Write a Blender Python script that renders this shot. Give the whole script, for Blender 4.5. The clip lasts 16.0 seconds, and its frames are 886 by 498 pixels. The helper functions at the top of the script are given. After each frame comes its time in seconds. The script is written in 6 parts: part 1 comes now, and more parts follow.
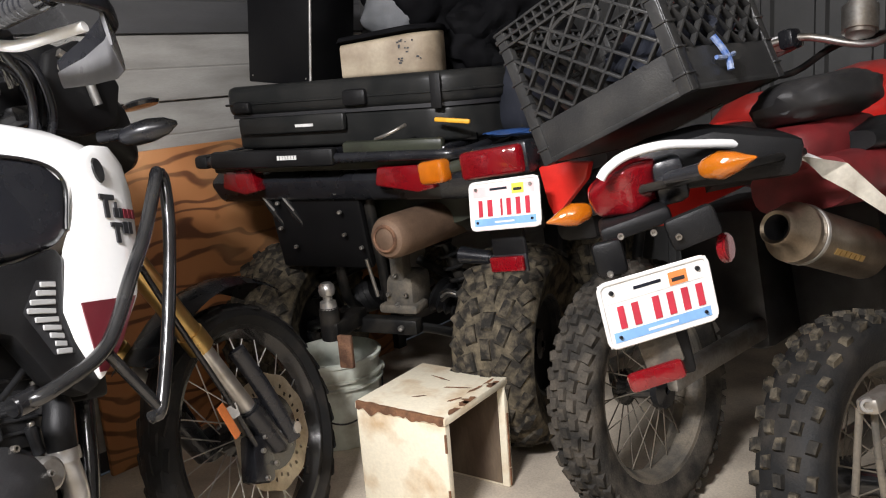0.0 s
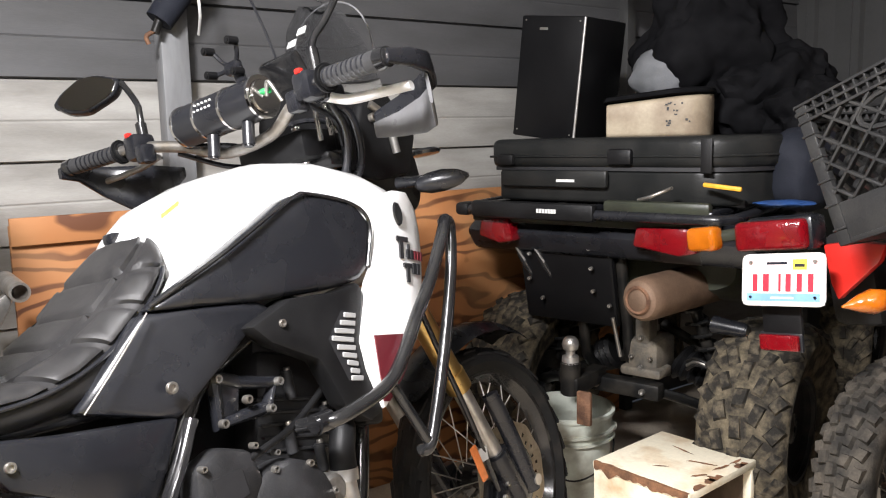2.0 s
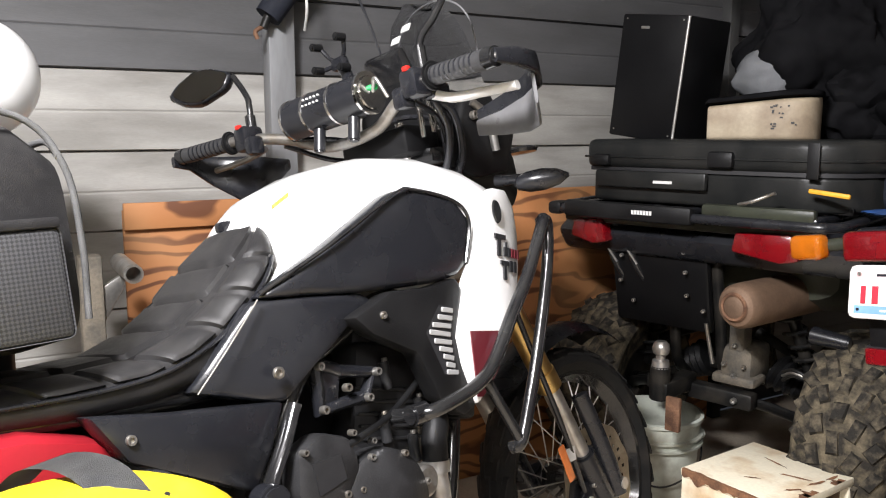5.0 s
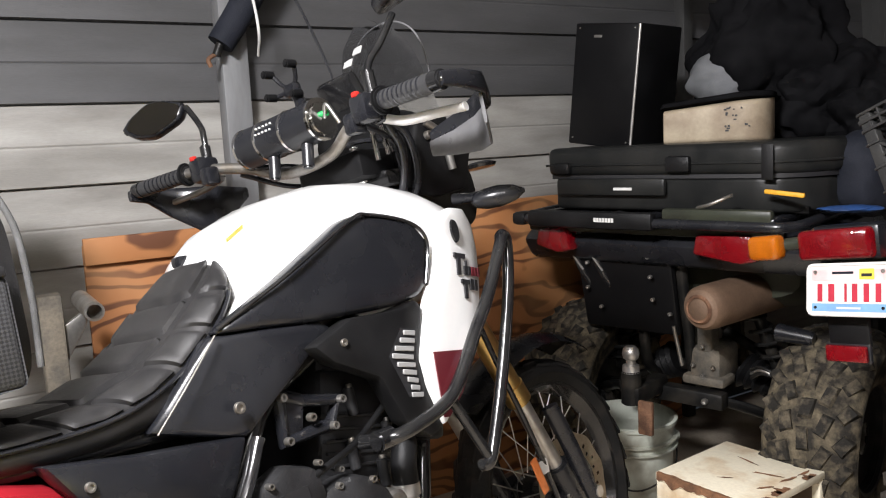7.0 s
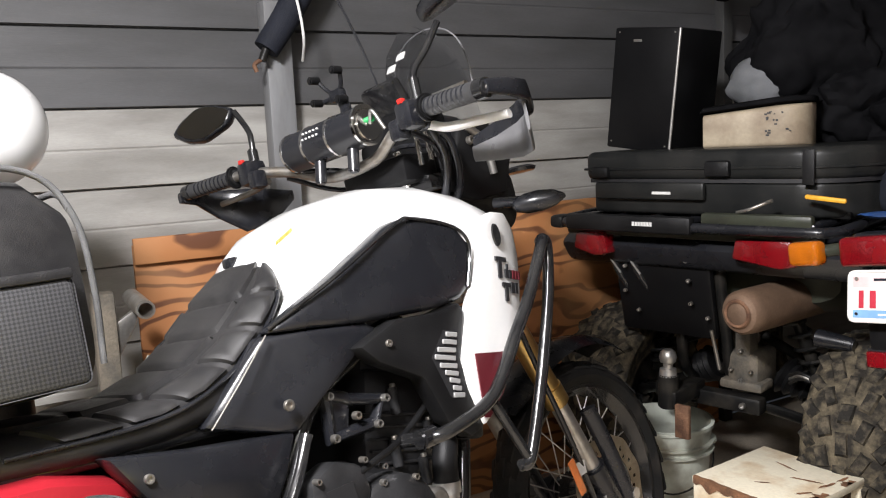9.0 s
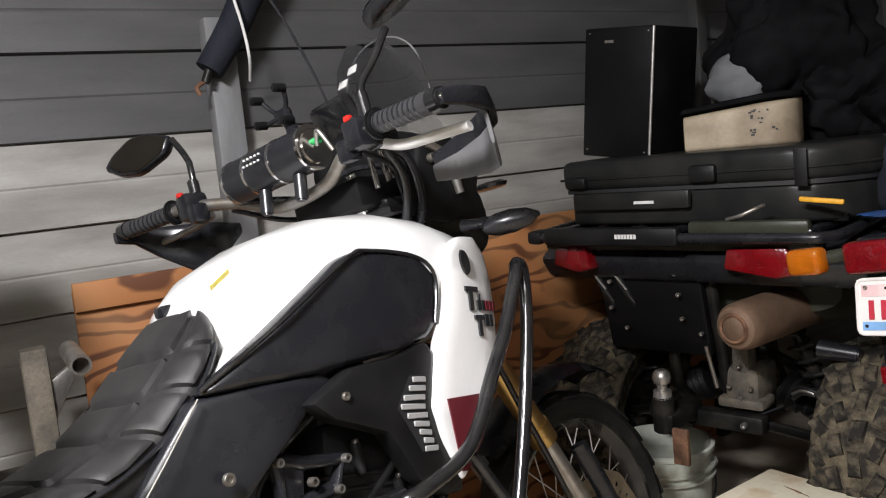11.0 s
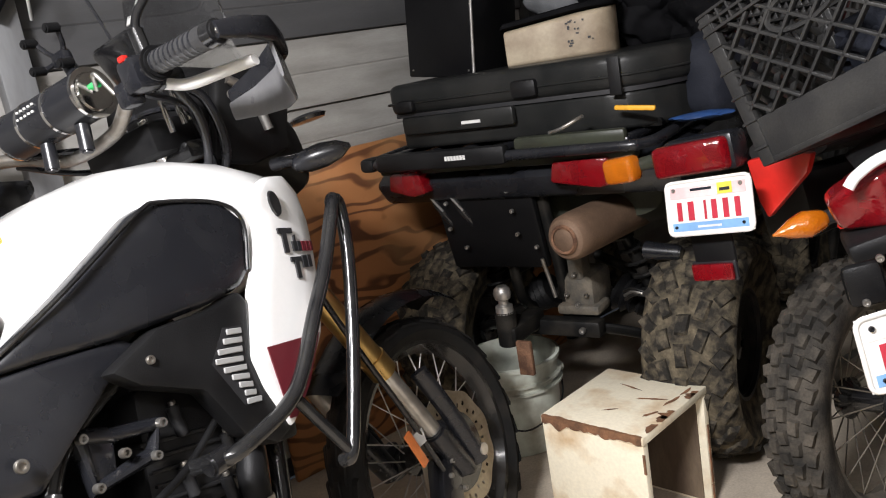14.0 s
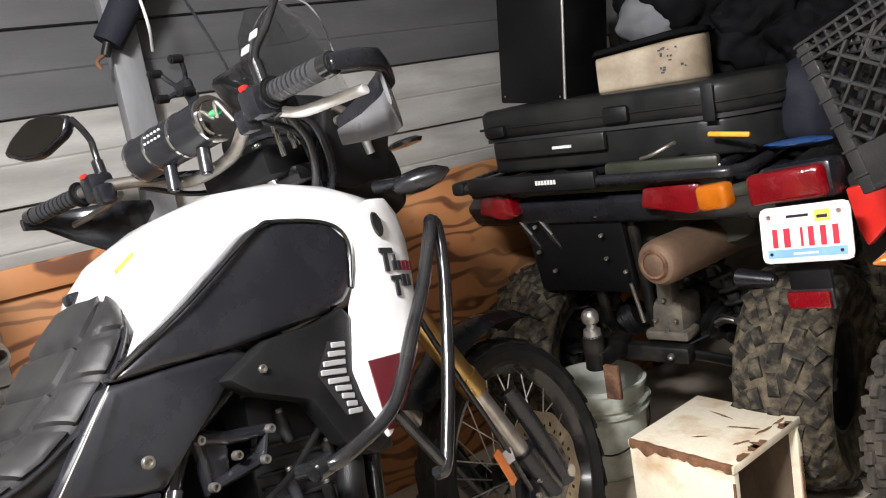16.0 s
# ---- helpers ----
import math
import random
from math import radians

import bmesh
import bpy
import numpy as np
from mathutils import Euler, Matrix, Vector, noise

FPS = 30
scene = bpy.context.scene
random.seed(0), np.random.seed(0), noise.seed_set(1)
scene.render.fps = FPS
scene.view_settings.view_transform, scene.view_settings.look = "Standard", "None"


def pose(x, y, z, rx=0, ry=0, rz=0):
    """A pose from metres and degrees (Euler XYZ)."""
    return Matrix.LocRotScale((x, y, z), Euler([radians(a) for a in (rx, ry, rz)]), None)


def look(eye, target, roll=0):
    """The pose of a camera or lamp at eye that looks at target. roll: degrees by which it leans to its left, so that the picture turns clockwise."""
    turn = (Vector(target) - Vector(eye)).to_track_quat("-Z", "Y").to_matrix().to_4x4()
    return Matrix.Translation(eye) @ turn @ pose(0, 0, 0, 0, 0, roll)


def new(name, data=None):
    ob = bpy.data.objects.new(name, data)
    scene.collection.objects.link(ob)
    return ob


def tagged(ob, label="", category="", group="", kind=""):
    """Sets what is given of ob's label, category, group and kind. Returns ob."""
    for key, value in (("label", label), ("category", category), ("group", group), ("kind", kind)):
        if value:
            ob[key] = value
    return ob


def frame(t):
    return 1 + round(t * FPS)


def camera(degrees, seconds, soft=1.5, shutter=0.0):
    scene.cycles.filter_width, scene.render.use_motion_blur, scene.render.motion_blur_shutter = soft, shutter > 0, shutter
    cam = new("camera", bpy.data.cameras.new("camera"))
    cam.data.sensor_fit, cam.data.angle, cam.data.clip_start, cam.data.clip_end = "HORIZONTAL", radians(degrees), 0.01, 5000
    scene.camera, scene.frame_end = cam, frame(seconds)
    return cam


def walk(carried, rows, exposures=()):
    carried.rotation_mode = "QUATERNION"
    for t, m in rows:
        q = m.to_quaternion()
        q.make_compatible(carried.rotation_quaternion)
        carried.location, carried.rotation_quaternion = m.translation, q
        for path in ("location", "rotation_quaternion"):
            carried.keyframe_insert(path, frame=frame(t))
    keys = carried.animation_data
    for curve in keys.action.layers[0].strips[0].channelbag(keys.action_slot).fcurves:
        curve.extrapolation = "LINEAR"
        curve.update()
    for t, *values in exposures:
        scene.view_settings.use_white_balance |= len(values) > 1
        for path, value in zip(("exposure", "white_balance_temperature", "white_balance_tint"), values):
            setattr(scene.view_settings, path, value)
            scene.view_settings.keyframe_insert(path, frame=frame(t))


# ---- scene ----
cam = camera(57.0, 16.0, soft=1.1)
PATH = [
    (0, (0.078, -0.192, 1.139), (0.022, 1.764, 0.723), -4.57),
    (0.5, (0.045, -0.201, 1.133), (-0.066, 1.755, 0.729), -2.61),
    (1, (0.022, -0.224, 1.169), (-0.268, 1.730, 0.853), -1.73),
    (1.5, (-0.005, -0.248, 1.183), (-0.426, 1.688, 0.912), -1.39),
    (2, (-0.047, -0.233, 1.169), (-0.593, 1.671, 0.893), -1.36),
    (2.5, (-0.063, -0.225, 1.165), (-0.660, 1.662, 0.879), -0.22),
    (3, (-0.072, -0.220, 1.159), (-0.684, 1.661, 0.860), 0.42),
    (3.5, (-0.064, -0.242, 1.181), (-0.718, 1.624, 0.878), 0.14),
    (4, (-0.068, -0.261, 1.180), (-0.767, 1.590, 0.891), 0.46),
    (4.2, (-0.074, -0.260, 1.175), (-0.789, 1.585, 0.885), 0.60),
    (6.3, (-0.064, -0.253, 1.190), (-0.781, 1.593, 0.913), -1.40),
    (6.5, (-0.057, -0.256, 1.197), (-0.762, 1.596, 0.925), -1.74),
    (7, (-0.041, -0.244, 1.199), (-0.722, 1.618, 0.932), -2.90),
    (7.5, (-0.047, -0.253, 1.181), (-0.715, 1.615, 0.930), -3.44),
    (8, (-0.044, -0.238, 1.195), (-0.710, 1.626, 0.905), -2.53),
    (8.5, (-0.062, -0.260, 1.187), (-0.747, 1.596, 0.894), -1.78),
    (8.7, (-0.045, -0.279, 1.200), (-0.768, 1.564, 0.918), -1.78),
    (10.8, (-0.075, -0.146, 1.231), (-0.839, 1.689, 1.009), -5.70),
    (11, (-0.077, -0.103, 1.214), (-0.794, 1.750, 0.983), -5.71),
    (11.5, (-0.046, -0.086, 1.250), (-0.626, 1.801, 0.931), -8.75),
    (12, (-0.045, -0.098, 1.219), (-0.633, 1.784, 0.885), -6.13),
    (12.5, (-0.032, -0.094, 1.238), (-0.657, 1.760, 0.820), -10.09),
    (13, (-0.027, -0.045, 1.218), (-0.555, 1.832, 0.773), -9.84),
    (13.5, (-0.004, -0.040, 1.224), (-0.481, 1.850, 0.774), -10.89),
    (14, (-0.002, -0.035, 1.215), (-0.426, 1.865, 0.758), -9.63),
    (14.5, (-0.024, -0.052, 1.213), (-0.442, 1.851, 0.764), -7.75),
    (15, (-0.025, -0.059, 1.214), (-0.500, 1.836, 0.784), -8.10),
    (15.5, (-0.014, -0.063, 1.221), (-0.556, 1.818, 0.811), -9.33),
    (16, (-0.016, -0.087, 1.226), (-0.622, 1.783, 0.856), -9.66),
]
EXPOSURES = [(0, -0.18), (0.5, 0.08), (1.0, 0.44), (1.5, 0.40), (2.0, 0.24), (3.0, 0.18), (4.2, 0.22), (6.3, -0.32), (7.2, -0.20), (8.7, -0.17), (10.8, -0.66), (11.5, -0.46), (12.5, -0.18), (13.0, -0.32), (13.5, -0.34), (14.5, -0.29), (16, -0.05)]
walk(cam, [(t, look(eye, target, roll)) for t, eye, target, roll in PATH], EXPOSURES)

# ---------------------------------------------------------------- light
world = bpy.data.worlds.new("night_room")
world.use_nodes = True
world.node_tree.nodes["Background"].inputs[0].default_value = (0.55, 0.62, 0.75, 1)
world.node_tree.nodes["Background"].inputs[1].default_value = 0.05
scene.world = world


def area_lamp(name, eye, target, sx, sy, watts, colour):
    d = bpy.data.lights.new(name, "AREA")
    d.shape, d.size, d.size_y, d.energy, d.color = "RECTANGLE", sx, sy, watts, colour
    ob = new(name, d)
    ob.matrix_world = look(eye, target)
    return ob


area_lamp("lamp_main", (-0.66, -0.32, 2.16), (-0.08, 0.95, 0.2), 0.45, 0.18, 122, (0.985, 0.965, 0.985))
# Unseen fill, added only to soften the shadows of the main lamp.
area_lamp("lamp_fill", (0.45, -1.3, 2.42), (-0.2, 1.8, 0.3), 0.9, 0.15, 18, (1.0, 0.965, 0.97))

# ---------------------------------------------------------------- materials
MATS = {}


def mat(name, base, rough=0.5, metal=0.0, other=None, amount=0.5, scale=8.0, fine=120.0, bump=0.05, spread=0.12, coat=0.0, stretch=(1, 1, 1), alpha_ior=0.0, rand=0.0, spec=0.5):
    """A surface with stains at one scale, grain at another, and fine relief."""
    m = bpy.data.materials.new(name)
    m.use_nodes = True
    nt = m.node_tree
    p = nt.nodes["Principled BSDF"]
    n, k = nt.nodes, nt.links
    tc = n.new("ShaderNodeTexCoord")
    mp = n.new("ShaderNodeMapping")
    mp.inputs["Scale"].default_value = stretch
    k.new(tc.outputs["Object"], mp.inputs[0])
    a, b = n.new("ShaderNodeTexNoise"), n.new("ShaderNodeTexNoise")
    for t, s, d in ((a, scale, 6), (b, fine, 3)):
        t.inputs["Scale"].default_value, t.inputs["Detail"].default_value = s, d
        k.new(mp.outputs[0], t.inputs["Vector"])
    ramp = n.new("ShaderNodeMapRange")
    ramp.inputs[1].default_value, ramp.inputs[2].default_value = 0.62 - 0.5 * amount, 0.78 - 0.3 * amount
    k.new(a.outputs[0], ramp.inputs[0])
    mix = n.new("ShaderNodeMix")
    mix.data_type = "RGBA"
    o = other or tuple(c * (1 - 3 * spread) for c in base)
    mix.inputs[6].default_value, mix.inputs[7].default_value = (*base, 1), (*o, 1)
    k.new(ramp.outputs[0], mix.inputs[0])
    gr = n.new("ShaderNodeMix")
    gr.data_type, gr.blend_type = "RGBA", "MULTIPLY"
    gr.inputs[0].default_value = 1.0
    mr = n.new("ShaderNodeMapRange")
    mr.inputs[1].default_value, mr.inputs[2].default_value = 0.25, 0.75
    mr.inputs[3].default_value, mr.inputs[4].default_value = 1 - spread, 1 + spread
    k.new(b.outputs[0], mr.inputs[0])
    k.new(mix.outputs[2], gr.inputs[6])
    k.new(mr.outputs[0], gr.inputs[7])
    out = gr.outputs[2]
    if rand:
        oi = n.new("ShaderNodeObjectInfo")
        mr2 = n.new("ShaderNodeMapRange")
        mr2.inputs[3].default_value, mr2.inputs[4].default_value = 1 - rand, 1 + rand
        k.new(oi.outputs["Random"], mr2.inputs[0])
        g2 = n.new("ShaderNodeMix")
        g2.data_type, g2.blend_type = "RGBA", "MULTIPLY"
        g2.inputs[0].default_value = 1.0
        k.new(out, g2.inputs[6])
        k.new(mr2.outputs[0], g2.inputs[7])
        out = g2.outputs[2]
    k.new(out, p.inputs["Base Color"])
    rr = n.new("ShaderNodeMapRange")
    rr.inputs[3].default_value, rr.inputs[4].default_value = max(0.02, rough - 0.12), min(1, rough + 0.12)
    k.new(a.outputs[0], rr.inputs[0])
    k.new(rr.outputs[0], p.inputs["Roughness"])
    p.inputs["Metallic"].default_value = metal
    p.inputs["Specular IOR Level"].default_value = spec
    p.inputs["Coat Weight"].default_value = coat
    p.inputs["Coat Roughness"].default_value = 0.08
    if bump:
        bp = n.new("ShaderNodeBump")
        bp.inputs["Strength"].default_value, bp.inputs["Distance"].default_value = bump, 0.004
        k.new(b.outputs[0], bp.inputs["Height"])
        k.new(bp.outputs[0], p.inputs["Normal"])
    if alpha_ior:
        p.inputs["Transmission Weight"].default_value = 1.0
        p.inputs["IOR"].default_value = alpha_ior
    MATS[name] = m
    return m


def plywood(name):
    m = bpy.data.materials.new(name)
    m.use_nodes = True
    n, k = m.node_tree.nodes, m.node_tree.links
    p = n["Principled BSDF"]
    tc, mp = n.new("ShaderNodeTexCoord"), n.new("ShaderNodeMapping")
    mp.inputs["Scale"].default_value = (1.6, 1.6, 3.4)
    k.new(tc.outputs["Object"], mp.inputs[0])
    w = n.new("ShaderNodeTexWave")
    w.wave_type, w.bands_direction = "BANDS", "Z"
    w.inputs["Scale"].default_value, w.inputs["Distortion"].default_value = 1.5, 15.0
    w.inputs["Detail"].default_value, w.inputs["Detail Scale"].default_value = 1.5, 1.6
    k.new(mp.outputs[0], w.inputs["Vector"])
    no = n.new("ShaderNodeTexNoise")
    no.inputs["Scale"].default_value, no.inputs["Detail"].default_value = 3.0, 5.0
    k.new(tc.outputs["Object"], no.inputs["Vector"])
    r = n.new("ShaderNodeValToRGB")
    r.color_ramp.elements[0].position, r.color_ramp.elements[0].color = 0.10, (0.13, 0.045, 0.016, 1)
    r.color_ramp.elements[1].position, r.color_ramp.elements[1].color = 0.36, (0.42, 0.175, 0.062, 1)
    k.new(w.outputs["Color"], r.inputs[0])
    mx = n.new("ShaderNodeMix")
    mx.data_type = "RGBA"
    mx.inputs[7].default_value = (0.50, 0.27, 0.12, 1)
    mr = n.new("ShaderNodeMapRange")
    mr.inputs[1].default_value, mr.inputs[2].default_value, mr.inputs[4].default_value = 0.45, 0.7, 0.6
    k.new(no.outputs[0], mr.inputs[0])
    k.new(mr.outputs[0], mx.inputs[0])
    k.new(r.outputs[0], mx.inputs[6])
    k.new(mx.outputs[2], p.inputs["Base Color"])
    p.inputs["Roughness"].default_value = 0.7
    MATS[name] = m
    return m


def plastic_lens(name, colour):
    m = bpy.data.materials.new(name)
    m.use_nodes = True
    n, k = m.node_tree.nodes, m.node_tree.links
    p = n["Principled BSDF"]
    tc = n.new("ShaderNodeTexCoord")
    v = n.new("ShaderNodeTexVoronoi")
    v.inputs["Scale"].default_value = 210.0
    k.new(tc.outputs["Object"], v.inputs["Vector"])
    no = n.new("ShaderNodeTexNoise")
    no.inputs["Scale"].default_value = 24.0
    k.new(tc.outputs["Object"], no.inputs["Vector"])
    mx = n.new("ShaderNodeMix")
    mx.data_type = "RGBA"
    mx.inputs[6].default_value = (*(c * 0.42 for c in colour), 1)
    mx.inputs[7].default_value = (*colour, 1)
    k.new(no.outputs[0], mx.inputs[0])
    k.new(mx.outputs[2], p.inputs["Base Color"])
    b = n.new("ShaderNodeBump")
    b.inputs["Strength"].default_value, b.inputs["Distance"].default_value = 0.4, 0.0015
    k.new(v.outputs["Distance"], b.inputs["Height"])
    k.new(b.outputs[0], p.inputs["Normal"])
    p.inputs["Roughness"].default_value = 0.16
    p.inputs["Transmission Weight"].default_value = 0.4
    p.inputs["Coat Weight"].default_value = 0.7
    MATS[name] = m
    return m


wall_pale = mat("pale_bounce_wall", (0.70, 0.70, 0.70), 0.7, scale=3, spread=0.05, bump=0.03)
slat_grey = mat("light_grey_slat", (0.36, 0.36, 0.355), 0.35, scale=20, spread=0.03, bump=0.0)
lever_silver = mat("silver_lever", (0.86, 0.86, 0.85), 0.42, 0.1, scale=20, spread=0.03, bump=0.0)
red_dark = mat("crimson_plastic", (0.30, 0.012, 0.02), 0.4, scale=9, spread=0.05, bump=0.02)
# Boards above 1.3 m take the dark tone, those below the pale one.
siding_low = mat("siding_pale", (0.385, 0.375, 0.35), 0.55, other=(0.235, 0.225, 0.205), amount=0.45, scale=2.2, fine=70, spread=0.05, bump=0.08, stretch=(1, 1, 5), rand=0.04)
siding_high = mat("siding_dark", (0.084, 0.084, 0.087), 0.6, other=(0.060, 0.060, 0.061), amount=0.5, scale=2.0, fine=60, spread=0.05, bump=0.08, stretch=(1, 1, 5), rand=0.05)
steel_wall = mat("painted_steel_wall", (0.060, 0.060, 0.059), 0.5, other=(0.042, 0.042, 0.041), scale=3, fine=60, spread=0.05, bump=0.04)
concrete = mat("concrete", (0.62, 0.54, 0.43), 0.85, other=(0.42, 0.36, 0.29), amount=0.5, scale=5, fine=160, spread=0.14, bump=0.25)
ceiling_mat = mat("pale_bounce_ceiling", (0.62, 0.615, 0.60), 0.8, scale=3, spread=0.06)
post_grey = mat("grey_painted_wood", (0.20, 0.205, 0.21), 0.6, other=(0.14, 0.14, 0.142), scale=10, stretch=(1, 1, 0.2), spread=0.06)
ply = plywood("plywood")
white_paint = mat("gloss_white_paint", (0.86, 0.86, 0.85), 0.22, other=(0.82, 0.82, 0.81), scale=6, spread=0.012, bump=0.0, coat=0.6)
black_plastic = mat("satin_black_plastic", (0.012, 0.0126, 0.0155), 0.27, other=(0.017, 0.0176, 0.0205), amount=0.35, scale=14, fine=500, bump=0.03, spec=0.6)
black_rough = mat("textured_black_plastic", (0.0065, 0.0065, 0.0070), 0.42, other=(0.011, 0.011, 0.0115), scale=10, fine=500, bump=0.2, spec=0.22)
black_gloss = mat("gloss_black_paint", (0.010, 0.010, 0.011), 0.2, other=(0.02, 0.02, 0.02), scale=20, bump=0.01, coat=0.4)
rubber = mat("tyre_rubber", (0.014, 0.014, 0.014), 0.6, other=(0.03, 0.027, 0.024), amount=0.35, scale=14, fine=220, bump=0.25, spec=0.15)
rubber_mud = mat("muddy_tyre_rubber", (0.030, 0.027, 0.023), 0.8, other=(0.15, 0.125, 0.085), amount=0.42, scale=26, fine=170, bump=0.5, spread=0.2, spec=0.10)
rubber_dusty = mat("dusty_tyre_rubber", (0.032, 0.030, 0.027), 0.8, other=(0.095, 0.083, 0.068), amount=0.45, scale=16, fine=190, bump=0.4, spread=0.2, spec=0.10)
knob_mud = mat("dried_mud_knob", (0.026, 0.024, 0.021), 0.8, other=(0.115, 0.097, 0.07), amount=0.36, scale=38, fine=200, bump=0.4, spread=0.2, spec=0.10)
seat_vinyl = mat("black_seat_vinyl", (0.018, 0.0175, 0.0182), 0.42, other=(0.026, 0.025, 0.025), scale=30, fine=600, bump=0.25, spec=0.4)
engine_grey = mat("dark_cast_metal", (0.038, 0.038, 0.040), 0.40, 0.30, other=(0.022, 0.022, 0.023), scale=18, fine=300, bump=0.15)
steel = mat("bright_steel", (0.66, 0.65, 0.63), 0.36, 0.85, other=(0.45, 0.43, 0.40), scale=30, bump=0.02)
alloy = mat("dusty_alloy", (0.45, 0.44, 0.42), 0.42, 0.9, other=(0.30, 0.27, 0.23), scale=18, bump=0.08)
bronzed = mat("browned_steel", (0.30, 0.25, 0.19), 0.4, 0.9, other=(0.18, 0.14, 0.10), scale=16, fine=220, bump=0.1)
chrome = mat("chrome", (0.85, 0.84, 0.82), 0.08, 1.0, scale=20, spread=0.02, bump=0.0)
gold = mat("gold_anodised", (0.62, 0.42, 0.16), 0.32, 0.9, other=(0.5, 0.33, 0.12), scale=20, spread=0.04, bump=0.02)
rust = mat("rusty_steel", (0.22, 0.115, 0.065), 0.8, 0.2, other=(0.10, 0.05, 0.03), scale=24, fine=250, bump=0.4, spread=0.25)
muffler_mat = mat("heat_browned_muffler", (0.20, 0.127, 0.083), 0.6, 0.35, other=(0.14, 0.09, 0.06), scale=12, fine=180, bump=0.15, spread=0.12)
stool_paint = mat("cream_stool_paint", (0.86, 0.79, 0.62), 0.5, other=(0.55, 0.36, 0.18), amount=0.20, scale=7, fine=120, bump=0.12, spread=0.06)
chipped = mat("bare_brown_wood", (0.27, 0.13, 0.065), 0.8, other=(0.13, 0.065, 0.035), scale=30, fine=200, bump=0.4, spread=0.2)
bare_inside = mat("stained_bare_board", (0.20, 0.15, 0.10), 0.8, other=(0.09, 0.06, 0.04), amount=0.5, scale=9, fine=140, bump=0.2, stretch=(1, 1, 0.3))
bucket_mat = mat("dirty_white_bucket", (0.60, 0.63, 0.55), 0.45, other=(0.30, 0.28, 0.22), amount=0.3, scale=9, fine=90, bump=0.05, spread=0.05)
maroon = mat("maroon_decal", (0.13, 0.018, 0.025), 0.35, scale=10, spread=0.05, bump=0.0, coat=0.3)
red_plastic = mat("red_plastic", (0.62, 0.025, 0.018), 0.33, other=(0.48, 0.02, 0.015), scale=9, spread=0.05, bump=0.02, coat=0.3)
red_lens = plastic_lens("red_lens", (0.36, 0.006, 0.014))
amber_lens = plastic_lens("amber_lens", (0.95, 0.26, 0.012))
plate_white = mat("plate_white", (0.80, 0.79, 0.77), 0.35, other=(0.72, 0.70, 0.67), scale=30, spread=0.03, bump=0.01)
cabinet_black = mat("flat_black_cabinet", (0.0045, 0.0045, 0.0050), 0.4, other=(0.006, 0.006, 0.0065), scale=5, bump=0.0, spec=0.18)
worn_cream = mat("worn_cream_plastic", (0.50, 0.47, 0.40), 0.45, other=(0.30, 0.27, 0.22), amount=0.4, scale=14, bump=0.05)
disc_steel = mat("tan_disc_steel", (0.62, 0.55, 0.43), 0.38, 0.6, other=(0.45, 0.38, 0.28), scale=20, bump=0.03)
mesh_grey = mat("woven_mesh", (0.10, 0.10, 0.105), 0.7, other=(0.07, 0.07, 0.072), scale=8, fine=300, bump=0.2)
mesh_weave = mesh_grey.node_tree.nodes.new("ShaderNodeTexChecker")
mesh_weave.inputs["Scale"].default_value = 260.0
mesh_weave.inputs["Color1"].default_value, mesh_weave.inputs["Color2"].default_value = (0.040, 0.040, 0.043, 1), (0.014, 0.014, 0.015, 1)
mesh_tc = mesh_grey.node_tree.nodes.new("ShaderNodeTexCoord")
mesh_map = mesh_grey.node_tree.nodes.new("ShaderNodeMapping")
mesh_map.inputs["Rotation"].default_value = (0, radians(45), 0)
mesh_grey.node_tree.links.new(mesh_tc.outputs["Object"], mesh_map.inputs[0])
mesh_grey.node_tree.links.new(mesh_map.outputs[0], mesh_weave.inputs["Vector"])
mesh_grey.node_tree.links.new(mesh_weave.outputs["Color"], mesh_grey.node_tree.nodes["Principled BSDF"].inputs["Base Color"])
grip_rubber = mat("grey_black_grip_rubber", (0.040, 0.040, 0.042), 0.55, other=(0.028, 0.028, 0.029), scale=20, fine=400, bump=0.2)
guard_grey = mat("smoked_grey_plastic", (0.16, 0.16, 0.165), 0.3, other=(0.12, 0.12, 0.125), scale=14, spread=0.05, bump=0.02)
plate_blue = mat("plate_blue", (0.22, 0.42, 0.72), 0.4, scale=20, spread=0.05, bump=0.0)
plate_pink = mat("plate_faded_pink", (0.72, 0.50, 0.50), 0.4, other=(0.78, 0.66, 0.65), scale=14, spread=0.05, bump=0.0)
plate_red = mat("plate_red_ink", (0.50, 0.035, 0.06), 0.4, scale=30, spread=0.05, bump=0.0)
sticker_orange = mat("sticker_orange", (0.85, 0.25, 0.07), 0.5, scale=40, spread=0.05, bump=0.0)
sticker_yellow = mat("sticker_yellow", (0.80, 0.66, 0.08), 0.5, scale=40, spread=0.05, bump=0.0)
ink = mat("black_ink", (0.02, 0.02, 0.022), 0.5, scale=40, spread=0.05, bump=0.0)
label_white = mat("white_label", (0.72, 0.72, 0.70), 0.5, scale=40, spread=0.05, bump=0.0)
beige_mat = mat("scuffed_beige_plastic", (0.42, 0.35, 0.25), 0.6, other=(0.27, 0.21, 0.145), amount=0.4, scale=11, fine=120, bump=0.08, spread=0.07)
case_mat = mat("grey_black_case", (0.0115, 0.0123, 0.0123), 0.36, other=(0.021, 0.021, 0.020), scale=9, fine=260, bump=0.08, spec=0.24)
olive = mat("olive_green_plastic", (0.038, 0.042, 0.030), 0.38, other=(0.026, 0.028, 0.021), scale=9, bump=0.05, spec=0.30)
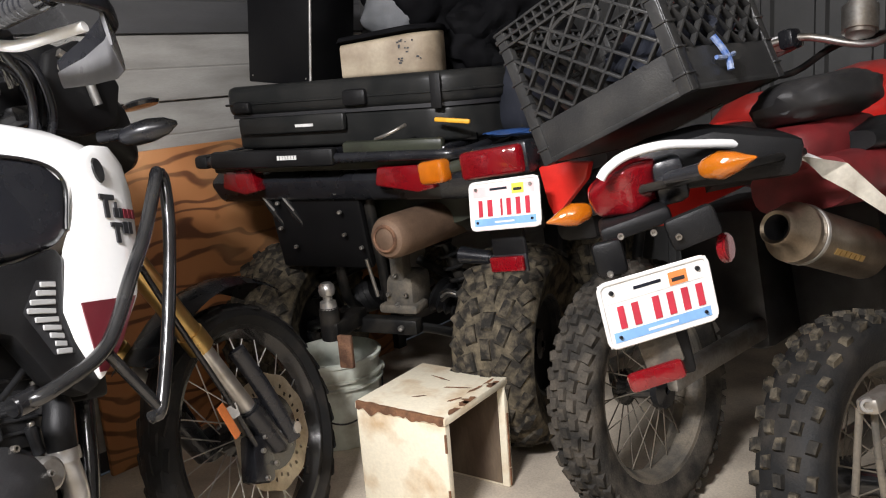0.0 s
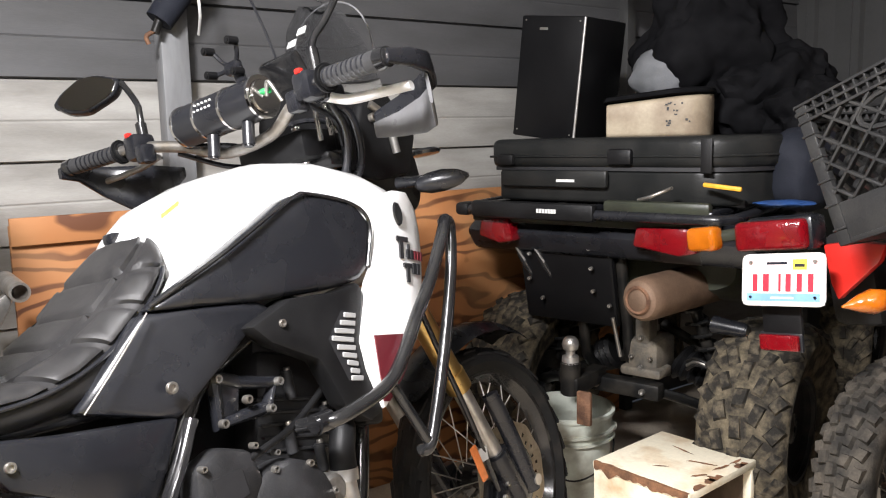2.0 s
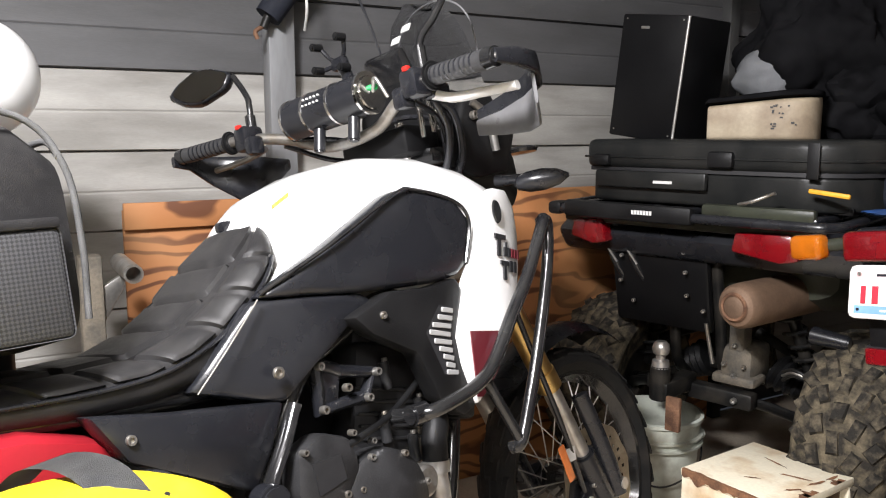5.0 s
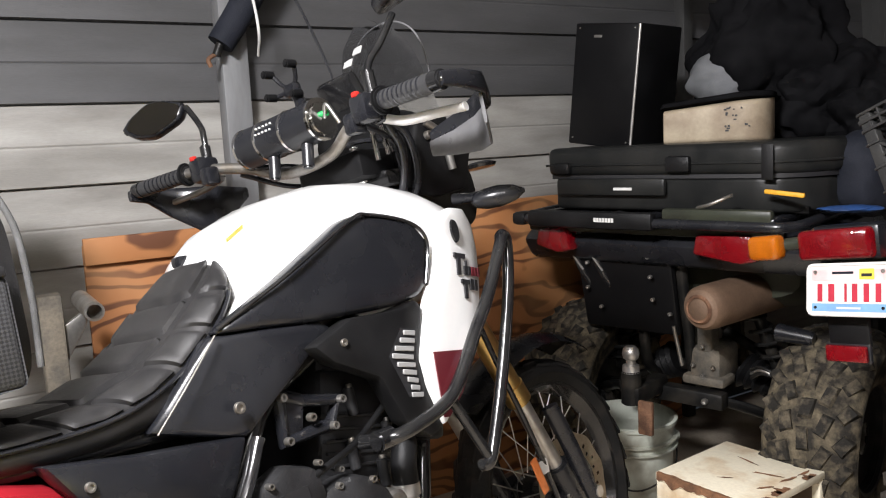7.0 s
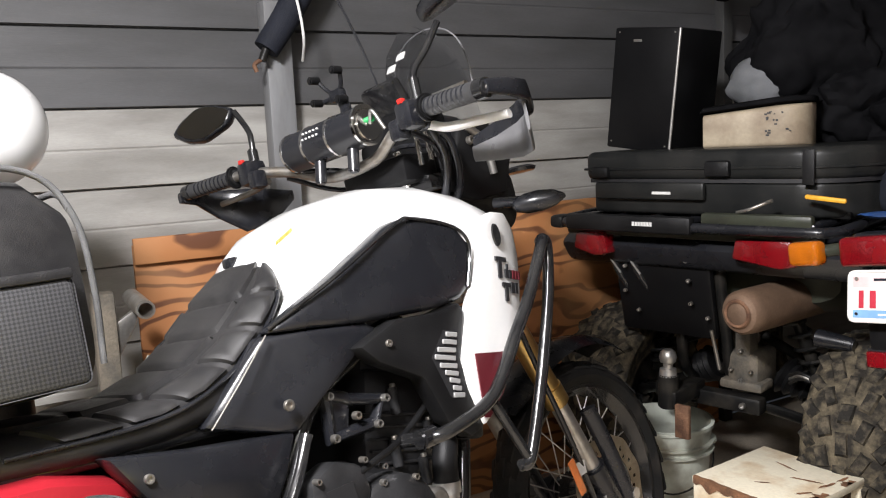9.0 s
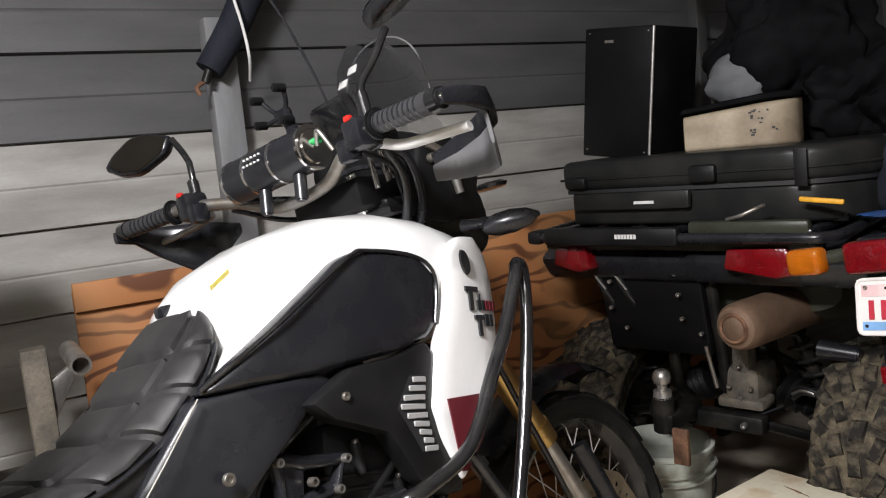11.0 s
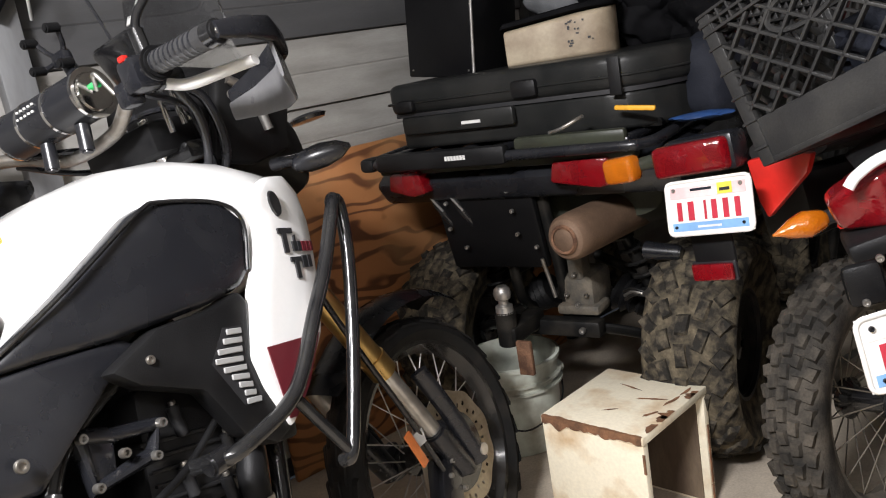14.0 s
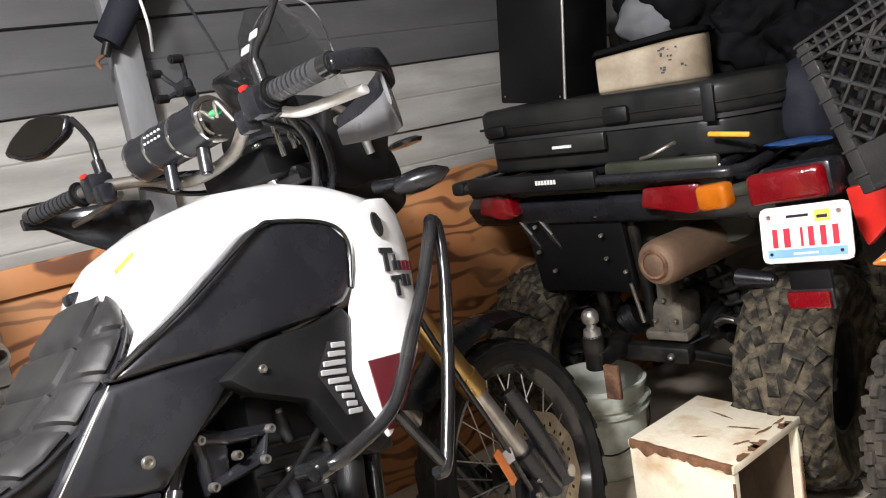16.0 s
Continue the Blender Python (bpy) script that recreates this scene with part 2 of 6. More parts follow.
cloth_black = mat("black_cloth", (0.0055, 0.0055, 0.0062), 0.95, other=(0.010, 0.010, 0.011), scale=10, fine=500, bump=0.4, spec=0.03)
cloth_grey = mat("grey_cloth", (0.16, 0.165, 0.175), 0.85, other=(0.11, 0.115, 0.12), scale=8, fine=400, bump=0.3)
navy = mat("navy_cloth", (0.012, 0.014, 0.020), 0.7, other=(0.02, 0.022, 0.03), scale=10, fine=300, bump=0.3, spec=0.15)
yellow_bag = mat("yellow_dry_bag_vinyl", (0.80, 0.66, 0.02), 0.35, other=(0.70, 0.55, 0.02), scale=6, spread=0.04, bump=0.05)
strap_grey = mat("grey_webbing", (0.10, 0.10, 0.10), 0.8, scale=20, fine=700, bump=0.5, spread=0.15)
blue_rope = mat("blue_rope", (0.04, 0.10, 0.30), 0.7, other=(0.26, 0.31, 0.42), amount=0.5, scale=90, fine=300, bump=0.5)
blue_plastic = mat("blue_plastic", (0.02, 0.065, 0.21), 0.5, scale=20)
orange_strap = mat("orange_strap", (0.85, 0.42, 0.03), 0.6, scale=20)
mirror_mat = mat("mirror_glass", (0.20, 0.205, 0.21), 0.03, 1.0, scale=4, spread=0.01, bump=0.0)
crate_mat = mat("worn_black_crate", (0.026, 0.026, 0.026), 0.32, other=(0.040, 0.039, 0.037), amount=0.35, scale=12, fine=240, bump=0.2, spec=0.35)
dark_metal = mat("black_frame_metal", (0.010, 0.010, 0.010), 0.4, 0.2, other=(0.03, 0.027, 0.023), amount=0.35, scale=16, fine=250, bump=0.15, spec=0.25)
mud_metal = mat("muddy_metal", (0.085, 0.078, 0.066), 0.75, 0.2, other=(0.17, 0.145, 0.11), scale=18, fine=170, bump=0.35, spread=0.18)
glass_clear = mat("clear_screen", (0.95, 0.96, 0.97), 0.05, spread=0.01, bump=0.0, alpha_ior=1.02)
green_knob = mat("green_knob", (0.03, 0.45, 0.12), 0.4)
helmet_white = mat("white_helmet", (0.8, 0.8, 0.79), 0.25, spread=0.01, bump=0.0, coat=0.5)
red_white_cloth = mat("dark_red_vinyl", (0.16, 0.014, 0.016), 0.5, scale=20, fine=500, bump=0.2)


# ---------------------------------------------------------------- geometry helpers
def thing(name, m=None, label="", category="", group=""):
    ob = new(name)
    ob.empty_display_size = 0.05
    if m is not None:
        ob.matrix_world = m
    return tagged(ob, label, category, group)


def mesh_of(name, bm, material, smooth=True):
    me = bpy.data.meshes.new(name)
    bmesh.ops.recalc_face_normals(bm, faces=bm.faces)
    bm.to_mesh(me)
    bm.free()
    me.materials.append(material)
    if smooth:
        for f in me.polygons:
            f.use_smooth = True
        me.set_sharp_from_angle(angle=radians(38))
    return me


def part(name, bm, material, parent=None, label="", smooth=True):
    ob = new(name, mesh_of(name, bm, material, smooth))
    ob.parent = parent
    return tagged(ob, label)


def solo(name, bm, material, m=None, label="", category="", group="", kind=""):
    ob = new(name, mesh_of(name, bm, material))
    if m is not None:
        ob.matrix_world = m
    return tagged(ob, label, category, group, kind)


def box(sx, sy, sz, c=(0, 0, 0), bevel=0.0, rot=None, seg=2, bm=None):
    b = bmesh.new()
    bmesh.ops.create_cube(b, size=1.0)
    bmesh.ops.scale(b, vec=(sx, sy, sz), verts=b.verts)
    if bevel:
        bmesh.ops.bevel(b, geom=b.edges[:], offset=bevel, segments=seg, profile=0.5, affect="EDGES")
    if rot is not None:
        bmesh.ops.transform(b, matrix=rot, verts=b.verts)
    bmesh.ops.translate(b, vec=c, verts=b.verts)
    return join(bm, b)


def join(bm, b):
    if bm is None:
        return b
    me = bpy.data.meshes.new("tmp")
    b.to_mesh(me)
    b.free()
    bm.from_mesh(me)
    bpy.data.meshes.remove(me)
    return bm


def rod(a, b, r, r2=None, seg=14, bm=None, bevel=0.0):
    a, b = Vector(a), Vector(b)
    d = b - a
    o = bmesh.new()
    bmesh.ops.create_cone(o, cap_ends=True, segments=seg, radius1=r, radius2=r if r2 is None else r2, depth=d.length)
    if bevel:
        bmesh.ops.bevel(o, geom=[e for e in o.edges if len(e.link_faces) == 2 and abs(e.link_faces[0].normal.dot(e.link_faces[1].normal)) < 0.5], offset=bevel, segments=2, affect="EDGES")
    bmesh.ops.transform(o, matrix=Matrix.Translation((a + b) / 2) @ d.to_track_quat("Z", "Y").to_matrix().to_4x4(), verts=o.verts)
    return join(bm, o)


def smooth_path(pts, n=6):
    """Catmull-Rom through the points."""
    p = [Vector(q) for q in pts]
    p = [2 * p[0] - p[1]] + p + [2 * p[-1] - p[-2]]
    out = []
    for i in range(1, len(p) - 2):
        for j in range(n):
            t = j / n
            a, b, c, d = p[i - 1], p[i], p[i + 1], p[i + 2]
            out.append(0.5 * (2 * b + (c - a) * t + (2 * a - 5 * b + 4 * c - d) * t * t + (3 * b - a - 3 * c + d) * t ** 3))
    out.append(p[-2])
    return out


def tube(pts, r, n=6, seg=12, bm=None, flat=1.0, straight=False):
    path = [Vector(q) for q in pts] if straight else smooth_path(pts, n)
    o = bmesh.new()
    rings, up = [], None
    for i, c in enumerate(path):
        d = (path[min(i + 1, len(path) - 1)] - path[max(i - 1, 0)]).normalized()
        if up is None:
            up = d.orthogonal().normalized()
        up = (up - d * up.dot(d)).normalized()
        side = d.cross(up)
        rr = r(i / (len(path) - 1)) if callable(r) else r
        rings.append([o.verts.new(c + rr * (math.cos(2 * math.pi * k / seg) * up * flat + math.sin(2 * math.pi * k / seg) * side)) for k in range(seg)])
    for a, b in zip(rings, rings[1:]):
        for k in range(seg):
            o.faces.new((a[k], a[(k + 1) % seg], b[(k + 1) % seg], b[k]))
    o.faces.new(rings[0][::-1])
    o.faces.new(rings[-1])
    return join(bm, o)


def lathe(profile, seg=48, axis="Y", bm=None, closed=True):
    """Turns (radius, along) pairs about an axis."""
    o = bmesh.new()
    rings = []
    for k in range(seg):
        a = 2 * math.pi * k / seg
        c, s = math.cos(a), math.sin(a)
        rings.append([o.verts.new({"Y": (r * c, h, r * s), "Z": (r * c, r * s, h), "X": (h, r * c, r * s)}[axis]) for r, h in profile])
    n = len(profile)
    for k in range(seg):
        a, b = rings[k], rings[(k + 1) % seg]
        for i in range(n if closed else n - 1):
            j = (i + 1) % n
            o.faces.new((a[i], b[i], b[j], a[j]))
    return join(bm, o)


def slab(poly, y0, y1, bevel=0.006, bend=None, bm=None, seg=2, cuts=0):
    """A plate: a polygon in x and z, from y0 to y1, its edges rounded; bend moves y by x and z."""
    o = bmesh.new()
    f = o.faces.new([o.verts.new((x, y0, z)) for x, z in poly])
    ext = bmesh.ops.extrude_face_region(o, geom=[f])
    bmesh.ops.translate(o, vec=(0, y1 - y0, 0), verts=[v for v in ext["geom"] if isinstance(v, bmesh.types.BMVert)])
    if bevel:
        bmesh.ops.bevel(o, geom=o.edges[:], offset=bevel, segments=seg, profile=0.5, affect="EDGES")
    if bend:
        bmesh.ops.triangulate(o, faces=o.faces[:])
        bmesh.ops.subdivide_edges(o, edges=[e for e in o.edges if e.calc_length() > 0.03], cuts=cuts or 3, use_grid_fill=True)
        for v in o.verts:
            v.co.y += bend(v.co.x, v.co.z)
    return join(bm, o)


def loft(sections, seg=28, power=2.6, bm=None):
    """A body through sections (x, y centre, half width, bottom, top) across x, each a rounded box."""
    o = bmesh.new()
    rings = []
    for x, yc, w, z0, z1 in sections:
        ring = []
        for k in range(seg):
            a = 2 * math.pi * k / seg
            c, s = math.cos(a), math.sin(a)
            ring.append(o.verts.new((x, yc + w * math.copysign(abs(c) ** (2 / power), c), (z0 + z1) / 2 + (z1 - z0) / 2 * math.copysign(abs(s) ** (2 / power), s))))
        rings.append(ring)
    for a, b in zip(rings, rings[1:]):
        for k in range(seg):
            o.faces.new((a[k], a[(k + 1) % seg], b[(k + 1) % seg], b[k]))
    o.faces.new(rings[0][::-1])
    o.faces.new(rings[-1])
    return join(bm, o)


def blob(c, s, seed=0, rough=0.12, freq=6.0, sub=4, power=1.0, bm=None):
    o = bmesh.new()
    bmesh.ops.create_icosphere(o, subdivisions=sub, radius=1.0)
    for v in o.verts:
        p = v.co.copy()
        if power != 1.0:
            p = Vector(math.copysign(abs(q) ** power, q) for q in p)
        d = noise.noise(p * freq * 0.35 + Vector((seed * 7.1, 3.3, 1.7))) + 0.5 * noise.noise(p * freq + Vector((seed, 1.1, 9.2)))
        p *= 1 + rough * d
        v.co = Vector((p.x * s[0], p.y * s[1], p.z * s[2])) + Vector(c)
    return join(bm, o)


def ribbon(pts, across, thick=0.003, n=6):
    """A strap of even width along a path."""
    path, a = smooth_path(pts, n), Vector(across) / 2
    o = bmesh.new()
    rows = [(o.verts.new(p - a), o.verts.new(p + a)) for p in path]
    for q, w in zip(rows, rows[1:]):
        o.faces.new((q[0], q[1], w[1], w[0]))
    bmesh.ops.solidify(o, geom=o.faces[:], thickness=thick)
    return o


def bike_frame(px, py, heading, lean):
    a, b = radians(heading), radians(lean)
    h = Vector((math.sin(a), math.cos(a), 0))
    l = Vector((-math.cos(a), math.sin(a), 0))
    u = math.cos(b) * Vector((0, 0, 1)) + math.sin(b) * l
    l2 = math.cos(b) * l - math.sin(b) * Vector((0, 0, 1))
    m = Matrix((h, l2, u)).transposed().to_4x4()
    m.translation = (px, py, 0)
    return m


def bolt(at, way, r=0.008, h=0.006, parent=None, material=None):
    a = Vector(at)
    w = Vector(way).normalized()
    r *= 0.66
    b = lathe([(0.0, h * 0.35), (r * 0.52, h * 0.35), (r * 0.56, h), (r * 0.9, h), (r, h * 0.8), (r, 0.0)], 14, "Z", closed=False)
    bmesh.ops.transform(b, matrix=Matrix.Translation(a) @ w.to_track_quat("Z", "Y").to_matrix().to_4x4(), verts=b.verts)
    return part("bolt", b, material or alloy, parent)


def tyre_tread(radius, width, kind, seed, rim_r, square):
    """Joined tread blocks round a tyre about the y axis."""
    rnd = random.Random(seed)
    o = bmesh.new()
    rows = {"road": (26, 5), "knob": (34, 5), "atv": (24, 5), "worn": (46, 5)}[kind]
    n, across = rows
    for i in range(n):
        for j in range(across):
            f = (j + 0.5) / across * 2 - 1
            ang = 2 * math.pi * (i + (0.5 if (j % 2) else 0.0)) / n
            y = f * width * 0.47
            a_ = math.sqrt(max(0.02, 1 - (0.94 * f) ** 2))
            r = rim_r + (radius - 0.002 - rim_r) * a_ ** square
            if kind == "knob":
                sx, sy, sz = radius * 0.088, width * 0.145, 0.020
            elif kind == "atv":
                sx, sy, sz = radius * (0.17 + 0.05 * rnd.random()), width * (0.125 + 0.03 * rnd.random()), 0.013 + 0.003 * rnd.random()
            elif kind == "worn":
                sx, sy, sz = radius * 0.105, width * 0.185, 0.018
            else:
                sx, sy, sz = radius * 0.16, width * 0.17, 0.005
            b = bmesh.new()
            bmesh.ops.create_cube(b, size=1)
            bmesh.ops.scale(b, vec=(sz, sy, sx), verts=b.verts)
            top = [v for v in b.verts if v.co.x > 0]
            bmesh.ops.scale(b, vec=(1, 0.74, 0.74), verts=top)
            tw = (0.75 * f if kind == "atv" else 0.22 * f) + (rnd.random() - 0.5) * (0.22 if kind == "atv" else 0.1)
            m = Matrix.Rotation(-ang, 4, "Y") @ Matrix.Translation((r, y, 0)) @ Matrix.Rotation(f * 0.6 * abs(f), 4, "Z") @ Matrix.Rotation(tw * 1.2, 4, "X")
            bmesh.ops.transform(b, matrix=m, verts=b.verts)
            join(o, b)
    jit = {"road": 0.0, "knob": 0.0035, "atv": 0.0055, "worn": 0.004}[kind]
    for v in o.verts:
        v.co += jit * noise.noise_vector(v.co * 31.0 + Vector((seed, 0, 0))) + 0.4 * jit * noise.noise_vector(v.co * 90.0)
    return o


def wheel(parent, name, centre, radius, width, rim_r, kind, tyre_material, rim_material, seed=1, spokes=28, disc=0.0, tread_material=None):
    w = new(name)
    w.parent, w.location = parent, centre
    w.empty_display_size = 0.05
    prof = []
    square = {"atv": 0.28, "knob": 0.34, "worn": 0.45, "road": 0.6}[kind]
    hw = width / 2
    for k in range(17):
        a = math.pi * k / 16
        prof.append((rim_r + (radius - 0.012 - rim_r) * math.sin(a) ** square, -hw * math.cos(a) * (1.0 if 0 < k < 16 else 0.72)))
    part("tyre", lathe(prof, 56), tyre_material, w)
    part("tread", tyre_tread(radius - 0.010, width, kind, seed, rim_r, square), tread_material or tyre_material, w)
    rw = hw * 0.72
    part("rim", lathe([(rim_r + 0.004, -rw), (rim_r + 0.006, -rw + 0.008), (rim_r - 0.016, -rw + 0.014), (rim_r - 0.022, 0), (rim_r - 0.016, rw - 0.014), (rim_r + 0.006, rw - 0.008), (rim_r + 0.004, rw), (rim_r - 0.010, rw - 0.003), (rim_r - 0.030, 0), (rim_r - 0.010, -rw + 0.003)], 56), rim_material, w)
    part("hub", lathe([(0.010, -0.07), (0.045, -0.065), (0.048, -0.05), (0.026, -0.035), (0.026, 0.035), (0.048, 0.05), (0.045, 0.065), (0.010, 0.07)], 24), alloy if rim_material is alloy else black_gloss, w)
    if spokes:
        wire = steel if rim_material is black_gloss else mud_metal
        me = mesh_of("spoke", rod((0.045, -0.05, 0.0), (rim_r - 0.02, 0.0, 0.055), 0.0017, seg=6), wire)
        me2 = mesh_of("spoke", rod((0.045, 0.05, 0.0), (rim_r - 0.02, 0.0, -0.055), 0.0017, seg=6), wire)
        for i in range(spokes):
            s = new("spoke", (me, me2)[i % 2])
            s.parent = w
            s.rotation_euler = (0, 2 * math.pi * i / spokes, 0)
    return w


def brake_disc(parent, y, r, inner, material, name="brake_disc"):
    """A thin petal disc with rows of drilled holes."""
    o = bmesh.new()
    n = 96
    radii = [inner, inner + 0.012, inner + 0.022, inner + 0.032, r]
    vs = []
    for k in range(n):
        a = 2 * math.pi * k / n
        vs.append([o.verts.new((q * math.cos(a), y, q * math.sin(a)) if i < 4 else ((q + 0.003 * math.sin(10 * a)) * math.cos(a), y, (q + 0.003 * math.sin(10 * a)) * math.sin(a))) for i, q in enumerate(radii)])
    for k in range(n):
        for i in range(4):
            if i in (1, 2) and (k + 3 * i) % 6 == 0:
                continue
            o.faces.new((vs[k][i], vs[(k + 1) % n][i], vs[(k + 1) % n][i + 1], vs[k][i + 1]))
    bmesh.ops.solidify(o, geom=o.faces[:], thickness=0.004)
    return part(name, o, material, parent)


# ---------------------------------------------------------------- the room
WD, WN = Vector((0.62, 0.785, 0)).normalized(), Vector((-0.785, 0.62, 0)).normalized()
ROOM = Matrix((WD, WN, Vector((0, 0, 1)))).transposed().to_4x4()
# room axes: x along the siding wall, y towards it, z up
S0, S1, D0, D1, TOP = -3.2, 3.60, -2.4, 2.20, 2.5


def structure(name, bm, material, label, parent=None):
    ob = new(name, mesh_of(name, bm, material))
    ob.matrix_world = ROOM
    return tagged(ob, label, kind="structure")


floor_bm = bmesh.new()
bmesh.ops.create_grid(floor_bm, x_segments=60, y_segments=50, size=0.5)
for v in floor_bm.verts:
    v.co = Vector((S0 + (v.co.x + 0.5) * (S1 - S0), D0 + (v.co.y + 0.5) * (D1 - D0), 0))
    v.co.z = 0.0015 * noise.noise(v.co * 2.0) - 0.0015
bmesh.ops.solidify(floor_bm, geom=floor_bm.faces[:], thickness=0.08)
structure("floor", floor_bm, concrete, "dusty grey-brown concrete floor slab")
# Unseen ceiling, kept pale to bounce fill light into the room.
structure("ceiling", box(S1 - S0 + 0.2, D1 - D0 + 0.2, 0.1, ((S0 + S1) / 2, (D0 + D1) / 2, TOP + 0.05)), ceiling_mat, "plain pale ceiling out of view, bounces fill light")
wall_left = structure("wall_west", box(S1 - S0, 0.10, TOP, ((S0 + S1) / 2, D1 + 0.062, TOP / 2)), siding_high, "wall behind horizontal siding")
# East and south walls are unseen; their pale tone is set to bounce light.
structure("wall_east", box(S1 - S0, 0.1, TOP, ((S0 + S1) / 2, D0 - 0.05, TOP / 2)), wall_pale, "plain pale wall out of view, bounces fill light")
structure("wall_south", box(0.1, D1 - D0 + 0.2, TOP, (S0 - 0.05, (D0 + D1) / 2, TOP / 2)), wall_pale, "plain pale wall out of view, bounces fill light")
wall_back = structure("wall_north", box(0.1, D1 - D0 + 0.2, TOP, (S1 + 0.062, (D0 + D1) / 2, TOP / 2)), steel_wall, "grey ribbed steel wall")


def siding_course():
    """One lapped siding board with a crease half way up."""
    o = bmesh.new()
    L = (S1 - S0)
    prof = [(0.0, 0.0), (-0.018, 0.004), (-0.0115, 0.098), (-0.0095, 0.103), (-0.0115, 0.108), (-0.004, 0.207), (0.0, 0.21)]
    a = [o.verts.new((S0, D1 + y, z)) for y, z in prof]
    b = [o.verts.new((S0 + L, D1 + y, z)) for y, z in prof]
    for i in range(len(prof) - 1):
        o.faces.new((a[i], a[i + 1], b[i + 1], b[i]))
    o.faces.new((a[-1], a[0], b[0], b[-1]))
    o.faces.new(a[::-1])
    o.faces.new(b)
    return o


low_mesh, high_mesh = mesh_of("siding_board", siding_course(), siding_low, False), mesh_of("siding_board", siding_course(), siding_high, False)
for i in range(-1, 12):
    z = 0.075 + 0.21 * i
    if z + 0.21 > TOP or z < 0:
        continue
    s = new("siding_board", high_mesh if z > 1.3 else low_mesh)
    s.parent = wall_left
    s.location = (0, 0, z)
# ribbed steel of the far wall
rib_bm = bmesh.new()
rib_prof = [(0.0, -0.11), (0.0, -0.03), (-0.02, -0.018), (-0.02, 0.018), (0.0, 0.03), (0.0, 0.11)]
ra = [rib_bm.verts.new((S1 + x, y, 0)) for x, y in rib_prof]
rb = [rib_bm.verts.new((S1 + x, y, TOP)) for x, y in rib_prof]
for i in range(5):
    rib_bm.faces.new((ra[i], ra[i + 1], rb[i + 1], rb[i]))
rib_mesh = mesh_of("steel_rib_panel", rib_bm, steel_wall, False)
for i in range(21):
    s = new("steel_rib_panel", rib_mesh)
    s.parent = wall_back
    s.location = (-0.002, D0 + 0.11 + 0.22 * i, 0)

structure("post", box(0.075, 0.06, 1.62, (0.525, D1 - 0.045, 0.81), 0.004), post_grey, "grey painted wooden post against siding")
structure("post", box(0.05, 0.05, TOP, (2.355, D1 - 0.03, TOP / 2), 0.004), steel_wall, "steel post against the siding")


def on_wall(name, bm, material, label, category):
    ob = new(name, mesh_of(name, bm, material))
    ob.matrix_world = ROOM
    return tagged(ob, label, category)


on_wall("plywood_sheet", box(0.62, 0.018, 0.96, (0.40, D1 - 0.032, 0.49), 0.002), ply, "orange-brown plywood sheet leaning on siding", "plywood")
on_wall("plywood_offcut", box(0.62, 0.016, 0.07, (0.40, D1 - 0.052, 0.955), 0.002), ply, "narrow plywood strip fixed along sheet top", "plywood")
on_wall("plywood_sheet", box(1.3, 0.018, 0.98, (1.66, D1 - 0.034, 0.49), 0.002), ply, "swirling-grain plywood sheet against siding behind quad", "plywood")

# ---------------------------------------------------------------- white adventure motorcycle
T = bike_frame(-0.415, 1.647, 21, 13)
bike = thing("motorcycle", T, "white adventure motorcycle with black panels leaning on sidestand", "motorcycle")
AX = 0.325
fw = wheel(bike, "front_wheel", (-0.012, 0, AX), 0.336, 0.095, 0.268, "road", rubber, black_gloss, 3, 32)
brake_disc(fw, -0.075, 0.141, 0.088, disc_steel)
part("disc_carrier", lathe([(0.03, -0.078), (0.092, -0.078), (0.092, -0.072), (0.03, -0.072)], 24), black_gloss, fw)
rw = wheel(bike, "rear_wheel", (-1.59, 0, 0.325), 0.335, 0.15, 0.24, "road", rubber, black_gloss, 4, 32)
for y in (-0.11, 0.11):
    f = part("fork_leg", rod((-0.36, y, 0.955), (-0.192, y, 0.602), 0.0265, seg=24), gold, bike, "gold anodised fork tube")
    part("fork_collar", rod((-0.21, y, 0.64), (-0.187, y, 0.592), 0.030, seg=24, bevel=0.004), gold, f)
    part("stanchion", rod((-0.20, y, 0.62), (-0.103, y, 0.405), 0.0205, seg=20), steel, f, "polished steel stanchion")
    b = rod((-0.112, y, 0.425), (-0.05, y, 0.30), 0.031, 0.028, seg=18, bevel=0.005)
    box(0.05, 0.035, 0.09, (-0.03, y, AX), 0.012, bm=b)
    part("fork_foot", b, black_plastic, f)
    part("fork_guard", tube([(-0.112, y * 1.2, 0.56), (-0.072, y * 1.22, 0.46), (-0.036, y * 1.22, 0.35), (-0.02, y * 1.2, 0.30)], 0.02, flat=0.45), black_plastic, f)
part("axle_bolt", rod((0, -0.15, 0), (0, 0.15, 0), 0.014), steel, fw)
cal = part("brake_caliper", box(0.075, 0.05, 0.11, (-0.115, -0.095, 0.30), 0.014, Matrix.Rotation(radians(24), 4, "Y")), black_plastic, bike)
for q in ((-0.10, 0.345), (-0.135, 0.26), (-0.09, 0.275), (-0.12, 0.32)):
    bolt((q[0], -0.12, q[1]), (0, -1, 0), 0.009, 0.007, cal)
part("fork_reflector", box(0.022, 0.006, 0.085, (-0.225, -0.15, 0.435), 0.003, Matrix.Rotation(radians(-16), 4, "Y")), sticker_orange, bike, "orange side reflector")
part("warning_tag", box(0.034, 0.002, 0.03, (-0.195, -0.142, 0.445), 0.0), label_white, bike)
part("brake_hose", tube([(-0.36, -0.16, 0.9), (-0.30, -0.165, 0.7), (-0.22, -0.15, 0.52), (-0.13, -0.115, 0.34)], 0.006), black_plastic, bike)
fo = bmesh.new()
NA = 15
rows = []
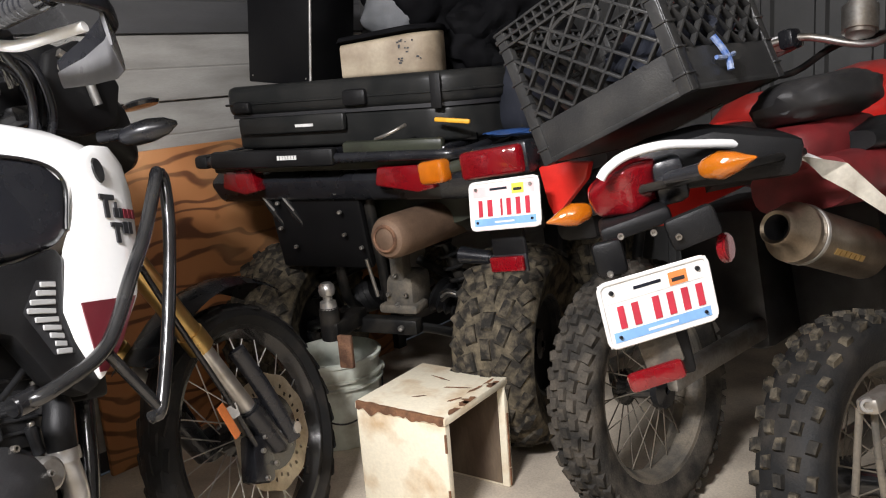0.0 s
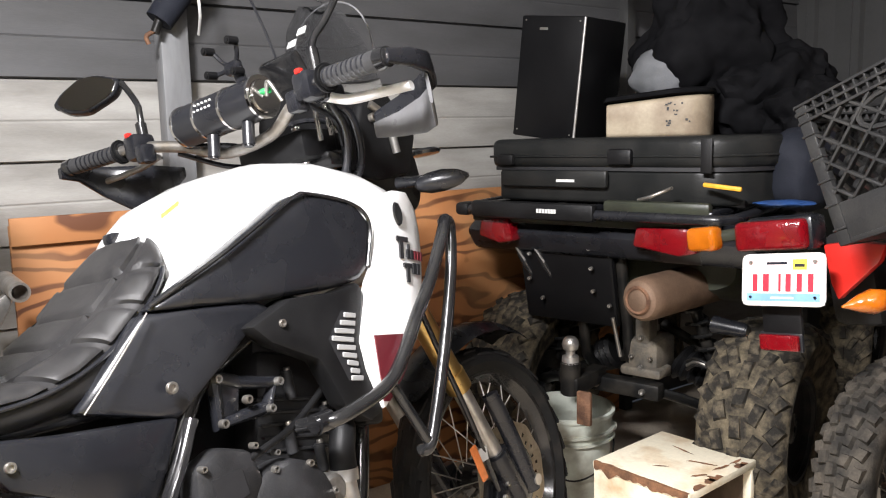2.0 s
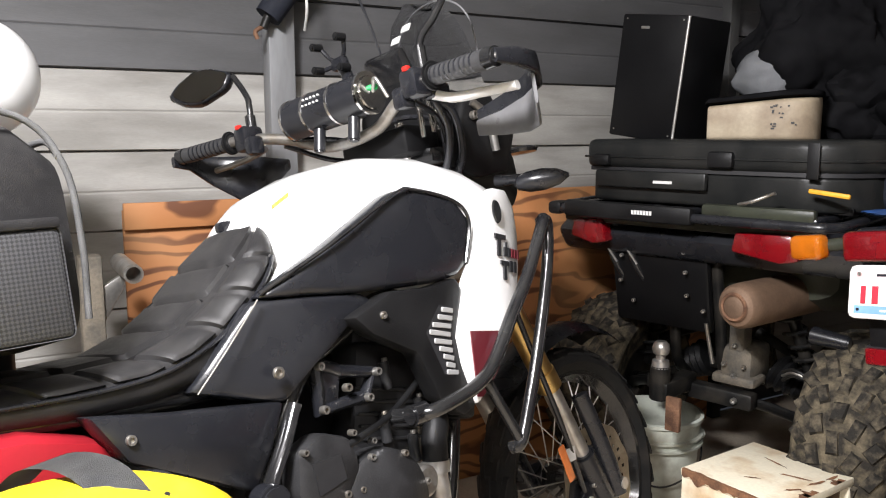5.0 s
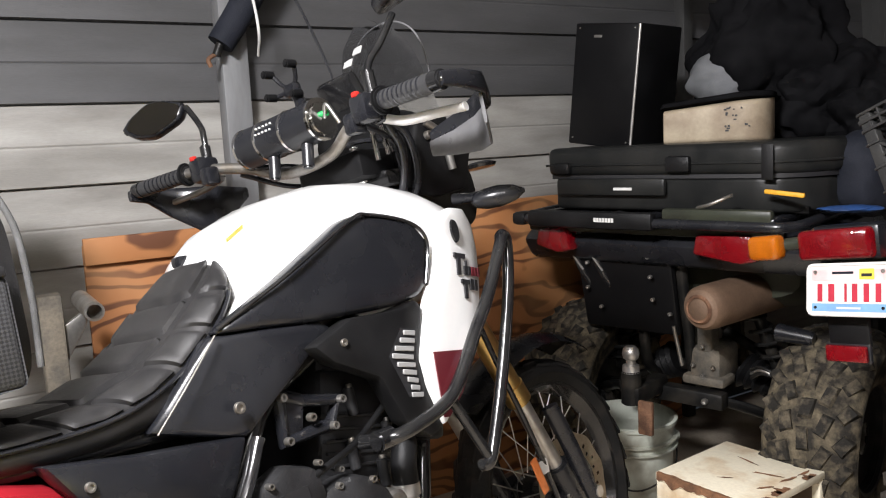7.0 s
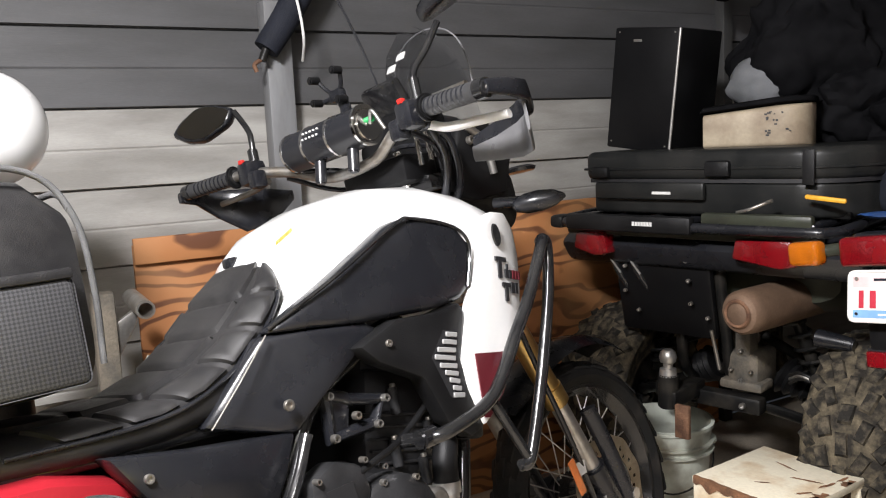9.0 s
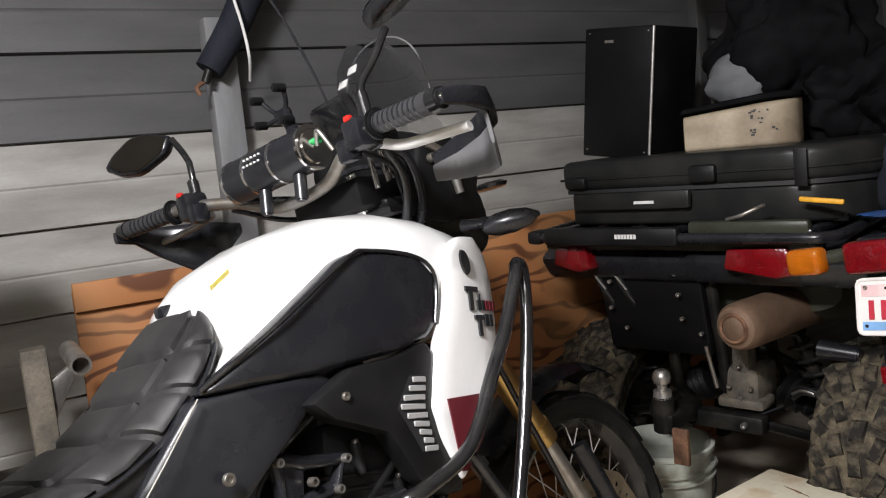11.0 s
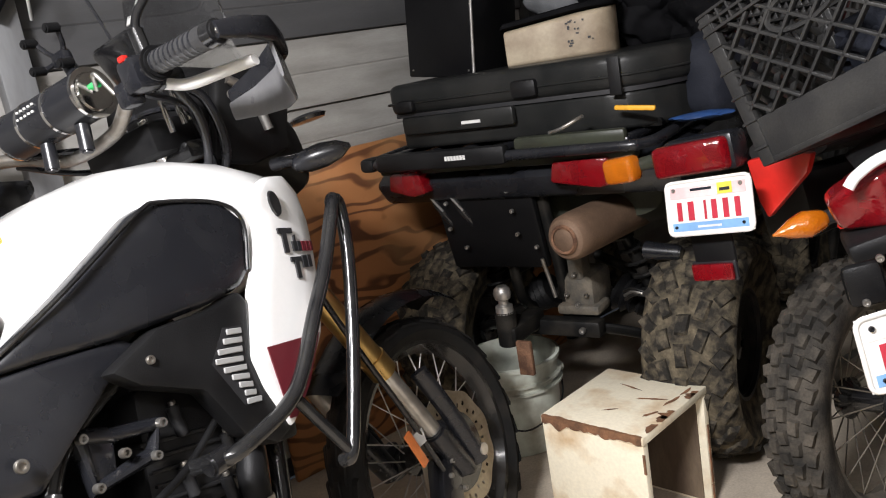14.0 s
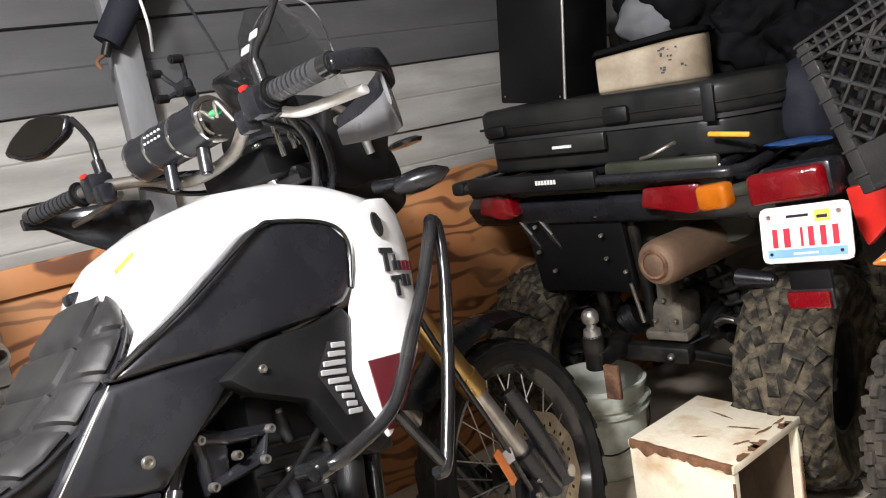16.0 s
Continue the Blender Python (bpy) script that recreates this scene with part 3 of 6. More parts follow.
for i in range(NA):
    a = radians(55 + i * 82 / (NA - 1))
    wdt = 0.062 + 0.012 * math.sin(math.pi * i / (NA - 1))
    row = []
    for j in range(7):
        f = j / 3 - 1
        rr = 0.392 - 0.03 * abs(f) ** 2.2 + (0.03 * ((i - 11) / 3) ** 2 if i > 11 else 0)
        row.append(fo.verts.new((rr * math.cos(a), f * wdt, AX + rr * math.sin(a))))
    rows.append(row)
for a, b in zip(rows, rows[1:]):
    for j in range(6):
        fo.faces.new((a[j], a[j + 1], b[j + 1], b[j]))
bmesh.ops.solidify(fo, geom=fo.faces[:], thickness=0.004)
part("front_fender", fo, black_plastic, bike)

# tank and body panels
tank = part("fuel_tank", loft([(-0.876, 0, 0.05, 0.95, 1.010), (-0.866, 0, 0.10, 0.91, 1.030), (-0.845, 0, 0.140, 0.87, 1.058), (-0.80, 0, 0.170, 0.85, 1.092), (-0.72, 0, 0.198, 0.85, 1.122), (-0.63, 0, 0.222, 0.85, 1.138), (-0.54, 0, 0.235, 0.85, 1.134), (-0.46, 0, 0.236, 0.86, 1.112), (-0.40, 0, 0.222, 0.87, 1.087), (-0.35, 0, 0.19, 0.90, 1.072), (-0.32, 0, 0.14, 0.94, 1.055), (-0.305, 0, 0.08, 0.97, 1.04)], 44, 2.7), white_paint, bike, "gloss white fuel tank")
part("tank_flank", slab([(-0.950, 0.906), (-0.900, 0.930), (-0.868, 0.965), (-0.850, 1.0), (-0.83, 1.045), (-0.70, 1.075), (-0.60, 1.07), (-0.60, 0.90), (-0.80, 0.885)], -0.195, -0.14, 0.02, (lambda x, z: 0.10 * max(0, (z - 0.93)) + 0.12 * max(0, -0.72 - x))), white_paint, tank)
part("tank_label", box(0.042, 0.001, 0.010, (-0.845, -0.128, 1.060), 0, Matrix.Rotation(radians(-28), 4, "Y") @ Matrix.Rotation(radians(42), 4, "X")), sticker_yellow, tank, "small yellow warning sticker")
part("fuel_cap", lathe([(0, 1.148), (0.04, 1.150), (0.045, 1.158), (0.035, 1.164), (0, 1.166)], 28, "Z", closed=False), black_gloss, tank)


VENT_REAR = [(-0.629, 0.838), (-0.641, 0.827), (-0.657, 0.816), (-0.667, 0.805), (-0.659, 0.788), (-0.650, 0.773), (-0.643, 0.758), (-0.639, 0.743), (-0.641, 0.730)]
VENT_FRONT = [(-0.601, 0.831), (-0.606, 0.818), (-0.612, 0.805), (-0.617, 0.791), (-0.617, 0.777), (-0.618, 0.763), (-0.618, 0.749), (-0.618, 0.736), (-0.613, 0.723)]


def turn_in(x, z):
    return 2.1 * max(0.0, x + 0.47) ** 2


for side in (1, -1):
    def sy(v, side=side):
        return v * side
    shroud = part("side_fairing", slab([(-0.492, 0.985), (-0.480, 1.020), (-0.440, 1.040), (-0.385, 1.035), (-0.352, 1.0), (-0.355, 0.945), (-0.385, 0.875), (-0.447, 0.763), (-0.527, 0.690), (-0.581, 0.652), (-0.602, 0.729), (-0.604, 0.78), (-0.552, 0.88), (-0.515, 0.93)], sy(-0.225), sy(-0.252), 0.008, (lambda x, z, side=side: side * turn_in(x, z))), white_paint, bike, "white side fairing with dark lettering")
    part("maroon_decal", slab([(-0.574, 0.785), (-0.458, 0.765), (-0.523, 0.697), (-0.570, 0.665), (-0.583, 0.668)], sy(-0.2515), sy(-0.2545), 0.0, (lambda x, z, side=side: side * turn_in(x, z))), maroon, shroud)
    pan = part("tank_panel", slab([(-0.962, 0.908), (-0.826, 0.975), (-0.69, 1.048), (-0.64, 1.055), (-0.54, 1.028), (-0.505, 0.985), (-0.534, 0.903), (-0.562, 0.886), (-0.633, 0.881), (-0.785, 0.888)], sy(-0.19), sy(-0.240), 0.014, (lambda x, z, side=side: side * 0.20 * max(0, -0.60 - x) ** 1.5), seg=3), black_plastic, bike, "satin black tank side panel")

    part("panel_edge", tube([(-0.955, sy(-0.190), 0.914), (-0.83, sy(-0.226), 0.974), (-0.692, sy(-0.239), 1.042), (-0.645, sy(-0.240), 1.048), (-0.547, sy(-0.240), 1.022), (-0.513, sy(-0.240), 0.982), (-0.540, sy(-0.240), 0.907)], 0.0035, 5, 8), black_gloss, pan)
    sc = part("side_cover", slab([(-1.075, 0.790), (-0.965, 0.905), (-0.775, 0.888), (-0.745, 0.868), (-0.80, 0.845), (-0.879, 0.793), (-0.941, 0.744)], sy(-0.155), sy(-0.212), 0.009, (lambda x, z, side=side: side * 0.35 * max(0, -0.85 - x) ** 1.2)), black_plastic, bike, "satin black side cover")
    # Thin bright alloy line stands in for the highlight along the cover's edge.
    part("cover_edge", tube([(-1.078, sy(-0.185), 0.790), (-1.02, sy(-0.195), 0.850), (-0.967, sy(-0.20), 0.906)], 0.0015, seg=8), alloy, sc)
    tc_ = part("tail_cover", slab([(-1.235, 0.798), (-1.105, 0.772), (-0.941, 0.748), (-0.975, 0.681), (-1.013, 0.630), (-1.19, 0.726)], sy(-0.14), sy(-0.19), 0.008), black_plastic, bike)
    bolt((-1.185, sy(-0.190), 0.755), (0, -side, 0), 0.011, 0.006, tc_)

    bolt((-0.959, sy(-0.209), 0.794), (0, -side, 0), 0.014, 0.006, sc)
    bolt((-0.765, sy(-0.243), 0.846), (0, -side, 0), 0.010, 0.005, sc)
    vp = part("radiator_guard", slab([(-0.825, 0.852), (-0.735, 0.882), (-0.639, 0.876), (-0.575, 0.884), (-0.565, 0.862), (-0.598, 0.779), (-0.575, 0.650), (-0.612, 0.640), (-0.665, 0.683), (-0.70, 0.77), (-0.79, 0.818)], sy(-0.20), sy(-0.243), 0.008), black_rough, bike, "textured black radiator side cover")
    part("vent_recess", slab([(-0.632, 0.842), (-0.598, 0.834), (-0.610, 0.782), (-0.607, 0.712), (-0.646, 0.722), (-0.674, 0.800)], sy(-0.2425), sy(-0.2435), 0.0), ink, vp)
    for (xl, zl), (xr, zr) in zip(VENT_REAR, VENT_FRONT):
        part("vent_slat", slab([(xl, zl), (xr, zr), (xr - 0.003, zr - 0.0085), (xl - 0.002, zl - 0.0085)], sy(-0.2436), sy(-0.2475), 0.0012, seg=1), slat_grey, vp)
    part("crash_bar", tube([(-0.322, sy(-0.262), 0.962), (-0.340, sy(-0.278), 0.958), (-0.417, sy(-0.28), 0.864), (-0.481, sy(-0.28), 0.80), (-0.55, sy(-0.28), 0.729), (-0.598, sy(-0.28), 0.698), (-0.665, sy(-0.28), 0.684), (-0.725, sy(-0.27), 0.676), (-0.738, sy(-0.20), 0.672)], 0.0125, 6, 16), black_gloss, bike, "gloss black tubular crash bar")
    part("crash_bar", tube([(-0.326, sy(-0.275), 0.966), (-0.317, sy(-0.271), 0.945), (-0.339, sy(-0.27), 0.868), (-0.393, sy(-0.27), 0.754), (-0.451, sy(-0.27), 0.649), (-0.504, sy(-0.27), 0.568), (-0.512, sy(-0.25), 0.556)], 0.0120, 6, 16), black_gloss, bike, "gloss black tubular crash bar")
    part("crash_bar", tube([(-0.578, sy(-0.276), 0.694), (-0.505, sy(-0.268), 0.570)], 0.010, 2, 12), black_gloss, bike, "gloss black tubular crash bar")
    part("crash_bar_clamp", rod((-0.715, sy(-0.255), 0.676), (-0.755, sy(-0.255), 0.676), 0.018, seg=16, bevel=0.004), black_gloss, bike)
    em = part("emblem", lathe([(0, -0.004), (0.020, -0.004), (0.022, 0.0), (0, 0.0)], 24), black_gloss, shroud, "oval dark tank emblem")
    em.location, em.scale = (-0.448, sy(-0.2545), 0.992), (0.5, 1, 1.05)
    marks = [(-0.448, 0.944, 0.034, 0.009, ink), (-0.456, 0.926, 0.010, 0.036, ink), (-0.432, 0.927, 0.004, 0.010, ink), (-0.438, 0.914, 0.0085, 0.017, ink), (-0.427, 0.911, 0.0085, 0.017, ink), (-0.416, 0.9085, 0.0085, 0.017, maroon), (-0.405, 0.906, 0.0085, 0.017, maroon), (-0.394, 0.9035, 0.0085, 0.017, maroon), (-0.447, 0.893, 0.024, 0.008, ink), (-0.450, 0.877, 0.009, 0.032, ink), (-0.428, 0.884, 0.0105, 0.021, ink), (-0.415, 0.881, 0.0105, 0.021, ink)]
    for k, (x, z, w, h, mt) in enumerate(marks):
        yy = sy(-0.2548) + side * (turn_in(x, z) - 0.06 * max(0.0, x + 0.44))
        part("lettering_bar", box(w, 0.0034, h, (x, yy, z), 0.0, Matrix.Rotation(radians(13), 4, "Y") @ Matrix.Rotation(side * radians(max(0, (x + 0.47)) * 220), 4, "Z")), mt, shroud)
    # indicator on a stalk
    sg = part("turn_signal", rod((-0.345, sy(-0.185), 1.06), (-0.335, sy(-0.245), 1.052), 0.012, 0.011, seg=14), black_plastic, bike, "black front turn signal")
    hd = loft([(-0.06, 0, 0.004, -0.004, 0.004), (-0.052, 0, 0.018, -0.014, 0.014), (-0.03, 0, 0.026, -0.021, 0.021), (0.0, 0, 0.025, -0.022, 0.022), (0.03, 0, 0.016, -0.016, 0.016), (0.05, 0, 0.004, -0.004, 0.004)], 18, 2.0)
    bmesh.ops.transform(hd, matrix=Matrix.Translation((-0.33, sy(-0.292), 1.043)) @ Matrix.Rotation(radians(-62) * side, 4, "Z"), verts=hd.verts)
    part("signal_housing", hd, black_plastic, sg)
    # handguards
for side in (1, -1):
    k = -side
    cut_up = 1.0 if side == 1 else 0.0
    hg = loft([(-0.625, 0.448 * k, 0.007, 1.214, 1.238), (-0.58, 0.458 * k, 0.008, 1.208, 1.240), (-0.53, 0.455 * k, 0.009, 1.170 + 0.030 * cut_up, 1.238), (-0.48, 0.42 * k, 0.012, 1.125 + 0.060 * cut_up, 1.230), (-0.455, 0.38 * k, 0.014, 1.13 + 0.052 * cut_up, 1.222), (-0.445, 0.32 * k, 0.012, 1.145 + 0.025 * cut_up, 1.205), (-0.45, 0.26 * k, 0.010, 1.165, 1.19)], 18, 3.0)
    if side == 1:
        right_guard = hg
    else:
        left_guard = hg
bars = part("handlebar", tube([(-0.615, -0.44, 1.225), (-0.595, -0.27, 1.238), (-0.565, -0.16, 1.225), (-0.550, -0.07, 1.192), (-0.550, 0.07, 1.190), (-0.585, 0.16, 1.225), (-0.635, 0.27, 1.247), (-0.68, 0.44, 1.247)], 0.012, 8, 14), alloy, bike, "silver tapered handlebar")
part("hand_guard", right_guard, black_plastic, bars, "black brush guard")
bmesh.ops.transform(left_guard, matrix=Matrix.Translation((-0.075, 0.0, 0.012)), verts=left_guard.verts)
part("hand_guard", left_guard, black_plastic, bars, "black brush guard")
part("guard_panel", loft([(-0.535, -0.452, 0.004, 1.150, 1.206), (-0.48, -0.412, 0.005, 1.122, 1.192), (-0.455, -0.37, 0.005, 1.120, 1.186), (-0.447, -0.31, 0.005, 1.128, 1.176), (-0.452, -0.25, 0.004, 1.140, 1.170)], 14, 3.0), guard_grey, bars, "smoked grey wind deflector")
for a, b in (((-0.600, -0.285, 1.238), (-0.616, -0.425, 1.227)), ((-0.640, 0.29, 1.248), (-0.677, 0.425, 1.248))):
    g = part("grip", tube([a, ((a[0] + b[0]) / 2, (a[1] + b[1]) / 2, (a[2] + b[2]) / 2), b], 0.0175, 4, 18), grip_rubber, bars)
    va, vb = Vector(a), Vector(b)
    for q in range(9):
        c = va.lerp(vb, 0.1 + q * 0.09)
        part("grip_ring", rod(c, c + (vb - va).normalized() * 0.004, 0.0179, seg=16), black_plastic, g)
    part("grip_flange", rod(va, va + (vb - va).normalized() * 0.012, 0.026, seg=20, bevel=0.004), black_rough, g)
    e = vb + (vb - va).normalized() * 0.025
    part("bar_end", rod(vb, e, 0.019, 0.017, seg=18, bevel=0.003), black_gloss, g)
    part("end_screw", rod(e, e + (vb - va).normalized() * 0.004, 0.009, seg=12, bevel=0.002), chrome, g)
for a, sgn in (((-0.595, -0.245, 1.236), -1), ((-0.628, 0.245, 1.245), 1)):
    c = box(0.055, 0.045, 0.055, a, 0.012)
    box(0.035, 0.03, 0.04, (a[0] - 0.01, a[1] - 0.03 * sgn, a[2] - 0.02), 0.008, bm=c)
    sw = part("switch_pod", c, black_plastic, bars)
    part("red_switch", box(0.012, 0.014, 0.010, (a[0] - 0.022, a[1], a[2] + 0.026), 0.003), red_plastic, sw, "red kill switch")
part("brake_lever", tube([(-0.570, -0.255, 1.215), (-0.565, -0.30, 1.198), (-0.565, -0.37, 1.190), (-0.560, -0.437, 1.184)], lambda f: 0.011 - 0.002 * f, 6, 12, flat=0.75), lever_silver, bars, "silver brake lever")
part("lever_perch", box(0.05, 0.04, 0.03, (-0.56, -0.25, 1.222), 0.008), black_plastic, bars)
part("clutch_lever", tube([(-0.585, 0.25, 1.225), (-0.59, 0.32, 1.215), (-0.61, 0.42, 1.21)], 0.007, 6, 10), alloy, bars)


def mirror(stem, head, size, tilt, spin, outline=None):
    st = part("mirror_stem", tube(stem, 0.007, 8, 12), black_gloss, bars)
    part("stem_base", rod(stem[0], (stem[0][0], stem[0][1], stem[0][2] + 0.045), 0.012, seg=14, bevel=0.003), black_gloss, st)
    m = Matrix.Translation(head) @ Matrix.Rotation(radians(spin), 4, "Z") @ Matrix.Rotation(radians(tilt), 4, "Y")
    outline = outline or [(-0.090, -0.002), (-0.072, -0.032), (-0.02, -0.042), (0.045, -0.038), (0.100, -0.018), (0.085, 0.012), (0.03, 0.042), (-0.045, 0.040)]
    outline = [q for a, b in zip(outline, outline[1:] + outline[:1]) for q in ((a[0] * 0.85 + b[0] * 0.15, a[1] * 0.85 + b[1] * 0.15), (a[0] * 0.15 + b[0] * 0.85, a[1] * 0.15 + b[1] * 0.85))]
    sh = slab([(y * size * 1.06, z * size) for y, z in outline], -0.012, 0.02, 0.009, seg=3)
    gl = slab([(y * size * 0.9, z * size * 0.88) for y, z in outline], -0.0135, -0.0125, 0)
    for q in (sh, gl):
        bmesh.ops.transform(q, matrix=m @ Matrix.Rotation(radians(-90), 4, "Z"), verts=q.verts)
    h = part("mirror", sh, black_plastic, bars, "black angular rear-view mirror")
    part("mirror_glass", gl, mirror_mat, h)


mirror([(-0.595, 0.275, 1.262), (-0.590, 0.278, 1.330), (-0.580, 0.295, 1.352), (-0.572, 0.325, 1.385), (-0.575, 0.345, 1.415)], (-0.62, 0.40, 1.393), 1.0, 12, 38, [(-0.081, -0.003), (-0.059, 0.024), (-0.019, 0.051), (0.018, 0.051), (0.070, 0.030), (0.054, -0.005), (-0.009, -0.035), (-0.049, -0.028)])
mirror([(-0.575, -0.245, 1.262), (-0.570, -0.245, 1.315), (-0.53, -0.25, 1.36), (-0.48, -0.25, 1.418)], (-0.462, -0.262, 1.470), 1.0, 70, -25)
# speaker cylinder strapped on the bar
spk = part("bar_speaker", rod((-0.597, 0.125, 1.256), (-0.582, -0.105, 1.257), 0.041, seg=32, bevel=0.006), black_plastic, bike, "black cylindrical handlebar speaker with chrome bands")
ax = (Vector((-0.582, -0.105, 1.257)) - Vector((-0.597, 0.125, 1.256))).normalized()
for f in (0.005, 0.07, 0.145, 0.226):
    c = Vector((-0.597, 0.125, 1.256)) + ax * f
    part("chrome_band", rod(c, c + ax * 0.006, 0.0425, seg=32), chrome, spk)
c = Vector((-0.582, -0.105, 1.257))
part("end_cap", rod(c, c + ax * 0.006, 0.034, seg=28, bevel=0.003), chrome, spk)
part("volume_knob", rod(c + ax * 0.006 + Vector((0, 0, 0.008)), c + ax * 0.018 + Vector((0, 0, 0.008)), 0.0065, seg=16), green_knob, spk, "green control knob")
part("speaker_wire", tube([c + ax * 0.01, c + ax * 0.03 + Vector((-0.01, 0, 0.02)), c + ax * 0.045 + Vector((0, 0, -0.02))], 0.004), alloy, spk)
for f, dz in ((0.09, 0), (0.19, 0)):
    q = Vector((-0.597, 0.125, 1.256)) + ax * f
    part("speaker_clamp", rod(q + Vector((-0.01, 0, -0.036)), q + Vector((-0.02, 0, -0.085)), 0.012, seg=14, bevel=0.003), black_plastic, spk)
for i in range(5):
    for j in range(2):
        q = Vector((-0.597, 0.125, 1.256)) + ax * (0.085 + 0.011 * i)
        part("speaker_button", box(0.004, 0.0045, 0.004, q + Vector((-0.0405 + 0.004 * j, 0, 0.010 + 0.012 * j)), 0.001), label_white, spk)
# phone cradle
pc = part("phone_cradle", box(0.022, 0.045, 0.03, (-0.475, 0.085, 1.375), 0.009), black_plastic, bike, "x-shaped phone cradle")
for dy, dz in ((-0.04, 0.045), (0.04, 0.045), (-0.04, -0.02), (0.045, -0.005)):
    part("cradle_arm", tube([(-0.475, 0.085, 1.375), (-0.48, 0.085 + dy * 0.6, 1.375 + dz * 0.4), (-0.49, 0.085 + dy, 1.375 + dz)], 0.005, 4, 8), black_plastic, pc)
    part("cradle_finger", rod((-0.485, 0.085 + dy, 1.375 + dz), (-0.515, 0.085 + dy, 1.375 + dz), 0.009, seg=10, bevel=0.003), black_rough, pc)
part("cradle_stem", tube([(-0.475, 0.08, 1.37), (-0.49, 0.05, 1.33), (-0.53, 0.03, 1.27)], 0.013, 5, 12), black_plastic, pc)
# windscreen and front cowl
wsb = bmesh.new()
rows = []
for i in range(9):
    f = i / 8
    z = 1.22 + 0.285 * f
    hw = (0.135 - 0.02 * f) * math.sqrt(max(0.02, 1 - max(0, (f - 0.45) / 0.56) ** 2.4))
    rows.append([wsb.verts.new((-0.20 - 0.06 * f - 0.05 * (j / 4 - 1) ** 2, hw * (j / 4 - 1), z)) for j in range(9)])
for a, b in zip(rows, rows[1:]):
    for j in range(8):
        wsb.faces.new((a[j], a[j + 1], b[j + 1], b[j]))
bmesh.ops.solidify(wsb, geom=wsb.faces[:], thickness=0.003)
ws = part("windscreen", wsb, glass_clear, bike, "small clear windscreen")
ws.visible_shadow = False
part("screen_edge", tube([(-0.253 - 0.01 * f, 0.128 * math.cos(math.pi * f), 1.335 + 0.168 * math.sin(math.pi * f) ** 0.6) for f in [k / 16 for k in range(17)]], 0.0022, 2, 6), guard_grey, ws)
part("screen_bar", rod((-0.30, -0.14, 1.335), (-0.31, 0.12, 1.335), 0.008, seg=12), alloy, bike)
for a in ((-0.292, 0.085, 1.440), (-0.283, 0.055, 1.462)):
    part("screen_sticker", box(0.003, 0.028, 0.02, a, 0.001, Matrix.Rotation(radians(30), 4, "Y")), label_white, ws)
cowl = part("front_cowl", loft([(-0.43, 0, 0.10, 1.12, 1.30), (-0.36, 0, 0.125, 1.08, 1.30), (-0.29, 0, 0.13, 1.06, 1.29), (-0.22, 0, 0.115, 1.04, 1.24), (-0.15, 0, 0.09, 1.00, 1.18), (-0.11, 0, 0.05, 1.01, 1.12)], 24, 2.6), black_rough, bike, "black instrument cowl and headlight housing")
part("instrument", box(0.03, 0.115, 0.14, (-0.40, 0, 1.31), 0.012, Matrix.Rotation(radians(-25), 4, "Y")), black_gloss, bike)
part("cowl_side", slab([(-0.43, 1.10), (-0.36, 1.24), (-0.27, 1.265), (-0.20, 1.17), (-0.245, 1.085), (-0.34, 1.075)], -0.145, -0.118, 0.01), black_rough, bike)
part("cable_guide", tube([(-0.47, -0.17, 1.235), (-0.43, -0.175, 1.20), (-0.41, -0.16, 1.12), (-0.43, -0.13, 1.05)], 0.009, 6, 10), black_plastic, bike)
part("cable_guide", tube([(-0.50, -0.19, 1.230), (-0.47, -0.19, 1.17), (-0.46, -0.16, 1.10), (-0.47, -0.12, 1.06)], 0.008, 6, 10), black_plastic, bike)
fb = part("fork_bridge", box(0.10, 0.20, 0.06, (-0.47, -0.02, 1.165), 0.014), black_rough, bike)
for yb_ in (-0.09, -0.03, 0.04):
    bolt((-0.50, yb_, 1.195), (-0.3, 0, 1), 0.014, 0.008, fb, chrome)
part("brake_reservoir", rod((-0.535, -0.205, 1.225), (-0.535, -0.205, 1.275), 0.022, seg=20, bevel=0.004), black_plastic, bars)
part("cowl_strut", tube([(-0.34, -0.15, 1.235), (-0.30, -0.155, 1.20), (-0.285, -0.15, 1.13)], 0.009), alloy, bike)
bolt((-0.345, -0.15, 1.205), (0, -1, 0), 0.014, 0.012, bike)
for x, z in ((-0.47, 1.20), (-0.455, 1.205), (-0.50, 1.19)):
    part("cable_post", rod((x, -0.15, z - 0.03), (x, -0.15, z + 0.035), 0.0055, seg=10), chrome, bike)
part("triple_clamp", box(0.09, 0.27, 0.035, (-0.425, 0, 1.13), 0.012), black_gloss, bike)
part("triple_clamp", box(0.09, 0.27, 0.035, (-0.365, 0, 0.965), 0.012), black_gloss, bike)
part("key_switch", rod((-0.46, -0.06, 1.13), (-0.465, -0.06, 1.165), 0.018, seg=18, bevel=0.004), chrome, bike)
for k, pth in enumerate([[(-0.57, 0.2, 1.22), (-0.5, 0.12, 1.17), (-0.4, 0.05, 1.16)], [(-0.57, -0.2, 1.22), (-0.46, -0.16, 1.19), (-0.42, -0.13, 1.08)], [(-0.56, 0.0, 1.19), (-0.5, -0.1, 1.21), (-0.42, -0.13, 1.2)], [(-0.6, 0.2, 1.23), (-0.55, 0.05, 1.2), (-0.42, -0.02, 1.15)]]):
    part("control_cable", tube(pth, 0.0055, 6, 8), black_plastic, bike)
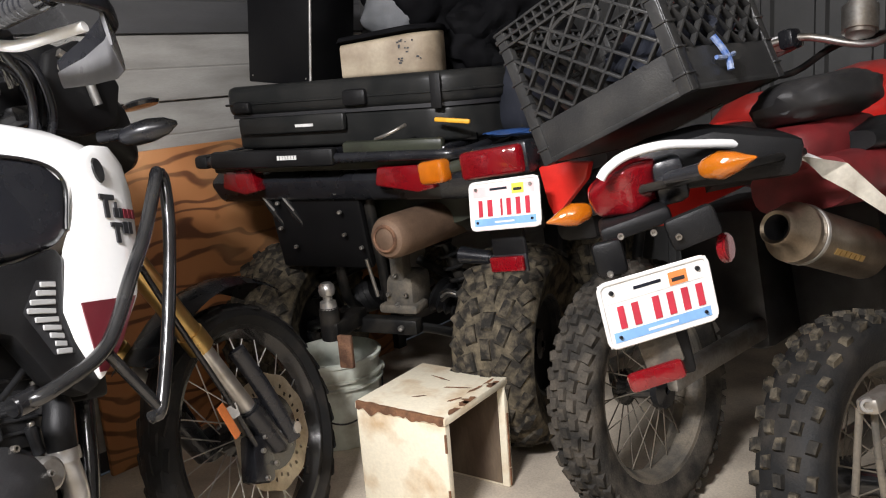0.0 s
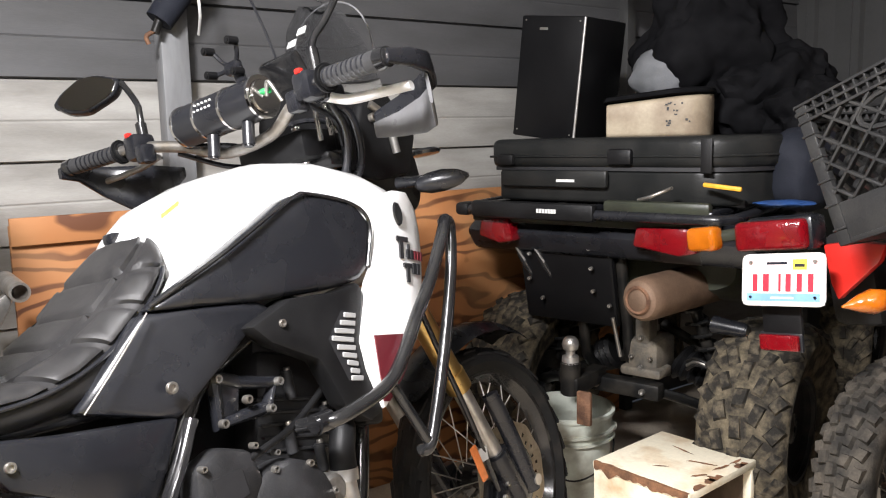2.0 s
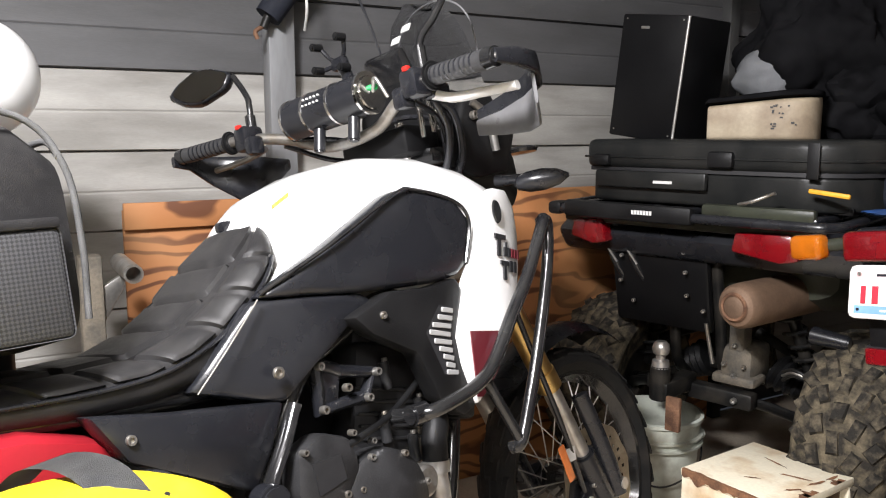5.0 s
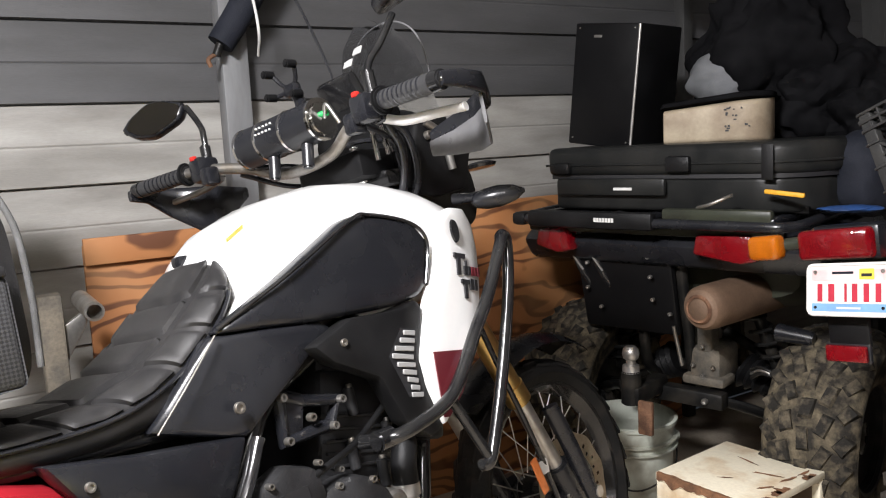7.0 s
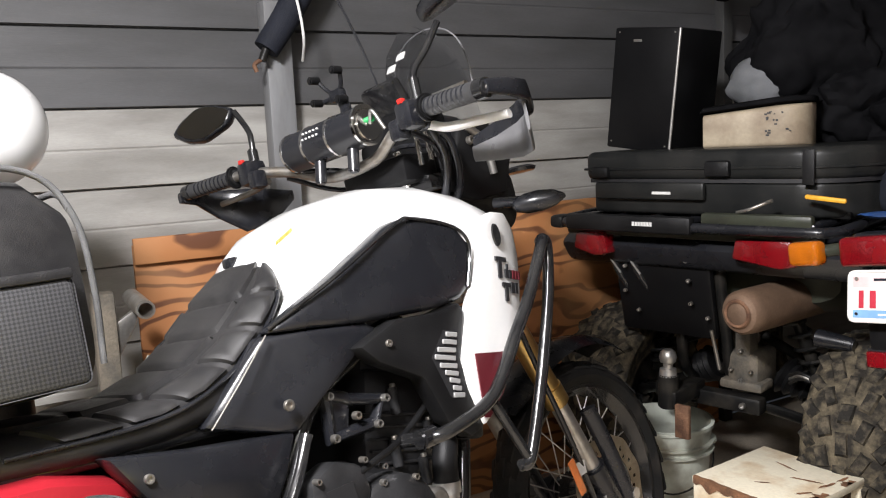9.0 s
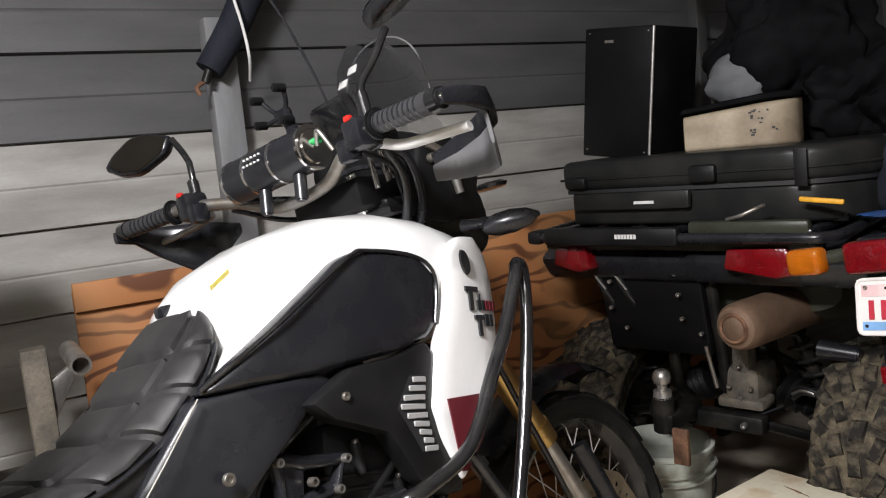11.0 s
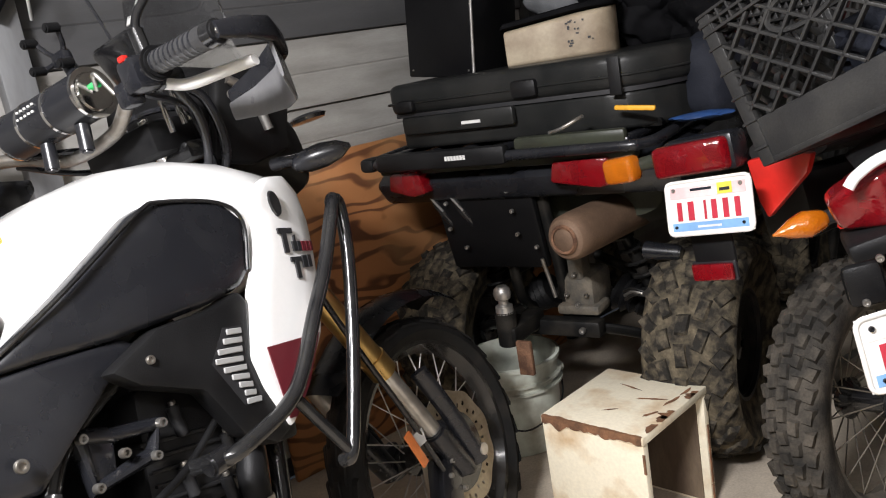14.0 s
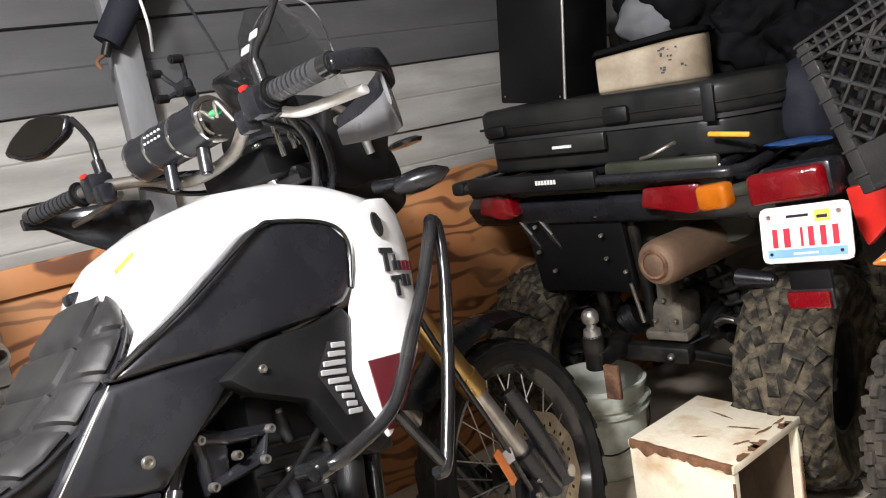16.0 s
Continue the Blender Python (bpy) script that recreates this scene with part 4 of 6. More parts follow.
part("antenna", tube([(-0.40, 0.02, 1.30), (-0.40, 0.04, 1.42), (-0.41, 0.075, 1.56), (-0.43, 0.10, 1.66)], 0.003, 6, 8), black_plastic, bike)

part("air_box", box(0.60, 0.16, 0.26, (-0.98, 0, 0.665), 0.03), black_rough, bike)
# seat with its stitched pads
SEAT = [(-1.62, 0.11, 0.80, 0.875), (-1.45, 0.13, 0.79, 0.868), (-1.24, 0.150, 0.775, 0.856), (-1.13, 0.154, 0.772, 0.858), (-1.06, 0.154, 0.776, 0.882), (-1.00, 0.150, 0.792, 0.918), (-0.955, 0.152, 0.818, 0.958), (-0.92, 0.150, 0.850, 0.988), (-0.897, 0.140, 0.878, 1.006), (-0.880, 0.126, 0.900, 1.020), (-0.862, 0.100, 0.93, 1.030), (-0.850, 0.065, 0.955, 1.031), (-0.844, 0.03, 0.98, 1.022)]
part("seat_base", loft([(x, 0, w, a, b) for x, w, a, b in SEAT], 40, 2.5), seat_vinyl, bike, "black quilted vinyl seat")


def seat_at(x, deg, lift):
    """A point on the seat's skin at a station and an angle round it, raised by lift."""
    w, a, b = (float(np.interp(x, [q[0] for q in SEAT], [q[i] for q in SEAT])) for i in (1, 2, 3))
    c, s = math.cos(radians(deg)), math.sin(radians(deg))
    return (x, w * math.copysign(abs(c) ** 0.8, c) + lift * c, (a + b) / 2 + (b - a) / 2 * math.copysign(abs(s) ** 0.8, s) + lift * s)


def seat_pad(x0, x1, d0, d1, lift=0.010, n=12):
    """A puffed pad between two cross seams and two long seams; the cross seams sweep forward at the sides."""
    o = bmesh.new()
    grid = []
    for i in range(n + 1):
        row = []
        for j in range(n + 1):
            u, v = i / n, j / n
            deg = d0 + (d1 - d0) * v
            sweep = 0.055 * max(0.0, abs(deg - 90) - 18) / 60
            x = min(x0 + (x1 - x0) * u + sweep, -0.860)
            e = max(abs(2 * u - 1), abs(2 * v - 1))
            row.append(o.verts.new(seat_at(x, deg, -0.006 + (lift + 0.006) * (1 - e ** 12) + 0.001 * (1 - e * e))))
        grid.append(row)
    for a, b in zip(grid, grid[1:]):
        for j in range(n):
            o.faces.new((a[j], a[j + 1], b[j + 1], b[j]))
    return o


seams = [-0.868, -0.945, -1.000, -1.062, -1.150, -1.235, -1.33]
for a, b in zip(seams, seams[1:]):
    part("seat_pad", seat_pad(a - 0.002, b + 0.002, 56, 124), seat_vinyl, bike)
    for d0, d1 in ((10, 54), (126, 170)):
        part("seat_pad", seat_pad(a - 0.002, b + 0.002, d0, d1, 0.008), seat_vinyl, bike)
part("seat_piping", tube([seat_at(x, 174, 0.004) for x in (-1.34, -1.2, -1.1, -1.02, -0.96, -0.92, -0.895, -0.88)], 0.0035, 6, 8), black_plastic, bike)
part("seat_buckle", box(0.026, 0.030, 0.020, (-0.858, 0.03, 1.040), 0.006), black_plastic, bike)

# engine, frame and plumbing on the visible side
eng = part("cylinder_block", box(0.17, 0.28, 0.20, (-0.685, 0, 0.69), 0.02, Matrix.Rotation(radians(14), 4, "Y")), engine_grey, bike)
for i in range(5):
    part("block_fin", box(0.16, 0.29, 0.006, (-0.69, 0, 0.62 + 0.022 * i), 0.002, Matrix.Rotation(radians(14), 4, "Y")), engine_grey, eng)
part("head_cover", box(0.16, 0.25, 0.07, (-0.66, 0, 0.80), 0.02, Matrix.Rotation(radians(14), 4, "Y")), engine_grey, bike)
crank = loft([(-1.0, 0, 0.13, 0.46, 0.62), (-0.93, 0, 0.17, 0.40, 0.66), (-0.80, 0, 0.19, 0.36, 0.66), (-0.68, 0, 0.17, 0.36, 0.62), (-0.60, 0, 0.12, 0.40, 0.56)], 24, 3)
part("crankcase", crank, engine_grey, bike)
cl = lathe([(0.0, -0.235), (0.05, -0.235), (0.062, -0.228), (0.088, -0.224), (0.097, -0.215), (0.10, -0.18), (0.0, -0.18)], 36, closed=False)
bmesh.ops.translate(cl, vec=(-0.80, 0, 0.535), verts=cl.verts)
clo = part("clutch_cover", cl, engine_grey, bike, "round cast clutch cover")
for i in range(8):
    a = 2 * math.pi * i / 8 + 0.2
    bolt((-0.80 + 0.094 * math.cos(a), -0.217, 0.535 + 0.094 * math.sin(a)), (0, -1, 0), 0.009, 0.010, clo)
wpc = part("water_pump_cover", slab([(-0.955, 0.672), (-0.905, 0.690), (-0.85, 0.668), (-0.84, 0.62), (-0.86, 0.575), (-0.94, 0.565), (-0.965, 0.61)], -0.17, -0.222, 0.012), engine_grey, bike)
# Flat black patch paints the shade of a hollow; none is cut.
part("pump_recess", slab([(-0.935, 0.65), (-0.88, 0.65), (-0.875, 0.61), (-0.93, 0.60)], -0.2225, -0.224, 0.0), ink, wpc)
for x, z in ((-0.945, 0.67), (-0.85, 0.675), (-0.85, 0.585), (-0.95, 0.575), (-0.80, 0.648), (-0.77, 0.622), (-0.735, 0.60)):
    bolt((x, -0.215 if x < -0.82 else -0.20, z), (0, -1, 0), 0.008, 0.014, bike)
fc = lathe([(0.0, -0.215), (0.022, -0.215), (0.028, -0.21), (0.03, -0.18)], 24, closed=False)
bmesh.ops.translate(fc, vec=(-0.70, 0, 0.55), verts=fc.verts)
part("filler_cap", fc, alloy, bike)
part("frame_tube", tube([(-0.42, -0.06, 1.02), (-0.62, -0.14, 0.90), (-0.86, -0.165, 0.80), (-0.935, -0.165, 0.72), (-1.01, -0.165, 0.60), (-1.03, -0.14, 0.42)], 0.017, 8, 14), black_gloss, bike)
part("frame_tube", tube([(-0.42, 0.06, 1.02), (-0.62, 0.14, 0.90), (-0.86, 0.165, 0.80), (-0.935, 0.165, 0.72), (-1.01, 0.165, 0.60), (-1.03, 0.14, 0.42)], 0.017, 8, 14), black_gloss, bike)
part("frame_tube", tube([(-0.40, -0.05, 0.95), (-0.47, -0.10, 0.75), (-0.56, -0.13, 0.52), (-0.62, -0.13, 0.38)], 0.017, 8, 14), black_gloss, bike)
part("frame_tube", tube([(-1.0, -0.12, 0.78), (-1.3, -0.12, 0.80), (-1.65, -0.1, 0.84)], 0.013, 6, 12), black_gloss, bike)
part("footpeg_bracket", tube([(-0.935, -0.205, 0.742), (-0.965, -0.21, 0.695), (-1.0, -0.21, 0.64), (-1.015, -0.21, 0.60)], 0.011, 6, 10, flat=0.6), black_gloss, bike, "black brake linkage bar with worn print")
pr = rod((-1.012, -0.235, 0.618), (-1.012, -0.195, 0.618), 0.026, seg=20, bevel=0.004)
part("pivot_cap", pr, black_plastic, bike)
# triangulated engine mount with bolts
mp = part("engine_mount", tube([(-0.865, -0.175, 0.788), (-0.872, -0.175, 0.715), (-0.775, -0.175, 0.715), (-0.752, -0.175, 0.752), (-0.82, -0.175, 0.768), (-0.865, -0.175, 0.788)], 0.012, straight=True, seg=10), black_plastic, bike, "black triangulated engine mount")
part("mount_web", slab([(-0.865, 0.783), (-0.872, 0.72), (-0.835, 0.715), (-0.82, 0.765)], -0.18, -0.168, 0.004), black_plastic, mp)
for x, z in ((-0.868, 0.785), (-0.872, 0.716), (-0.778, 0.714), (-0.752, 0.752), (-0.82, 0.74)):
    bolt((x, -0.185, z), (0, -1, 0), 0.011, 0.012, mp)
part("brake_cable", tube([(-0.90, -0.215, 0.648), (-0.83, -0.215, 0.662), (-0.752, -0.20, 0.675), (-0.68, -0.19, 0.705), (-0.628, -0.185, 0.735)], 0.006, 6, 10), black_rough, bike)
hd1 = part("coolant_hose", tube([(-0.60, -0.12, 0.66), (-0.612, -0.165, 0.635), (-0.632, -0.175, 0.60), (-0.640, -0.175, 0.55)], 0.024, 6, 18), black_rough, bike)
part("hose_clamp", rod((-0.638, -0.175, 0.566), (-0.641, -0.175, 0.546), 0.0265, seg=20), steel, hd1)
part("header_pipe", tube([(-0.640, -0.175, 0.55), (-0.640, -0.17, 0.48), (-0.66, -0.15, 0.40), (-0.75, -0.12, 0.33)], 0.021, 6, 18), steel, bike, "bare steel exhaust header")
part("skid_plate", loft([(-0.56, 0, 0.10, 0.40, 0.46), (-0.62, 0, 0.14, 0.26, 0.40), (-0.75, 0, 0.15, 0.22, 0.33), (-1.0, 0, 0.14, 0.22, 0.30)], 16, 4), black_rough, bike)
part("radiator", box(0.05, 0.34, 0.26, (-0.50, 0, 0.74), 0.01, Matrix.Rotation(radians(14), 4, "Y")), black_rough, bike)
for q in ((-0.70, -0.15, 0.74), (-0.63, -0.15, 0.66), (-0.66, -0.15, 0.60), (-0.615, -0.16, 0.70), (-0.72, -0.15, 0.65)):
    part("engine_stud", rod((q[0], q[1], q[2] - 0.03), (q[0], q[1], q[2] + 0.02), 0.010, seg=12, bevel=0.002), engine_grey, bike)
    bolt((q[0], q[1] - 0.004, q[2] + 0.02), (0, 0, 1), 0.009, 0.006, bike)
part("swingarm", box(0.62, 0.05, 0.08, (-1.30, -0.12, 0.36), 0.015), black_gloss, bike)
part("swingarm", box(0.62, 0.05, 0.08, (-1.30, 0.12, 0.36), 0.015), black_gloss, bike)
part("sidestand", rod((-0.98, 0.14, 0.36), (-0.92, 0.40, 0.09), 0.014, seg=12), black_gloss, bike)
part("tail_panel", loft([(-1.195, 0, 0.15, 0.715, 0.745), (-1.215, 0, 0.165, 0.70, 0.77), (-1.30, 0, 0.172, 0.70, 0.80), (-1.5, 0, 0.165, 0.74, 0.81), (-1.8, 0, 0.08, 0.82, 0.86)], 18, 5), red_dark, bike, "crimson tail panel under seat")

# bags on the motorcycle
tb = thing("tail_bag", T, "black leather-look tail bag with mesh pocket on seat", "bag")
bag = loft([(-1.195, 0, 0.12, 0.91, 1.10), (-1.21, 0, 0.17, 0.895, 1.15), (-1.26, 0, 0.19, 0.89, 1.19), (-1.40, 0, 0.20, 0.89, 1.205), (-1.52, 0, 0.19, 0.89, 1.19), (-1.58, 0, 0.15, 0.90, 1.13)], 30, 4.5)
part("bag_body", bag, seat_vinyl, tb)
part("zip_piping", tube([(-1.215, -0.185, 1.13), (-1.205, -0.12, 1.165), (-1.205, 0.0, 1.17), (-1.205, 0.12, 1.165)], 0.005, 6, 10), strap_grey, tb)
part("side_piping", tube([(-1.208, -0.18, 0.92), (-1.202, -0.182, 1.02), (-1.210, -0.183, 1.12), (-1.26, -0.182, 1.185), (-1.40, -0.185, 1.20)], 0.0045, 6, 10), strap_grey, tb)
part("mesh_pocket", box(0.25, 0.012, 0.14, (-1.36, -0.200, 0.97), 0.01), mesh_grey, tb, "woven mesh side pocket")
part("pocket_trim", box(0.25, 0.016, 0.014, (-1.36, -0.201, 1.045), 0.004), seat_vinyl, tb)
yb = thing("dry_bag", T, "bright yellow vinyl dry bag with grey straps", "bag")
part("bag_body", blob((-1.40, -0.36, 0.625), (0.25, 0.15, 0.135), 5, 0.05, 3.0, 4, 0.75), yellow_bag, yb)
part("strap", ribbon([(-1.33, -0.17, 0.735), (-1.32, -0.27, 0.772), (-1.31, -0.40, 0.760), (-1.305, -0.50, 0.672), (-1.30, -0.52, 0.56)], (0.05, 0, 0.004)), strap_grey, yb, "grey webbing strap")
part("buckle", box(0.06, 0.05, 0.016, (-1.295, -0.455, 0.715), 0.005, Matrix.Rotation(radians(40), 4, "X")), black_plastic, yb)
part("carry_hook", tube([(-1.22, -0.25, 0.722), (-1.20, -0.30, 0.718), (-1.21, -0.34, 0.70)], 0.008), black_plastic, yb)

# ---------------------------------------------------------------- step stool and bucket
stool = thing("step_stool", pose(-0.039, 1.868, 0, 0, 0, -33.5), "cream painted wooden step stool with chipped brown edge", "stool")
SW, SD, SH, TH = 0.283, 0.305, 0.322, 0.021
part("top_board", box(SW + 0.004, SD + 0.004, TH, (0, 0, SH - TH / 2), 0.003), stool_paint, stool)
part("front_board", box(SW, TH, SH - TH - 0.001, (0, -SD / 2 + TH / 2, (SH - TH) / 2), 0.003), stool_paint, stool)
part("back_board", box(SW, TH, SH - TH - 0.001, (0, SD / 2 - TH / 2, (SH - TH) / 2), 0.003), stool_paint, stool)
part("side_rail", box(TH, SD - 2 * TH - 0.002, 0.06, (-SW / 2 + TH / 2, 0, SH - TH - 0.031), 0.002), stool_paint, stool)


def chips(along, seed, count, reach):
    """Ragged flakes where paint has come off along an edge."""
    rnd = random.Random(seed)
    o = bmesh.new()
    up, n = [], 34
    for i in range(n + 1):
        x = -along / 2 + along * i / n
        d = reach * (0.35 + 0.65 * abs(noise.noise(Vector((x * 22, seed, 0.3))) + 0.3 * rnd.random()))
        up.append((x, d))
    a = [o.verts.new((x, -SD / 2 - 0.0025, SH + 0.0005)) for x, d in up]
    b = [o.verts.new((x, -SD / 2 - 0.0030, SH - d)) for x, d in up]
    c = [o.verts.new((x, -SD / 2 + d * 0.3, SH + 0.0008)) for x, d in up]
    for i in range(n):
        o.faces.new((a[i], a[i + 1], b[i + 1], b[i]))
        o.faces.new((c[i], c[i + 1], a[i + 1], a[i]))
    return o


part("chipped_edge", chips(SW - 0.004, 4, 40, 0.042), chipped, stool, "bare brown wood where paint has chipped")
for i, (x, y, l, w, r) in enumerate([(0.06, 0.03, 0.085, 0.008, 20), (-0.02, 0.07, 0.09, 0.006, -12), (0.10, -0.04, 0.05, 0.010, 60), (0.11, 0.04, 0.06, 0.009, 80), (0.115, 0.10, 0.05, 0.010, 85), (0.0, -0.06, 0.04, 0.006, 35)]):
    o = bmesh.new()
    rnd = random.Random(i + 30)
    ring = [o.verts.new((0.5 * l * math.cos(k / 14 * 6.283) * (0.7 + 0.5 * rnd.random()), 0.5 * w * math.sin(k / 14 * 6.283) * (0.5 + rnd.random()), 0)) for k in range(14)]
    o.faces.new(ring)
    bmesh.ops.transform(o, matrix=Matrix.Translation((x, y, SH + 0.0012)) @ Matrix.Rotation(radians(r), 4, "Z"), verts=o.verts)
    part("paint_chip", o, chipped, stool)
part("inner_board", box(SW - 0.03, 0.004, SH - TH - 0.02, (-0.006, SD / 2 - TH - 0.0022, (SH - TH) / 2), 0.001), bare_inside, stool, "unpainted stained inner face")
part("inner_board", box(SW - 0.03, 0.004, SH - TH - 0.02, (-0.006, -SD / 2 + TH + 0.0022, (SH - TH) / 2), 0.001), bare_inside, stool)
for k in range(8):
    ry = random.Random(70 + k)
    at, rx, ryy = -SD / 2 + 0.03 + (SD - 0.06) * ry.random(), 0.006 + 0.018 * ry.random(), 0.008 + 0.016 * ry.random()
    o = bmesh.new()
    o.faces.new([o.verts.new((min(SW / 2 + 0.0015, SW / 2 - 0.004 + rx * math.cos(i * 0.4488) * (0.6 + 0.6 * ry.random())), at + ryy * math.sin(i * 0.4488) * (0.7 + 0.5 * ry.random()), SH + 0.0014)) for i in range(14)])
    part("paint_chip", o, chipped, stool)
for k, (z, h) in enumerate(((0.255, 0.05), (0.12, 0.02))):
    part("paint_chip", box(0.006, 0.004, h, (SW / 2 - 0.002, -SD / 2 + 0.0012, z), 0.001), chipped, stool)
for z, h in ((0.14, 0.16), (0.03, 0.05)):
    part("paint_chip", box(0.004, 0.007, h, (SW / 2 + 0.0012, SD / 2 - 0.012, z), 0.001), chipped, stool)

bucket = thing("bucket", pose(-0.375, 2.33, 0, 0, 0, 15), "dirty white plastic bucket with wire handle, open topped", "bucket")
BR, BH = 0.147, 0.290
part("bucket_wall", lathe([(0.0, 0.001), (BR - 0.022, 0.0), (BR - 0.018, 0.006), (BR - 0.006, BH - 0.05), (BR, BH - 0.002), (BR - 0.003, BH), (BR - 0.006, BH - 0.004), (BR - 0.010, BH - 0.05), (BR - 0.024, 0.010), (0.0, 0.009)], 48, "Z", closed=False), bucket_mat, bucket)
for z in (BH - 0.06, BH - 0.085):
    part("bucket_ring", lathe([(BR - 0.012, z - 0.004), (BR + 0.006, z - 0.003), (BR + 0.006, z + 0.003), (BR - 0.010, z + 0.005)], 48, "Z"), bucket_mat, bucket)
part("bucket_ring", lathe([(BR - 0.008, BH - 0.012), (BR + 0.005, BH - 0.012), (BR + 0.006, BH), (BR - 0.004, BH + 0.002)], 48, "Z"), bucket_mat, bucket)
part("handle", tube([(-BR - 0.004, 0, BH - 0.07), (-BR * 0.8, -BR * 0.75, BH - 0.14), (0, -BR - 0.010, BH - 0.19), (BR * 0.8, -BR * 0.75, BH - 0.14), (BR + 0.004, 0, BH - 0.07)], 0.003, 8, 8), dark_metal, bucket, "thin wire handle")
for s in (-1, 1):
    part("handle_ear", rod((s * (BR - 0.004), 0, BH - 0.07), (s * (BR + 0.012), 0, BH - 0.07), 0.014, seg=14, bevel=0.003), bucket_mat, bucket)

# ---------------------------------------------------------------- quad bike
Q = bike_frame(-0.17, 2.38, 23, 0)
quad = thing("quad_bike", Q, "muddy dark green quad bike seen from behind", "quad bike")
for y in (-0.43, 0.37):
    wq = wheel(quad, "rear_wheel", (0, y, 0.315), 0.318, 0.25, 0.155, "atv", rubber_mud, dark_metal, 7 if y < 0 else 9, 0, tread_material=knob_mud)
    part("wheel_disc", lathe([(0.0, -0.03), (0.15, -0.06), (0.15, 0.06), (0.0, 0.02)], 32, closed=False), dark_metal, wq)
for y in (-0.40, 0.37):
    wheel(quad, "front_wheel", (1.25, y, 0.31), 0.31, 0.2, 0.155, "atv", rubber_mud, dark_metal, 5, 0)
part("body_shell", loft([(-0.10, 0, 0.36, 0.70, 0.90), (0.0, 0, 0.40, 0.66, 0.93), (0.3, 0, 0.35, 0.6, 0.92), (0.8, 0, 0.28, 0.5, 0.95), (1.3, 0, 0.40, 0.62, 0.95), (1.5, 0, 0.3, 0.6, 0.85)], 24, 4), olive, quad)
fen = part("rear_fender", slab([(-0.29, 0.870), (-0.20, 0.925), (0.2, 0.935), (0.42, 0.86), (0.36, 0.80), (0.0, 0.84), (-0.24, 0.80)], -0.47, 0.45, 0.02), black_plastic, quad, "dark rear fender")
part("tail_panel", box(0.05, 0.78, 0.03, (-0.275, 0.02, 0.915), 0.008), olive, quad)
part("frame_plate", box(0.03, 0.32, 0.30, (-0.20, 0.12, 0.735), 0.01, Matrix.Rotation(radians(-12), 4, "Y")), cabinet_black, quad, "black rear frame plate with bolts")
for y, z in ((0.02, 0.83), (0.02, 0.77), (0.02, 0.70), (0.23, 0.80), (0.24, 0.72), (-0.03, 0.66), (0.20, 0.66)):
    bolt((-0.232 - 0.2 * (0.735 - z) * -1, y, z), (-1, 0, 0), 0.009, 0.01, quad)
for y in (0.20, 0.27):
    part("bright_strut", tube([(-0.262, y + 0.03, 0.865), (-0.25, y + 0.01, 0.82), (-0.235, y - 0.015, 0.775)], 0.0035, 4, 8), steel, quad)
    part("frame_tube", tube([(-0.24, y + 0.02, 0.86), (-0.22, y - 0.01, 0.76), (-0.12, y - 0.08, 0.60)], 0.012, 4, 10), black_gloss, quad)
for y in (-0.05, 0.10):
    part("frame_tube", tube([(-0.20, y, 0.86), (-0.15, y, 0.62), (-0.05, y, 0.42), (0.5, y, 0.36)], 0.017, 6, 12), dark_metal, quad)
for y0, y1, tilt in ((0.245, 0.375, 10), (-0.325, -0.145, -8)):
    tl = slab([(y0, -0.032), (y0 + 0.02, 0.036), (y1 - 0.01, 0.030), (y1, -0.022), (y0 + 0.05, -0.042)], -0.028, 0.03, 0.008)
    bmesh.ops.transform(tl, matrix=Matrix.Translation((-0.285, 0, 0.878)) @ Matrix.Rotation(radians(90), 4, "Z"), verts=tl.verts)
    part("tail_light", tl, red_lens, quad, "red tail light")
# rear rack
rack = part("rear_rack", tube([(0.05, 0.43, 0.955), (-0.24, 0.43, 0.945), (-0.32, 0.40, 0.94), (-0.34, 0.30, 0.94), (-0.34, -0.30, 0.94), (-0.32, -0.40, 0.94), (-0.24, -0.43, 0.945), (0.05, -0.43, 0.955)], 0.014, 6, 12), black_plastic, quad, "black tubular cargo rack")
for i in range(7):
    y = -0.36 + 0.12 * i
    part("rack_slat", box(0.42, 0.03, 0.018, (-0.13, y, 0.952), 0.006), black_plastic, rack)
part("rack_panel", box(0.035, 0.42, 0.05, (-0.345, 0.16, 0.945), 0.010), black_rough, rack)
part("rack_panel", box(0.03, 0.30, 0.035, (-0.33, -0.22, 0.965), 0.010), olive, rack)
for i in range(7):
    part("badge_bar", box(0.0015, 0.0075, 0.012, (-0.3635, 0.127 - 0.0095 * i, 0.947), 0.0), label_white, rack)
part("rack_end", box(0.07, 0.05, 0.04, (-0.31, 0.42, 0.94), 0.012), black_rough, rack)
# muffler, drive and hitch
mu = lathe([(0.0, -0.372), (0.028, -0.372), (0.036, -0.366), (0.052, -0.362), (0.060, -0.35), (0.062, -0.32), (0.062, 0.08), (0.04, 0.10), (0.0, 0.10)], 36, "X", closed=False)
bmesh.ops.transform(mu, matrix=Matrix.Translation((0.02, -0.236, 0.714)) @ Matrix.Rotation(radians(-9), 4, "Z"), verts=mu.verts)
muf = part("muffler", mu, muffler_mat, quad, "heat-browned cylindrical muffler")
ring = lathe([(0.030, -0.374), (0.036, -0.376), (0.040, -0.370), (0.034, -0.366)], 28, "X")
bmesh.ops.transform(ring, matrix=Matrix.Translation((0.02, -0.236, 0.714)) @ Matrix.Rotation(radians(-9), 4, "Z"), verts=ring.verts)
part("outlet_ring", ring, rust, muf)
